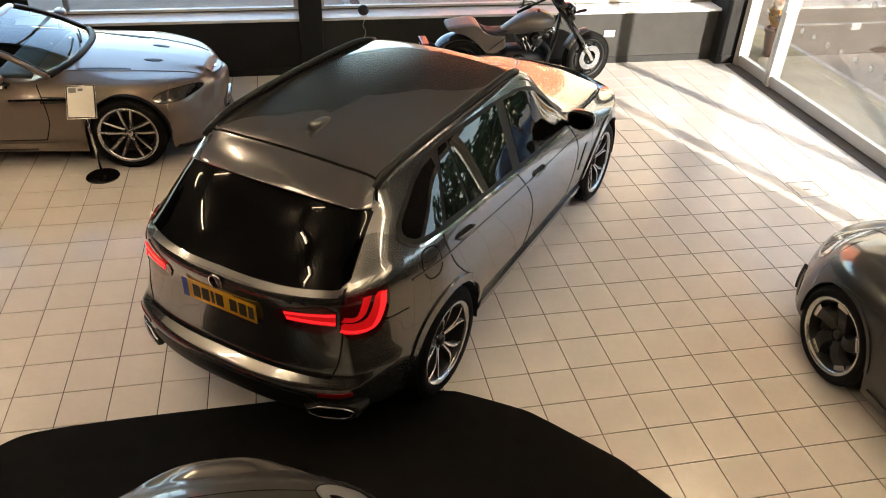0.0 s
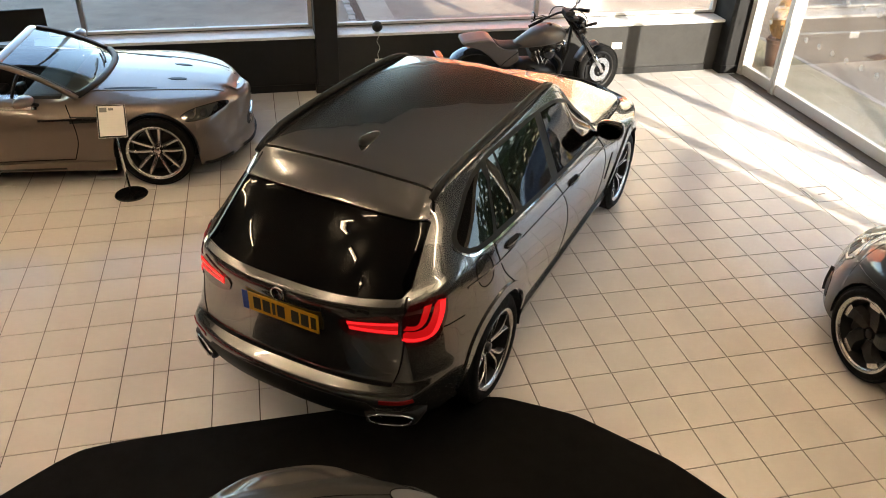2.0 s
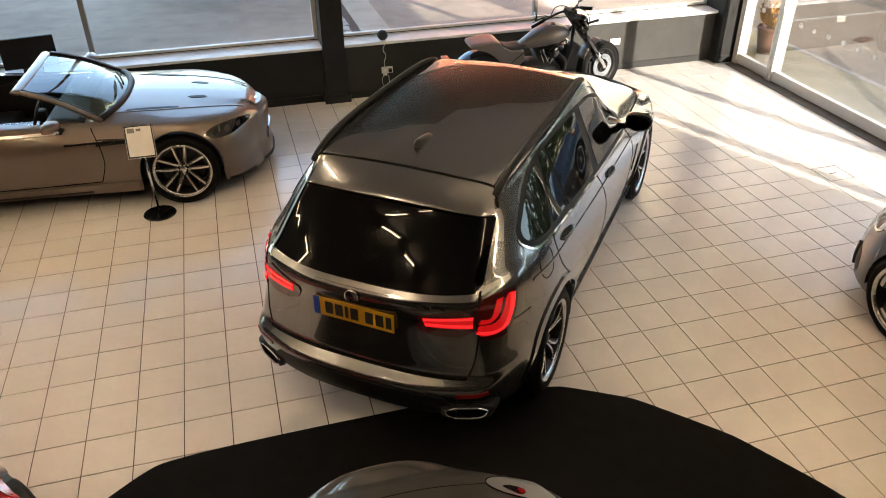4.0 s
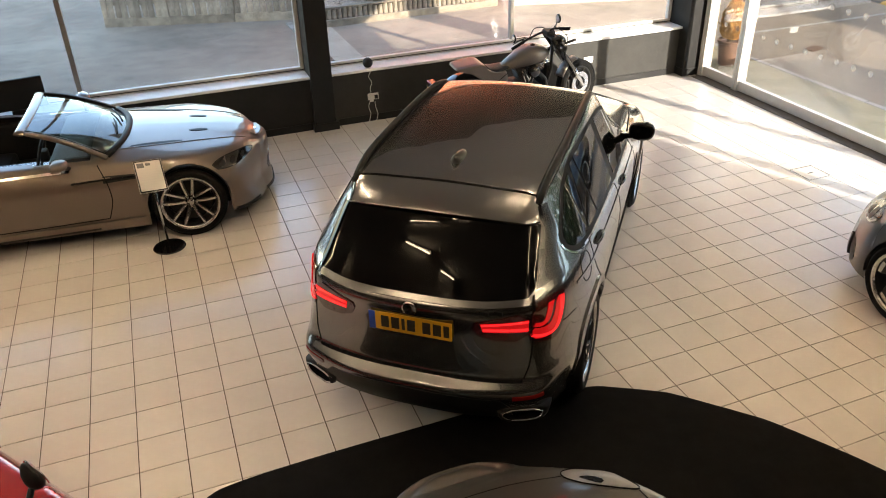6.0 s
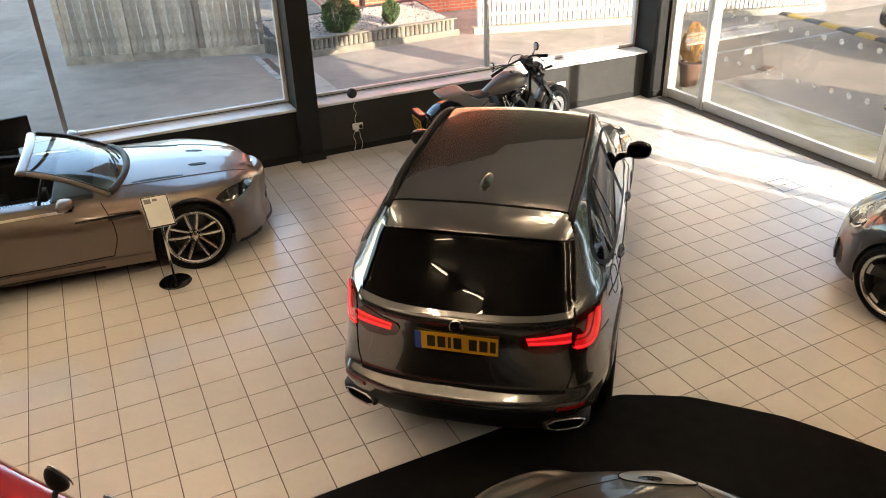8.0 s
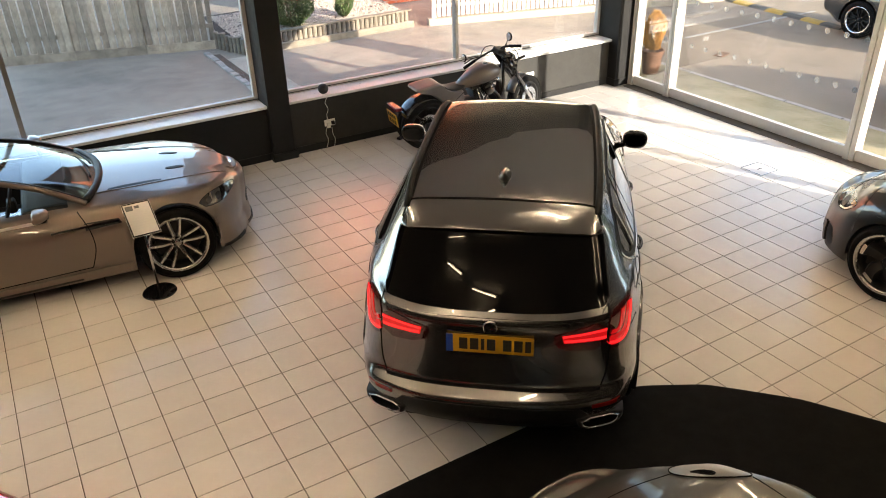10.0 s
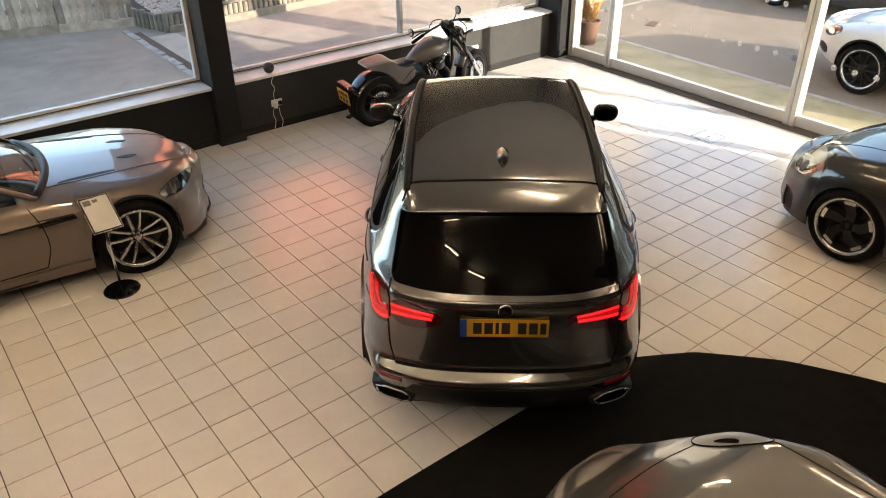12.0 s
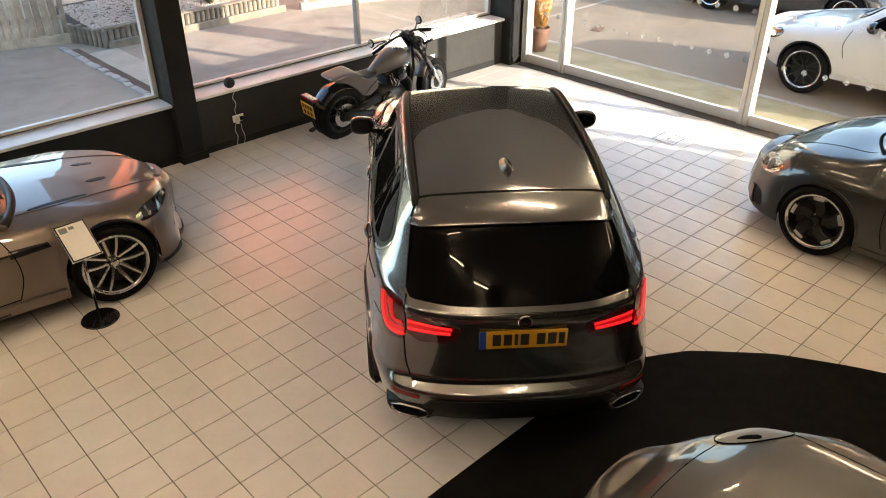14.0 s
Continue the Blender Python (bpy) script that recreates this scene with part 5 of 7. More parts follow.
def low_shell(front, zn, zh, half, zl=0.18, arches=(0.0, 2.5), arch_r=0.37, arch_z=0.335, cabin=True, roof=1.34, nose_w=0.40, screen=1.55, hood=None):
    """A low car's skin with a rounded bonnet: nose height zn, bonnet height zh at the windscreen."""
    k = half / 0.93
    f = front
    ws, wt = f - screen, f - screen - 0.75
    low = curve((-0.85, zl + 0.1), (-0.4, zl), (f - 0.4, zl), (f, zl))
    zc = (lambda a, b: curve((-0.85, zh + 0.10), (-0.3, zh + 0.15 + a), (wt - 1.0, roof + b - 0.04), (wt, roof + b), (ws, zh + 0.04), (ws + 0.25, zh), (f - 0.55, (zh + zn) / 2 + 0.045), (f - 0.22, zn + 0.045), (f - 0.06, zn), (f, zn - 0.06))) if cabin else \
        (lambda a, b: curve((-0.85, zh), (ws, zh + 0.02), (f - 0.55, (zh + zn) / 2 + 0.045), (f - 0.22, zn + 0.045), (f - 0.06, zn), (f, zn - 0.06)))
    if hood:
        zc = lambda a, b: curve((-0.85, zh + 0.10), (-0.3, zh + 0.15 + a), (wt - 1.0, roof + b - 0.04), (wt, roof + b), (ws, zh + 0.04), *[(f - d, z) for d, z in hood])
    keys = [
        (curve((-0.85, 0.6 * k), (-0.3, 0.88 * k), (f - 0.8, 0.90 * k), (f - 0.4, 0.84 * k), (f - 0.15, 0.725 * k), (f, nose_w + 0.08)), low),
        (curve((-0.85, 0.7 * k), (-0.3, 0.91 * k), (0, 0.94 * k), (1.2, 0.91 * k), (f - 0.85, 0.94 * k), (f - 0.4, 0.85 * k), (f - 0.15, 0.69 * k), (f, nose_w + 0.04)), lambda x: 0.42),
        (curve((-0.85, 0.7 * k), (-0.3, 0.90 * k), (0, 0.93 * k), (1.2, 0.90 * k), (f - 0.85, 0.92 * k), (f - 0.4, 0.81 * k), (f - 0.15, 0.63 * k), (f, nose_w)), curve((-0.85, zh - 0.18), (f - 0.8, zh - 0.19), (f - 0.2, zn - 0.12), (f, zn - 0.17))),
        (curve((-0.85, 0.62 * k), (0, 0.83 * k), (1.2, 0.82 * k), (f - 0.85, 0.82 * k), (f - 0.4, 0.70 * k), (f - 0.15, 0.53 * k), (f, nose_w - 0.06)), curve((-0.85, zh - 0.03), (f - 0.9, zh - 0.05), (f - 0.4, (zh + zn) / 2 - 0.035), (f - 0.12, zn - 0.05), (f, zn - 0.10))),
        (curve((-0.85, 0.5 * k), (0, 0.66 * k), (1.2, 0.64 * k), (f - 0.85, 0.66 * k), (f - 0.4, 0.54 * k), (f - 0.15, 0.38 * k), (f, nose_w - 0.16)),
         (lambda q: (lambda x: q(x) - 0.035))(zc(0, 0)) ),
        (lambda x: 0.2, (lambda q: (lambda x: q(x) - 0.006))(zc(0, 0))),
        (lambda x: 0.0, zc(0, 0)),
    ]
    return Shell(-0.85, f, low, keys, curve((0.2, 0.1), (0.5, 0.0), (1.2, 0.2)), curve((zl, 0.05), (0.3, 0.01), (zn - 0.12, 0.03), (zn, 0.10)),
                 arches=arches, arch_r=arch_r, arch_z=arch_z, stations=80, front_bow=0.12)


def grey_coupe():
    M_POTAMBER = mat("amber_lens", (0.35, 0.13, 0.03), 0.15, coat=1.0)
    car = thing("grey_hatchback", "dark grey sporty hatchback with black and silver rotor wheels", "car", pose(4.36, 3.42 - 2.52, 0, 0, 0, 90))
    s = low_shell(3.34, 0.70, 0.935, 0.93, zl=0.18, arches=(0.0, 2.52), arch_r=0.36, arch_z=0.335, roof=1.34, nose_w=0.50, screen=1.0, hood=((0.75, 0.945), (0.55, 0.908), (0.35, 0.85), (0.20, 0.79), (0.09, 0.725), (0.0, 0.645)))
    part("body", s.bm.copy(), M_PAINT_NARDO, car, smooth=True)
    part("underbody", boxed(-0.7, 3.05, -0.5, 0.5, 0.16, 0.45, 0.04), M_BLACKPLASTIC, car)
    arch_set(car, s, (0.0, 2.52), 0.36, 0.335, 0.80, 0.24, "rotor", M_PAINT_NARDO, 0.335, 0.262)
    for sg, view in ((1, "left"), (-1, "right")):
        edge = [(2.945, 0.705), (2.975, 0.645), (3.07, 0.572), (3.17, 0.545), (3.25, 0.56), (3.285, 0.60), (3.25, 0.645), (3.10, 0.69)]
        lamp = s.patch("headlamp", edge, view, M_BLACKGLOSS, car, "clear headlamp with amber and chrome inside", proud=0.003, soft=1, step=0.02)
        s.patch("headlamp_bowl", [(3.09, 0.59), (3.09, 0.665), (3.17, 0.645), (3.17, 0.57)], view, M_DISC, lamp, "dark grey lamp bowl", proud=0.005, soft=2, step=0.02)
        s.patch("headlamp_bowl", [(3.19, 0.57), (3.19, 0.635), (3.25, 0.62), (3.25, 0.575)], view, M_DISC, lamp, "dark grey lamp bowl", proud=0.005, soft=2, step=0.02)
        s.strip("running_light", [(2.985, 0.650), (3.07, 0.590), (3.16, 0.562)], view, 0.012, M_WHITEPLASTIC, lamp, "white running light strip", proud=0.007)
        s.patch("indicator", [(2.965, 0.690), (2.985, 0.665), (3.03, 0.645), (3.03, 0.68)], view, M_POTAMBER, lamp, "amber indicator", proud=0.005, soft=1, step=0.02)
        s.patch("bumper_intake", [(3.07, 0.23), (3.10, 0.36), (3.15, 0.39), (3.21, 0.385), (3.17, 0.22)], view, M_BLACKPLASTIC, car, "black side intake", proud=0.003, soft=1)
        s.strip("intake_blade", [(3.20, 0.22), (3.22, 0.30), (3.225, 0.39)], view, 0.03, M_PAINT_NARDO, car, proud=0.02)
        s.strip("bonnet_gap", [(2.28, sg * 0.52), (2.6, sg * 0.47), (2.95, sg * 0.40), (3.2, sg * 0.26)], "top", 0.008, M_SEAM, car)
        s.strip("door_gap", [(1.93, 0.83), (1.98, 0.65), (1.97, 0.45), (1.93, 0.30)], view, 0.009, M_SEAM, car)
        s.strip("shoulder_line", [(0.3, 0.76), (1.4, 0.75), (2.5, 0.72), (2.9, 0.68)], view, 0.014, M_PAINT_NARDO, car, proud=0.005)
        s.strip("sill_trim", [(0.45, 0.225), (1.2, 0.22), (2.1, 0.225)], view, 0.05, M_PAINT_NARDO, car, proud=0.015, depth=0.03)
        s.patch("door_window", [(0.35, 0.965), (1.85, 0.965), (1.93, 0.975), (1.50, 1.24), (0.7, 1.27)], view, M_SIDEGLASS, car, proud=0.004, soft=1)
        base = s.lift(1.72, 0.94, view)[0]
        bm = bmesh.new()
        bmesh.ops.create_uvsphere(bm, u_segments=18, v_segments=12, radius=1.0)
        for v in bm.verts:
            x, y, z = v.co
            v.co = Vector((max(-0.4, x) * 0.09, y * 0.11, z * 0.07)) + base + Vector((-0.02, sg * 0.16, 0.06))
        part("mirror_housing", bm, M_BLACKGLOSS, car, "black door mirror", smooth=True)
        bm = bmesh.new()
        tube(bm, [base + Vector((0, -sg * 0.03, 0)), base + Vector((-0.01, sg * 0.10, 0.04))], 0.02, 8)
        part("mirror_arm", bm, M_BLACKGLOSS, car, smooth=True)
    s.patch("windscreen", [(1.66, -0.50), (1.64, 0), (1.66, 0.50), (2.17, 0.60), (2.37, 0), (2.17, -0.60)], "top", M_TINT, car, "dark windscreen", proud=0.003, soft=1, step=0.07)
    s.patch("grille", [(-0.40, 0.30), (0.40, 0.30), (0.46, 0.52), (0.34, 0.58), (-0.34, 0.58), (-0.46, 0.52)], "front", M_BLACKGLOSS, car, "black mesh grille", proud=0.004, soft=1)
    s.strip("bonnet_gap", [(3.18, -0.45), (3.22, 0), (3.18, 0.45)], "top", 0.008, M_SEAM, car)
    s.strip("bonnet_shutline", [(2.20, -0.60), (2.41, 0), (2.20, 0.60)], "top", 0.030, M_SEAM, car)
    s.bm.free()
    return car


def silver_coupe():
    car = thing("silver_sports_car", "warm silver sports car with rounded nose on the black floor", "car", pose(-0.48, 2.78 - 3.32, 0, 0, 0, 90))
    s = low_shell(3.32, 0.60, 0.78, 0.965, zl=0.16, arches=(0.0, 2.45), arch_r=0.36, arch_z=0.33, roof=1.22, nose_w=0.42)
    part("body", s.bm.copy(), M_PAINT_SILVER, car, smooth=True)
    part("underbody", boxed(-0.7, 2.95, -0.5, 0.5, 0.13, 0.42, 0.04), M_BLACKPLASTIC, car)
    arch_set(car, s, (0.0, 2.45), 0.36, 0.33, 0.80, 0.24, "multi", M_PAINT_SILVER, 0.33, 0.25)
    for sg in (1, -1):
        lamp = [(3.085, sg * 0.495), (3.075, sg * 0.60), (2.96, sg * 0.705), (2.77, sg * 0.765), (2.745, sg * 0.745), (2.80, sg * 0.665), (2.90, sg * 0.545), (3.01, sg * 0.48)]
        s.patch("headlamp", lamp, "top", M_LAMPGREY, car, "long clear headlamp along the wing", proud=0.004, soft=2, step=0.03, bulge=0.006)
        s.patch("headlamp_bowl", [(2.86, sg * 0.60), (2.93, sg * 0.56), (2.98, sg * 0.54), (2.95, sg * 0.60), (2.88, sg * 0.64)], "top", M_BLACKGLOSS, car, "dark inner bezel of the lamp", proud=0.011, soft=1, step=0.02)
        s.strip("headlamp_rim", rounded(lamp, 2), "top", 0.0045, M_SEAM, car, proud=0.007, closed=True)
        s.strip("bonnet_gap", [(2.745, sg * 0.745), (2.4, sg * 0.755), (1.9, sg * 0.76)], "top", 0.0045, M_SEAM, car)
    s.strip("bonnet_gap", [(3.04, 0.485), (3.065, 0.3), (3.075, 0), (3.065, -0.3), (3.04, -0.485)], "top", 0.0045, M_SEAM, car)
    s.patch("windscreen", [(1.05, -0.48), (1.02, 0), (1.05, 0.48), (1.66, 0.60), (1.76, 0), (1.66, -0.60)], "top", M_TINT, car, "dark windscreen", proud=0.003, soft=1, step=0.07)
    for view in ("left", "right"):
        s.patch("door_window", [(0.20, 0.84), (1.45, 0.83), (1.05, 1.10), (0.45, 1.13)], view, M_SIDEGLASS, car, "dark door window", proud=0.004, soft=1)
        s.strip("door_gap", [(1.55, 0.74), (1.60, 0.55), (1.55, 0.32)], view, 0.008, M_SEAM, car)
        s.strip("door_gap", [(0.42, 0.78), (0.40, 0.55), (0.48, 0.32)], view, 0.008, M_SEAM, car)
    s.patch("grille", [(-0.34, 0.22), (0.34, 0.22), (0.38, 0.34), (-0.38, 0.34)], "front", M_BLACKPLASTIC, car, "black lower intake", proud=0.003, soft=1)
    s.bm.free()
    return car


def red_sports_car():
    car = thing("red_sports_car", "glossy red low sports car with black door mirrors", "car", pose(-2.91, 2.61, 0, 0, 0, 125))
    s = low_shell(3.18, 0.58, 0.72, 0.90, zl=0.16, arches=(0.0, 2.40), arch_r=0.35, arch_z=0.32, roof=1.15, nose_w=0.45, cabin=False)
    part("body", s.bm.copy(), M_PAINT_RED, car, smooth=True)
    part("underbody", boxed(-0.7, 2.85, -0.5, 0.5, 0.13, 0.40, 0.04), M_BLACKPLASTIC, car)
    arch_set(car, s, (0.0, 2.40), 0.35, 0.32, 0.77, 0.24, "multi", M_PAINT_RED, 0.32, 0.24)
    for hx in (0.57, 0.16):
        base = Vector((hx, -0.69, 0.93))
        bm = bmesh.new()
        tube(bm, [Vector((hx, -0.52, 0.69)), Vector((hx, -0.62, 0.80)), base + Vector((0, 0, 0.0))], [0.03, 0.018, 0.014], 8)
        part("pod_stalk", bm, M_BLACKPLASTIC, car, "black mirror stalk", smooth=True)
        bm = bmesh.new()
        bmesh.ops.create_uvsphere(bm, u_segments=18, v_segments=12, radius=1.0)
        for v in bm.verts:
            x, y, z = v.co
            v.co = Vector((x * 0.085, y * 0.035 * (1 - 0.5 * z), z * 0.065)) + base + Vector((0, -0.01, 0.04))
        pod = part("side_pod", bm, M_BLACKPLASTIC, car, "black teardrop door mirror with pale edge", smooth=True)
        bm = bmesh.new()
        tube(bm, [base + Vector((0.085 * math.cos(t), -0.018 - 0.03 * (1 - math.sin(t)) * 0.5, 0.04 + 0.067 * math.sin(t))) for t in np.linspace(-0.4, 3.5, 18).tolist()], 0.005, 6)
        part("pod_edge", bm, M_CHROME, pod, smooth=True)
    s.patch("cockpit", [(-0.05, -0.44), (0.25, -0.52), (1.10, -0.50), (1.25, -0.30), (1.28, 0.0), (1.25, 0.30), (1.10, 0.50), (0.25, 0.52), (-0.05, 0.44)], "top", M_LEATHER, car, "black open cockpit", proud=0.004, soft=1)
    for yy in (-0.25, 0.25):
        part("seat_back", boxed(0.02, 0.16, yy - 0.20, yy + 0.20, 0.60, 0.90, 0.05, 3), M_LEATHER, car, "black leather seat back")
    bm = bmesh.new()
    g = [[bm.verts.new((1.30 - 0.18 * abs(u) ** 2 - 0.20 * v, 0.52 * u, 0.70 + 0.20 * v)) for v in (0.0, 0.5, 1.0)] for u in np.linspace(-1, 1, 13).tolist()]
    for a, b in zip(g[:-1], g[1:]):
        for j in range(2):
            bm.faces.new((a[j], a[j + 1], b[j + 1], b[j]))
    ws = part("windscreen", bm, M_CARGLASS, car, "low curved wind deflector", smooth=True)
    ws.visible_shadow = False
    for sg in (1, -1):
        s.patch("headlamp", [(2.62 + 0.11 * math.cos(q), sg * 0.58 + 0.10 * math.sin(q)) for q in np.linspace(0, 6.28, 17).tolist()[:-1]], "top", M_LAMPGREY, car, "round headlamp", proud=0.008, soft=0, step=0.03)
    s.strip("side_flash", [(-0.3, 0.60), (0.8, 0.60), (2.0, 0.58)], "right", 0.03, M_PAINT_WHITE, car, "white pinstripe", proud=0.002)
    s.strip("bonnet_gap", [(2.95, 0.45), (3.03, 0), (2.95, -0.45)], "top", 0.008, M_SEAM, car)
    s.bm.free()
    return car


def white_suv():
    car = thing("white_utility_car", "white SUV parked on the forecourt outside", "car", pose(7.95 + 0.93, 5.57 - 2.87, GROUND_Z + 0.006, 0, 0, 90))
    low = curve((-0.9, 0.40), (-0.4, 0.32), (3.2, 0.30), (3.75, 0.34))
    keys = [
        (curve((-0.9, 0.66), (-0.4, 0.87), (2.9, 0.90), (3.4, 0.78), (3.75, 0.5)), low),
        (curve((-0.9, 0.72), (-0.45, 0.90), (0, 0.95), (0.6, 0.93), (2.2, 0.93), (2.87, 0.95), (3.4, 0.84), (3.75, 0.52)), lambda x: 0.58),
        (curve((-0.9, 0.70), (0, 0.94), (2.2, 0.935), (2.87, 0.94), (3.4, 0.82), (3.75, 0.48)), lambda x: 0.80),
        (curve((-0.9, 0.62), (0, 0.88), (1.9, 0.88), (2.4, 0.84), (3.3, 0.72), (3.75, 0.42)), curve((-0.9, 1.04), (1, 1.01), (1.9, 0.98), (2.5, 0.955), (3.3, 0.86), (3.75, 0.70))),
        (curve((-0.9, 0.5), (-0.4, 0.62), (0.2, 0.65), (1.0, 0.65), (1.5, 0.63), (2.3, 0.66), (3.3, 0.5), (3.75, 0.3)), curve((-0.9, 1.40), (-0.4, 1.50), (0.3, 1.55), (1.0, 1.54), (1.6, 1.49), (1.9, 1.37), (2.45, 1.04), (2.6, 0.985), (3.3, 0.87), (3.6, 0.78), (3.75, 0.71))),
        (lambda x: 0.28, curve((-0.9, 1.47), (-0.4, 1.57), (0.3, 1.61), (1.0, 1.60), (1.65, 1.55), (1.95, 1.41), (2.5, 1.06), (2.65, 1.005), (3.3, 0.89), (3.6, 0.80), (3.75, 0.725))),
        (lambda x: 0.0, curve((-0.9, 1.48), (-0.4, 1.58), (0.3, 1.62), (1.0, 1.61), (1.65, 1.56), (1.95, 1.42), (2.5, 1.07), (2.65, 1.015), (3.3, 0.90), (3.6, 0.81), (3.75, 0.73))),
    ]
    s = Shell(-0.9, 3.75, low, keys, curve((0.3, 0.0), (0.6, -0.05), (1.1, 0.05), (1.45, 0.4)), curve((0.3, 0.10), (0.5, 0.0), (0.7, 0.03), (0.8, 0.08)), arches=(0.0, 2.87), arch_r=0.385, arch_z=0.35, stations=80)
    part("body", s.bm.copy(), M_PAINT_WHITE, car, smooth=True)
    part("underbody", boxed(-0.75, 3.4, -0.58, 0.58, 0.18, 0.5, 0.04), M_BLACKPLASTIC, car)
    arch_set(car, s, (0.0, 2.87), 0.385, 0.35, 0.81, 0.27, "multi", M_BLACKPLASTIC, 0.348, 0.266, 0.27)
    for sg, view in ((1, "left"), (-1, "right")):
        s.patch("headlamp", [(3.26, 0.77), (3.30, 0.84), (3.48, 0.81), (3.62, 0.74), (3.60, 0.66), (3.42, 0.675)], view, M_BLACKGLOSS, car, "clear headlamp", proud=0.004, soft=2, step=0.03)
        s.patch("headlamp_bowl", [(3.38, 0.715), (3.39, 0.785), (3.50, 0.76), (3.50, 0.70)], view, M_CHROME, car, proud=0.008, soft=2, step=0.02)
        s.patch("bumper_intake", [(3.45, 0.40), (3.45, 0.54), (3.66, 0.55), (3.66, 0.42)], view, M_BLACKPLASTIC, car, "black bumper intake", proud=0.004, soft=1)
        s.patch("window_band", [(-0.35, 1.13), (1.0, 1.09), (2.27, 1.035), (1.85, 1.34), (1.3, 1.49), (0.2, 1.51), (-0.2, 1.46)], view, M_TINT, car, "dark side windows", proud=0.004, soft=1)
        s.strip("door_gap", [(2.36, 0.98), (2.40, 0.8), (2.36, 0.62)], view, 0.01, M_SEAM, car)
        s.strip("door_gap", [(1.0, 1.10), (1.02, 0.8), (1.0, 0.45)], view, 0.01, M_SEAM, car)
        s.strip("sill_trim", [(0.5, 0.36), (1.4, 0.35), (2.4, 0.36)], view, 0.06, M_ALU, car, "pale grey sill trim", proud=0.012)
        base = s.lift(2.08, 1.04, view)[0]
        bm = bmesh.new()
        bmesh.ops.create_uvsphere(bm, u_segments=18, v_segments=12, radius=1.0)
        for v in bm.verts:
            x, y, z = v.co
            v.co = Vector((max(-0.4, x) * 0.09, y * 0.12, z * 0.08)) + base + Vector((-0.02, sg * 0.12, 0.05))
        part("mirror_housing", bm, M_BLACKGLOSS, car, "black door mirror", smooth=True)
    s.patch("windscreen", [(1.85, -0.54), (1.89, 0), (1.85, 0.54), (2.40, 0.65), (2.52, 0), (2.40, -0.65)], "top", M_TINT, car, "dark windscreen", proud=0.003, soft=1, step=0.07)
    s.bm.free()
    return car


def black_car():
    car = thing("black_car", "black car parked at the far side of the forecourt", "car", pose(12.45, 9.1, GROUND_Z + 0.006, 0, 0, -88))
    s = low_shell(3.4, 0.75, 0.95, 0.90, zl=0.22, arches=(0.0, 2.6), arch_r=0.38, arch_z=0.34, roof=1.45, nose_w=0.5)
    part("body", s.bm.copy(), M_PAINT_BLACK, car, smooth=True)
    part("underbody", boxed(-0.7, 3.0, -0.5, 0.5, 0.18, 0.45, 0.04), M_BLACKPLASTIC, car)
    arch_set(car, s, (0.0, 2.6), 0.38, 0.34, 0.78, 0.24, "multi", M_PAINT_BLACK, 0.335, 0.24)
    s.bm.free()
    return car


sports_convertible()
grey_coupe()
silver_coupe()
red_sports_car()
white_suv()
black_car()

# ---- motorcycle by the window ----
def hull(bm, secs):
    """Skins a row of cross-sections, each a list of the same number of points, with closed ends."""
    g = [[bm.verts.new(p) for p in s] for s in secs]
    n = len(g[0])
    for a, b in zip(g[:-1], g[1:]):
        for k in range(n):
            bm.faces.new((a[k], a[(k + 1) % n], b[(k + 1) % n], b[k]))
    bm.faces.new(g[0][::-1])
    bm.faces.new(g[-1])
    bmesh.ops.recalc_face_normals(bm, faces=bm.faces)


def egg(x, w, z0, z1, n=14, flat=0.8, dx=0.0):
    """An upright rounded section at x, half width w, from z0 to z1."""
    out = []
    for k in range(n):
        a = 2 * math.pi * k / n
        c, s = math.cos(a), math.sin(a)
        t = math.copysign(abs(s) ** flat, s)
        out.append((x + dx * t, w * math.copysign(abs(c) ** flat, c), (z0 + z1) / 2 + (z1 - z0) / 2 * t))
    return out


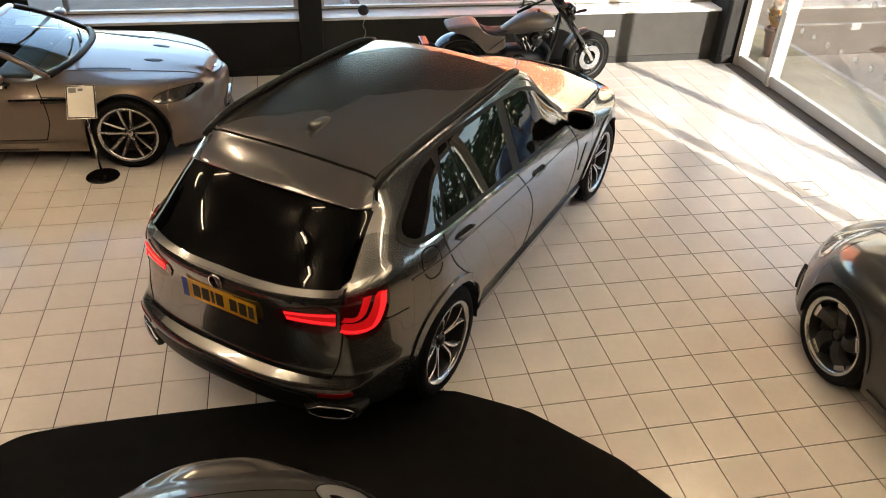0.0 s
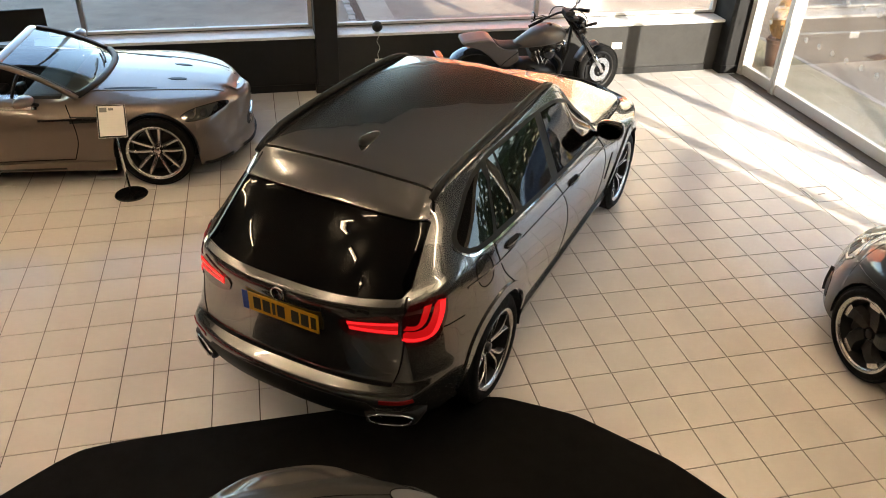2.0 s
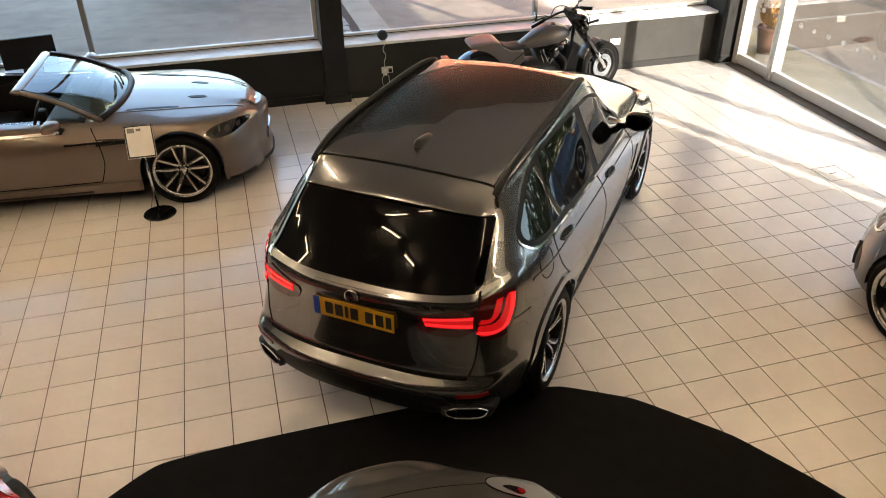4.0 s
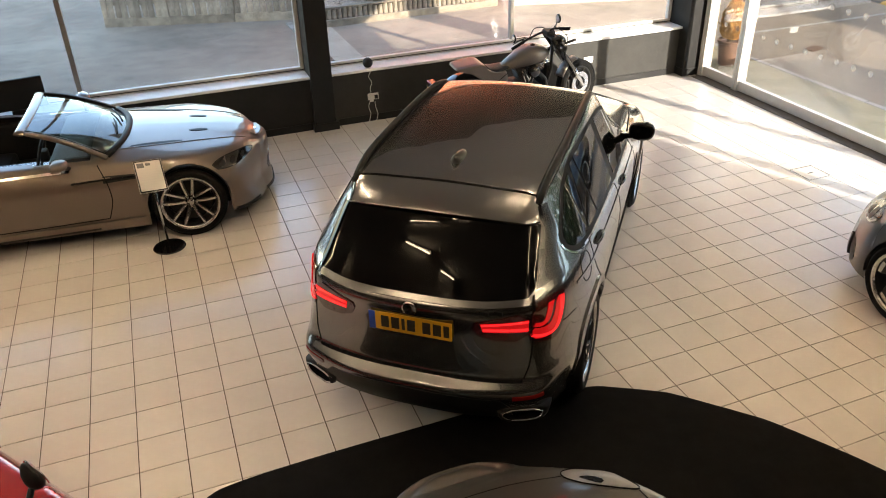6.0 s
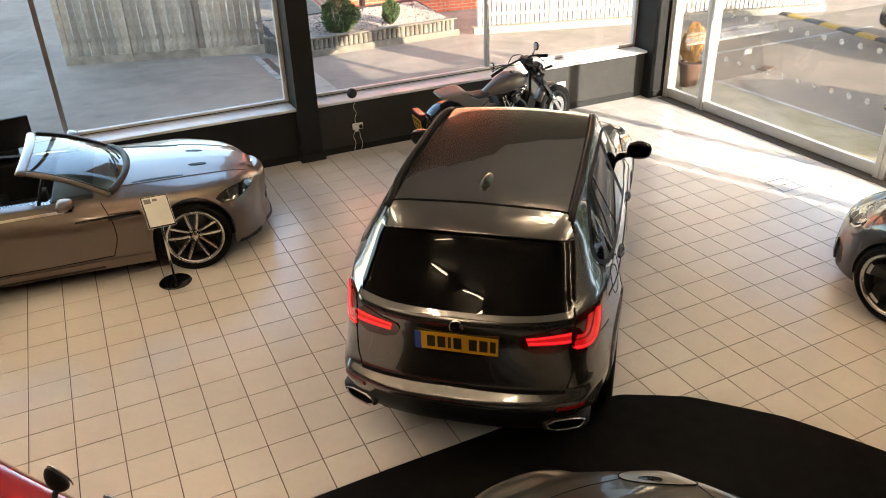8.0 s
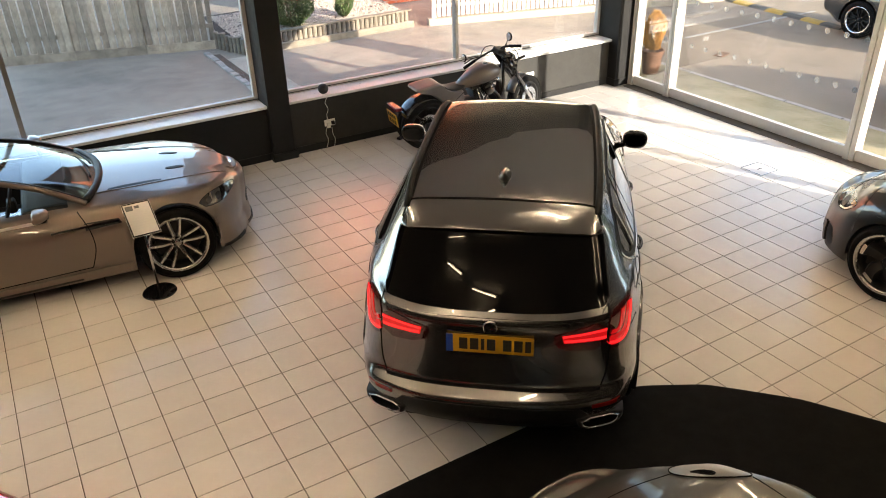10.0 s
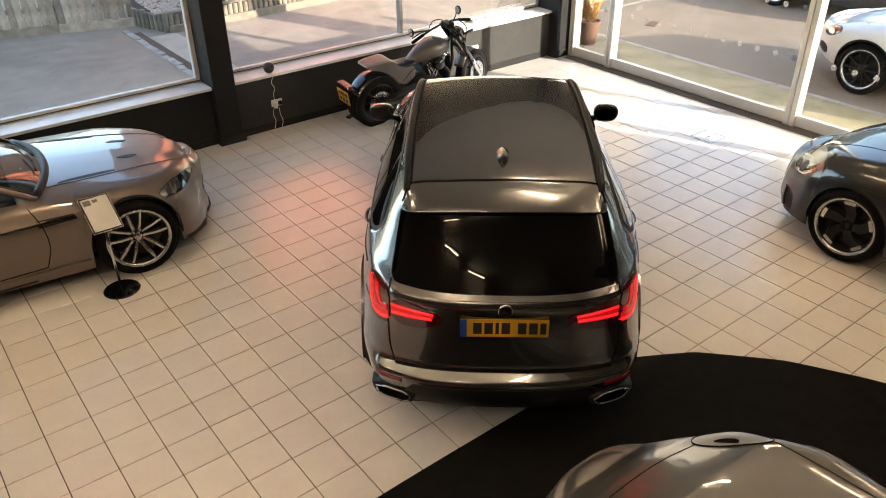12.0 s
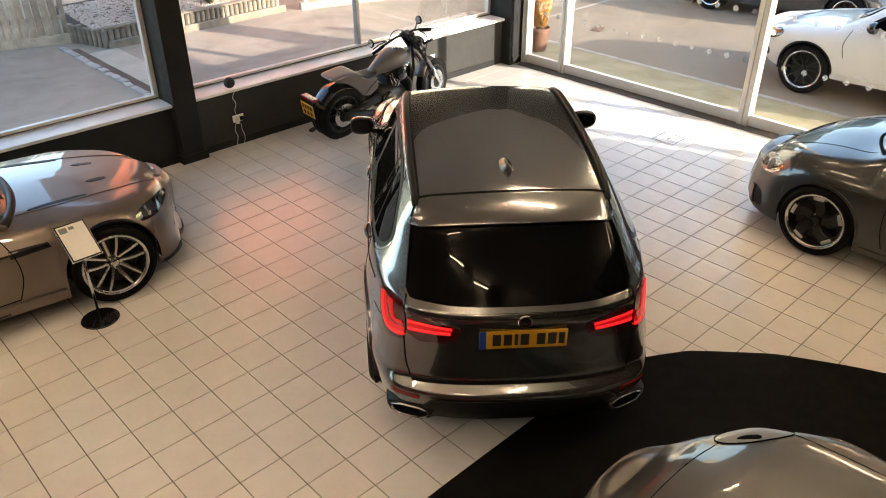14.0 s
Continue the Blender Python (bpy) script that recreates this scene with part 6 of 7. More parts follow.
def motorcycle():
    M_BIKE = mat("satin_bronze_grey_paint", (0.115, 0.102, 0.094), 0.42, 0.5, coat=0.3, flake=0.05, coat_rough=0.25)
    M_ENGINE = mat("black_engine_casting", (0.02, 0.02, 0.02), 0.4, 0.4, vary=0.3, scale=30, rough_vary=0.1)
    b = thing("motorcycle", "dark grey and black muscle motorcycle beside the window", "motorcycle", pose(2.03, 8.77, 0, 7, 0, 2.5))
    wheel(b, pose(0, 0, 0.335, 0, 0, 180), 0.335, 0.24, 0.235, "cast")
    steer = Matrix.Translation((1.655, 0, 0.335)) @ Matrix.Rotation(radians(15), 4, Vector((-0.55, 0, 0.83))) @ Matrix.Translation((-1.655, 0, -0.335))
    wheel(b, steer @ pose(1.655, 0, 0.318, 0, 0, 180), 0.318, 0.120, 0.232, "cast")
    for x, r in ((0.0, 0.15), (1.655, 0.15)):
        bm = bmesh.new()
        yy = -0.135 if x < 1 else -0.078
        spun(bm, [(0.085, yy), (r, yy), (r, yy - 0.006), (0.085, yy - 0.006), (0.085, yy)], 40, "y", (steer if x > 1 else Matrix.Identity(4)) @ Matrix.Translation((x, 0, 0.335)))
        part("brake_disc", bm, M_STEEL, b, "bright steel brake disc")
    for sg in (1, -1):
        bm = bmesh.new()
        tube(bm, [(0.0, sg * 0.165, 0.335), (0.28, sg * 0.165, 0.38), (0.55, sg * 0.13, 0.42)], [0.035, 0.045, 0.05], 10)
        part("swing_arm", bm, M_BLACKPLASTIC, b, smooth=True)
        bm = bmesh.new()
        tube(bm, [(1.695, sg * 0.105, 0.335), (1.51, sg * 0.105, 0.60)], 0.030, 12)
        part("fork_slider", bm, M_CHROME, b, "chrome fork slider", smooth=True)
        bm = bmesh.new()
        tube(bm, [(1.525, sg * 0.105, 0.58), (1.14, sg * 0.105, 1.05)], 0.033, 12)
        part("fork_leg", bm, M_BLACKGLOSS, b, smooth=True)
        bm = bmesh.new()
        tube(bm, [(1.22, 0.0, 0.90), (1.16, sg * 0.13, 0.66), (1.08, sg * 0.14, 0.30), (0.62, sg * 0.14, 0.24)], 0.02, 8)
        part("frame_tube", bm, M_BLACKPLASTIC, b, smooth=True)
    # steering turned to the left: the far grip swings back and down
    for pts, grip, lever, stalk, mc in (
            ([(1.25, 0.03, 1.07), (1.17, 0.10, 1.03), (1.04, 0.18, 0.93), (0.92, 0.235, 0.84)], [(1.01, 0.195, 0.905), (0.875, 0.255, 0.80)], [(1.06, 0.20, 0.95), (0.99, 0.25, 0.91), (0.90, 0.28, 0.85)], [(1.06, 0.18, 0.95), (1.05, 0.27, 0.93), (0.99, 0.37, 0.88)], (0.975, 0.40, 0.875)),
            ([(1.25, 0.0, 1.07), (1.27, -0.03, 1.12), (1.31, -0.12, 1.155), (1.355, -0.24, 1.185)], [(1.315, -0.13, 1.157), (1.365, -0.27, 1.195)], [(1.32, -0.09, 1.16), (1.36, -0.15, 1.17), (1.39, -0.25, 1.20)], [(1.29, -0.07, 1.15), (1.285, -0.09, 1.22), (1.275, -0.12, 1.26)], (1.275, -0.135, 1.29))):
        back = Vector((-0.095, 0, 0.01))
        pts, grip, lever, stalk = [[Vector(p) + back for p in run] for run in (pts, grip, lever, stalk)]
        mc = Vector(mc) + back
        bm = bmesh.new()
        tube(bm, Shell.spline(pts, 5), 0.014, 8)
        bar = part("handlebar", bm, M_BLACKPLASTIC, b, smooth=True)
        bm = bmesh.new()
        tube(bm, grip, 0.020, 10)
        part("grip", bm, M_RUBBER, bar, smooth=True)
        bm = bmesh.new()
        tube(bm, lever, 0.007, 6)
        part("lever", bm, M_BLACKPLASTIC, bar, smooth=True)
        bm = bmesh.new()
        tube(bm, stalk, 0.006, 6)
        part("mirror_stalk", bm, M_BLACKPLASTIC, bar, smooth=True)
        bm = bmesh.new()
        bmesh.ops.create_uvsphere(bm, u_segments=18, v_segments=10, radius=1.0)
        for v in bm.verts:
            v.co = Vector((max(-0.5, v.co.x) * 0.022, v.co.y * 0.055, v.co.z * 0.055)) + Vector(mc)
        mir = part("mirror", bm, M_BLACKGLOSS, bar, smooth=True)
        bm = bmesh.new()
        spun(bm, [(0.001, 0.0), (0.040, 0.0), (0.041, 0.003)], 20, "x", Matrix.Translation(Vector(mc) + Vector((-0.0125, 0, 0))))
        part("mirror_glass", bm, M_CHROME, mir)
    bm = bmesh.new()
    tube(bm, [(1.36, -0.06, 0.92), (1.43, -0.08, 0.95), (1.50, -0.10, 0.975)], [0.012, 0.018, 0.018], 8)
    part("indicator", bm, M_BLACKPLASTIC, b, "black front indicator", smooth=True)
    bm = bmesh.new()
    hull(bm, [egg(0.50, 0.045, 0.69, 0.755), egg(0.60, 0.09, 0.68, 0.815), egg(0.73, 0.135, 0.69, 0.895), egg(0.86, 0.160, 0.705, 0.945), egg(0.98, 0.160, 0.725, 0.945), egg(1.075, 0.13, 0.75, 0.915), egg(1.14, 0.075, 0.775, 0.87)])
    tank = part("fuel_tank", bm, M_BIKE, b, "satin dark grey fuel tank", smooth=True)
    bm = bmesh.new()
    spun(bm, [(0.001, 0.012), (0.028, 0.010), (0.034, 0.0)], 20, "z", Matrix.Translation((0.93, 0, 0.942)))
    part("filler_cap", bm, M_BLACKGLOSS, tank)
    bm = bmesh.new()
    side = rounded([(-0.175, 0.800), (-0.165, 0.830), (0.0, 0.850), (0.14, 0.857), (0.205, 0.83), (0.255, 0.765), (0.36, 0.715), (0.53, 0.705), (0.56, 0.56), (0.42, 0.475), (0.30, 0.505), (0.17, 0.635), (0.02, 0.745)], 1, 0.15)
    cx, cz = 0.28, 0.69
    hull(bm, [[(cx + (x - cx) * g, y, cz + (z - cz) * g) for x, z in side] for y, g in ((-0.140, 0.88), (-0.130, 0.96), (-0.09, 1.0), (0.09, 1.0), (0.130, 0.96), (0.140, 0.88))])
    part("tail_cowl", bm, M_BIKE, b, "satin grey tail cowl and side panel")
    bm = bmesh.new()
    hull(bm, [egg(0.235, 0.09, 0.745, 0.800), egg(0.30, 0.115, 0.70, 0.757), egg(0.40, 0.12, 0.685, 0.737), egg(0.52, 0.105, 0.69, 0.747), egg(0.60, 0.07, 0.70, 0.765)])
    part("seat", bm, M_LEATHER, b, "black rider's seat", smooth=True)
    for sg in (1, -1):
        bm = bmesh.new()
        tube(bm, [(0.52, sg * 0.139, 0.68), (0.42, sg * 0.142, 0.61), (0.32, sg * 0.139, 0.52)], 0.004, 6)
        part("panel_seam", bm, M_SEAM, b)
    # rear mudguard and plate
    bm = bmesh.new()
    secs = []
    for i in range(15):
        a = radians(62 + 92 * i / 14)
        for_r = 0.362
        row = []
        for q in range(7):
            u = -1 + q / 3
            rr = for_r - 0.02 * u * u
            row.append((rr * math.cos(a), 0.125 * u, 0.335 + rr * math.sin(a)))
        row += [(p[0] * 0.975, p[1], 0.335 + (p[2] - 0.335) * 0.975) for p in row[::-1]]
        secs.append(row)
    hull(bm, secs)
    part("rear_mudguard", bm, M_BLACKGLOSS, b, "black rear mudguard", smooth=True)
    bm = bmesh.new()
    secs = []
    for i in range(13):
        a = radians(98 + 58 * i / 12)
        row = []
        for q in range(7):
            u = -1 + q / 3
            rr = 0.362 - 0.02 * u * u
            row.append((1.655 + rr * math.cos(a), 0.075 * u, 0.335 + rr * math.sin(a)))
        row += [(1.655 + (p[0] - 1.655) * 0.975, p[1], 0.335 + (p[2] - 0.335) * 0.975) for p in row[::-1]]
        secs.append(row)
    hull(bm, secs)
    bmesh.ops.transform(bm, matrix=steer, verts=bm.verts[:])
    part("front_mudguard", bm, M_BIKE, b, smooth=True)
    bm = bmesh.new()
    tube(bm, [(0.05, 0, 0.335), (-0.22, 0.06, 0.52), (-0.40, 0.02, 0.600)], 0.02, 8)
    part("plate_bracket", bm, M_BLACKPLASTIC, b, smooth=True)
    pl = part("number_plate", boxed(-0.115, 0.115, -0.004, 0.004, -0.09, 0.09, 0.002, 2, pose(-0.42, 0.045, 0.455, 14, 0, -90)), M_YELLOW, b, "yellow number plate with dark bars")
    for zz, xs in ((-0.04, (-0.06, 0.0, 0.06)), (0.042, (-0.075, -0.025, 0.025, 0.075))):
        for xx in xs:
            part("plate_bar", boxed(xx - 0.017, xx + 0.017, -0.0065, -0.0045, zz - 0.027, zz + 0.027, 0.0, 2, pose(-0.42, 0.045, 0.455, 14, 0, -90)), M_INK, pl)
    part("tail_lamp", boxed(-0.46, -0.37, -0.10, 0.13, 0.595, 0.635, 0.015, 3), M_REFLECT, b, "red tail lamp")
    # engine: crankcase, two finned cylinders, air cleaner, pipes
    bm = bmesh.new()
    hull(bm, [egg(0.55, 0.12, 0.27, 0.50), egg(0.65, 0.17, 0.22, 0.53), egg(0.85, 0.18, 0.20, 0.52), egg(1.02, 0.15, 0.22, 0.46), egg(1.08, 0.10, 0.26, 0.40)])
    eng = part("crankcase", bm, M_ENGINE, b, "black engine casing", smooth=True)
    bm = bmesh.new()
    spun(bm, [(0.001, -0.205), (0.10, -0.203), (0.115, -0.19), (0.12, -0.16)], 28, "y", Matrix.Translation((0.70, 0, 0.36)))
    part("clutch_cover", bm, M_BLACKGLOSS, eng, smooth=True)
    for lean in (22, -24):
        m = pose(0.86, 0, 0.46, 0, lean if lean < 0 else lean, 0)
        bm = bmesh.new()
        for k in range(8):
            box(bm, -0.085, 0.085, -0.095, 0.095, 0.02 + 0.026 * k, 0.032 + 0.026 * k, 0.006, 1, m)
        box(bm, -0.065, 0.065, -0.075, 0.075, 0.0, 0.23, 0.01, 1, m)
        part("cylinder", bm, M_ENGINE, b, "black finned cylinder")
        bm = bmesh.new()
        box(bm, -0.075, 0.075, -0.085, 0.085, 0.23, 0.30, 0.02, 2, m)
        part("cylinder_head", bm, M_ENGINE, b)
        for k in (-0.03, 0.03):
            bm = bmesh.new()
            tube(bm, [m @ Vector((k, -0.115, -0.02)), m @ Vector((k * 0.6, -0.115, 0.24))], 0.011, 8)
            part("pushrod_tube", bm, M_CHROME, b, "chrome pushrod tube", smooth=True)
    bm = bmesh.new()
    spun(bm, [(0.001, -0.21), (0.055, -0.208), (0.075, -0.19), (0.078, -0.12)], 28, "y", Matrix.Translation((0.90, 0, 0.66)))
    part("air_cleaner", bm, M_BLACKGLOSS, b, smooth=True)
    bm = bmesh.new()
    hull(bm, [egg(1.03, 0.05, 0.62, 0.72), egg(1.12, 0.065, 0.58, 0.74), egg(1.18, 0.05, 0.60, 0.72)])
    part("horn_cover", bm, M_CHROME, b, smooth=True)
    bm = bmesh.new()
    sp = Shell.spline([(0.97, -0.10, 0.62), (1.08, -0.16, 0.50), (1.00, -0.19, 0.30), (0.70, -0.20, 0.24), (0.40, -0.21, 0.27)], 6)
    tube(bm, sp, 0.026, 10)
    part("exhaust_pipe", bm, M_ENGINE, b, smooth=True)
    bm = bmesh.new()
    tube(bm, [(0.48, -0.215, 0.26), (0.40, -0.22, 0.275), (-0.02, -0.235, 0.36), (-0.10, -0.235, 0.375)], [0.03, 0.055, 0.058, 0.045], 14)
    part("silencer", bm, M_BLACKPLASTIC, b, "black silencer", smooth=True)
    part("radiator", boxed(1.10, 1.14, -0.12, 0.12, 0.34, 0.70, 0.01, 2, Matrix.Identity(4)), M_BLACKPLASTIC, b)
    bm = bmesh.new()
    box(bm, 1.12, 1.24, -0.14, 0.14, 1.025, 1.06, 0.012)
    box(bm, 1.27, 1.37, -0.14, 0.14, 0.86, 0.90, 0.012)
    part("fork_clamp", bm, M_BLACKPLASTIC, b)
    bm = bmesh.new()
    hull(bm, [egg(1.25, 0.07, 0.90, 1.02), egg(1.32, 0.085, 0.87, 1.03), egg(1.37, 0.08, 0.89, 1.01)])
    part("headlamp", bm, M_BLACKGLOSS, b, smooth=True)
    part("instrument", boxed(1.10, 1.22, -0.05, 0.09, 1.045, 1.105, 0.015, 2), M_BLACKPLASTIC, b)
    for pts in ([(1.22, -0.10, 1.16), (1.33, -0.16, 1.05), (1.34, -0.15, 0.80), (1.50, -0.14, 0.45)], [(0.98, 0.18, 0.96), (1.04, 0.16, 1.09), (1.18, 0.08, 1.07), (1.22, -0.08, 0.80)], [(1.20, -0.06, 1.15), (1.16, -0.10, 1.19), (1.15, -0.06, 1.0)]):
        bm = bmesh.new()
        tube(bm, Shell.spline(pts, 6), 0.006, 6)
        part("control_cable", bm, M_BLACKPLASTIC, b, smooth=True)
    bm = bmesh.new()
    tube(bm, [(0.70, 0.12, 0.26), (0.62, 0.26, 0.012)], [0.014, 0.012], 8)
    part("side_stand", bm, M_BLACKPLASTIC, b, smooth=True)
    bm = bmesh.new()
    tube(bm, [(0.95, -0.17, 0.26), (0.97, -0.30, 0.28)], 0.014, 8)
    part("foot_peg", bm, M_BLACKPLASTIC, b, smooth=True)
    return b


motorcycle()

# ---- ceiling lights, sign stand and small things ----
M_TUBE = mat("lit_tube", (0.9, 0.9, 0.9), emit=(1.0, 0.75, 0.47), emit_power=28)


def ceiling_light(x, y, half=0.50):
    t = thing("ceiling_light", "white single-tube ceiling batten, lit", "ceiling light", pose(x, y, CEIL_Z - 0.002), "ceiling battens")
    part("housing", boxed(-half - 0.04, half + 0.04, -0.04, 0.04, -0.05, 0.0, 0.008), M_WHITEPLASTIC, t)
    for s in (0.0,):
        bm = bmesh.new()
        tube(bm, [(-half, s, -0.075), (half, s, -0.075)], 0.014, 10)
        part("tube", bm, M_TUBE, t, "glowing fluorescent tube", smooth=True)
    for e in (-half - 0.02, half + 0.02):
        part("end_cap", boxed(e - 0.02, e + 0.02, -0.03, 0.03, -0.10, -0.04, 0.006), M_WHITEPLASTIC, t)
    return t


first = ceiling_light(-1.6, 3.1)
first.matrix_world = pose(-4.4, 3.2, CEIL_Z - 0.002, 0, 0, 90)
short = ceiling_light(-1.5, 2.9, 0.22)
short.matrix_world = pose(-1.5, 2.9, CEIL_Z - 0.002, 0, 0, 110)
for x, y in ((-1.62, 3.75), (-1.25, 1.85)):
    copy_thing(short, pose(x, y, CEIL_Z - 0.002, 0, 0, 110))
for x, y in ((1.4, 4.6), (-4.3, 5.2), (-3.3, 1.6), (2.2, 1.6), (-7.0, 4.0), (-1.7, 6.9), (-5.0, 7.4), (3.6, 3.0), (4.3, 5.2), (4.4, 1.0), (-3.2, -3.6), (0.6, -3.6)):
    copy_thing(first, pose(x, y, CEIL_Z - 0.002, 0, 0, 90))

stand = thing("sign_stand", "chrome floor stand with a framed price sheet", "sign stand", pose(-1.745, 6.96, 0.0))
bm = bmesh.new()
spun(bm, [(0.001, 0.0), (0.150, 0.0), (0.152, 0.006), (0.145, 0.013), (0.02, 0.018), (0.001, 0.018)], 48, "z")
part("base", bm, M_BLACKGLOSS, stand, "polished black round base", smooth=False)
bm = bmesh.new()
tube(bm, [(0, 0, 0.01), (-0.018, -0.052, 0.735)], 0.011, 12)
part("pole", bm, M_CHROME, stand, smooth=True)
fr = Matrix.Translation((-0.020, -0.062, 0.775)) @ Matrix(((0.990, -0.048, 0.135, 0), (0.127, 0.734, -0.667, 0), (-0.067, 0.678, 0.732, 0), (0, 0, 0, 1)))
frame_ob = part("frame", boxed(-0.122, 0.122, -0.160, 0.160, -0.008, 0.006, 0.004, 2, fr), M_STEEL, stand, "dark metal picture frame")
part("frame_edge", boxed(-0.116, 0.116, -0.154, 0.154, 0.0062, 0.0085, 0.0, 2, fr), M_BLACKGLOSS, frame_ob)
sheet = part("sheet", boxed(-0.107, 0.107, -0.145, 0.145, 0.0087, 0.0100, 0.0, 2, fr), M_PAPER, frame_ob, "printed price sheet with plain bars")
M_PRINT = mat("grey_print", (0.12, 0.12, 0.12), 0.6)
part("picture_bar", boxed(-0.095, -0.035, 0.085, 0.130, 0.0102, 0.0106, 0.0, 2, fr), M_PRINT, sheet)
part("text_bar", boxed(-0.02, 0.02, 0.10, 0.125, 0.0102, 0.0106, 0.0, 2, fr), M_PRINT, sheet)
M_FAINT = mat("faint_print", (0.55, 0.54, 0.52), 0.6)
for i in range(7):
    part("text_bar", boxed(-0.085, 0.07 + 0.012 * (i % 3), 0.055 - 0.024 * i, 0.060 - 0.024 * i, 0.0102, 0.0105, 0.0, 2, fr), M_FAINT, sheet)

ball = thing("ball_speaker", "small black ball speaker on the window sill", "speaker", pose(1.0, 9.43, 0.706))
bm = bmesh.new()
bmesh.ops.create_uvsphere(bm, u_segments=28, v_segments=18, radius=0.065)
for v in bm.verts:
    v.co.z = max(v.co.z + 0.062, 0.0)
part("shell", bm, mat("black_mesh_cloth", (0.018, 0.018, 0.019), 0.7, vary=0.3, scale=60, bump=0.3, bump_scale=400), ball, smooth=True)

cable = thing("cable", "thin white cable hanging from the sill to the floor", "cable", pose(0, 0, 0))
for pts in ([(1.0, 9.375, 0.72), (1.005, 9.345, 0.68), (0.985, 9.375, 0.60), (1.02, 9.38, 0.52), (0.995, 9.38, 0.44), (1.0, 9.37, 0.36), (0.985, 9.37, 0.30), (0.955, 9.37, 0.20), (0.975, 9.36, 0.12), (0.945, 9.35, 0.02)],
            [(1.04, 9.36, 0.27), (1.05, 9.37, 0.18), (1.07, 9.36, 0.10), (1.04, 9.34, 0.02)]):
    bm = bmesh.new()
    sp = Shell.spline(pts, 6)
    tube(bm, sp, 0.0035, 6)
    part("wire", bm, M_WHITEPLASTIC, cable, smooth=True)
socket = thing("wall_socket", "white double wall socket with a plug", "socket", pose(1.03, 9.398, 0.33))
part("plate", boxed(-0.073, 0.073, -0.012, 0.0, -0.043, 0.043, 0.004), M_WHITEPLASTIC, socket)
part("plug", boxed(-0.05, -0.005, -0.045, -0.012, -0.06, 0.01, 0.006), M_WHITEPLASTIC, socket)
part("plug", boxed(0.015, 0.055, -0.05, -0.012, -0.025, 0.02, 0.006), M_BLACKPLASTIC, socket, "black plug")
s2 = thing("wall_socket", "white wall socket on the sunlit low wall", "socket", pose(4.22, 9.398, 0.40))
part("plate", boxed(-0.073, 0.073, -0.012, 0.0, -0.043, 0.043, 0.004), M_WHITEPLASTIC, s2)
part("switch", boxed(-0.02, 0.02, -0.018, -0.012, -0.012, 0.012, 0.002), M_WHITEPLASTIC, s2)

hatch = thing("floor_socket", "square metal floor outlet cover set in the tiles", "floor outlet", pose(4.94, 5.82, 0.0))
bm = bmesh.new()
for a in (((-0.15, 0.15, -0.15, -0.14)), ((-0.15, 0.15, 0.14, 0.15)), ((-0.15, -0.14, -0.14, 0.14)), ((0.14, 0.15, -0.14, 0.14))):
    box(bm, *a, -0.004, 0.005)
part("rim", bm, M_STEEL, hatch)
part("lid", boxed(-0.136, 0.136, -0.136, 0.136, -0.004, 0.003), M_TILE, hatch)
part("finger_slot", boxed(-0.04, 0.04, -0.008, 0.008, 0.003, 0.0042), M_BLACKPLASTIC, hatch)
lump = thing("charger_block", "small black charger lying on the floor", "charger", pose(1.90, 9.12, 0.0, 0, 0, 25))
part("case", boxed(-0.05, 0.05, -0.03, 0.03, 0.0, 0.03, 0.008), M_BLACKPLASTIC, lump)
screen_ob = thing("monitor", "black flat monitor standing on the window sill", "monitor", pose(-3.02, 9.42, 0.706, 0, 0, 8))
part("panel", boxed(-0.28, 0.28, -0.02, 0.02, 0.06, 0.40, 0.008), M_BLACKPLASTIC, screen_ob)
part("foot", boxed(-0.10, 0.10, -0.05, 0.06, 0.0, 0.06, 0.01), M_BLACKPLASTIC, screen_ob)

# ---- outside ----
M_ASPHALT = mat("worn_asphalt", (0.315, 0.255, 0.192), 0.9, vary=0.42, scale=0.45, bump=0.25, bump_scale=90, spots=0.35)
M_CONCRETE = mat("pale_concrete", (0.38, 0.335, 0.26), 0.85, vary=0.25, scale=2.0, bump=0.15, bump_scale=60, spots=0.3)
M_KERB = mat("kerb_stone", (0.36, 0.33, 0.29), 0.85, vary=0.3, scale=6, bump=0.2, bump_scale=70, per_object=0.12)
M_FENCE = mat("weathered_fence_wood", (0.42, 0.345, 0.255), 0.85, vary=0.5, scale=5, bump=0.35, bump_scale=40, per_object=0.36)
M_SLEEPER = mat("grey_log_edging", (0.22, 0.185, 0.14), 0.9, vary=0.4, scale=8, bump=0.25, bump_scale=60, per_object=0.2)
M_PICKET = mat("white_picket_paint", (0.60, 0.57, 0.51), 0.6, vary=0.12, scale=5, per_object=0.06)
M_PEBBLE = mat("pale_pebbles", (0.44, 0.37, 0.30), 0.8, vary=0.3, scale=20, per_island=0.3)
M_LEAF = mat("shrub_leaves", (0.075, 0.115, 0.035), 0.6, vary=0.3, scale=30, per_island=0.35)
M_DRYLEAF = mat("dry_golden_twigs", (0.62, 0.36, 0.11), 0.7, vary=0.3, scale=30, per_island=0.3)
M_TWIG = mat("shrub_stems", (0.12, 0.08, 0.05), 0.8, vary=0.2)
M_POT = mat("brown_pot", (0.16, 0.085, 0.055), 0.5, vary=0.25, scale=9)
M_SOIL = mat("soil", (0.05, 0.035, 0.025), 0.95, vary=0.4, scale=30)
M_HUMPBLACK = mat("black_rubber_ramp", (0.075, 0.07, 0.06), 0.8, vary=0.3, scale=20)
M_HUMPYELLOW = mat("yellow_rubber_ramp", (0.40, 0.25, 0.04), 0.7, vary=0.3, scale=14)
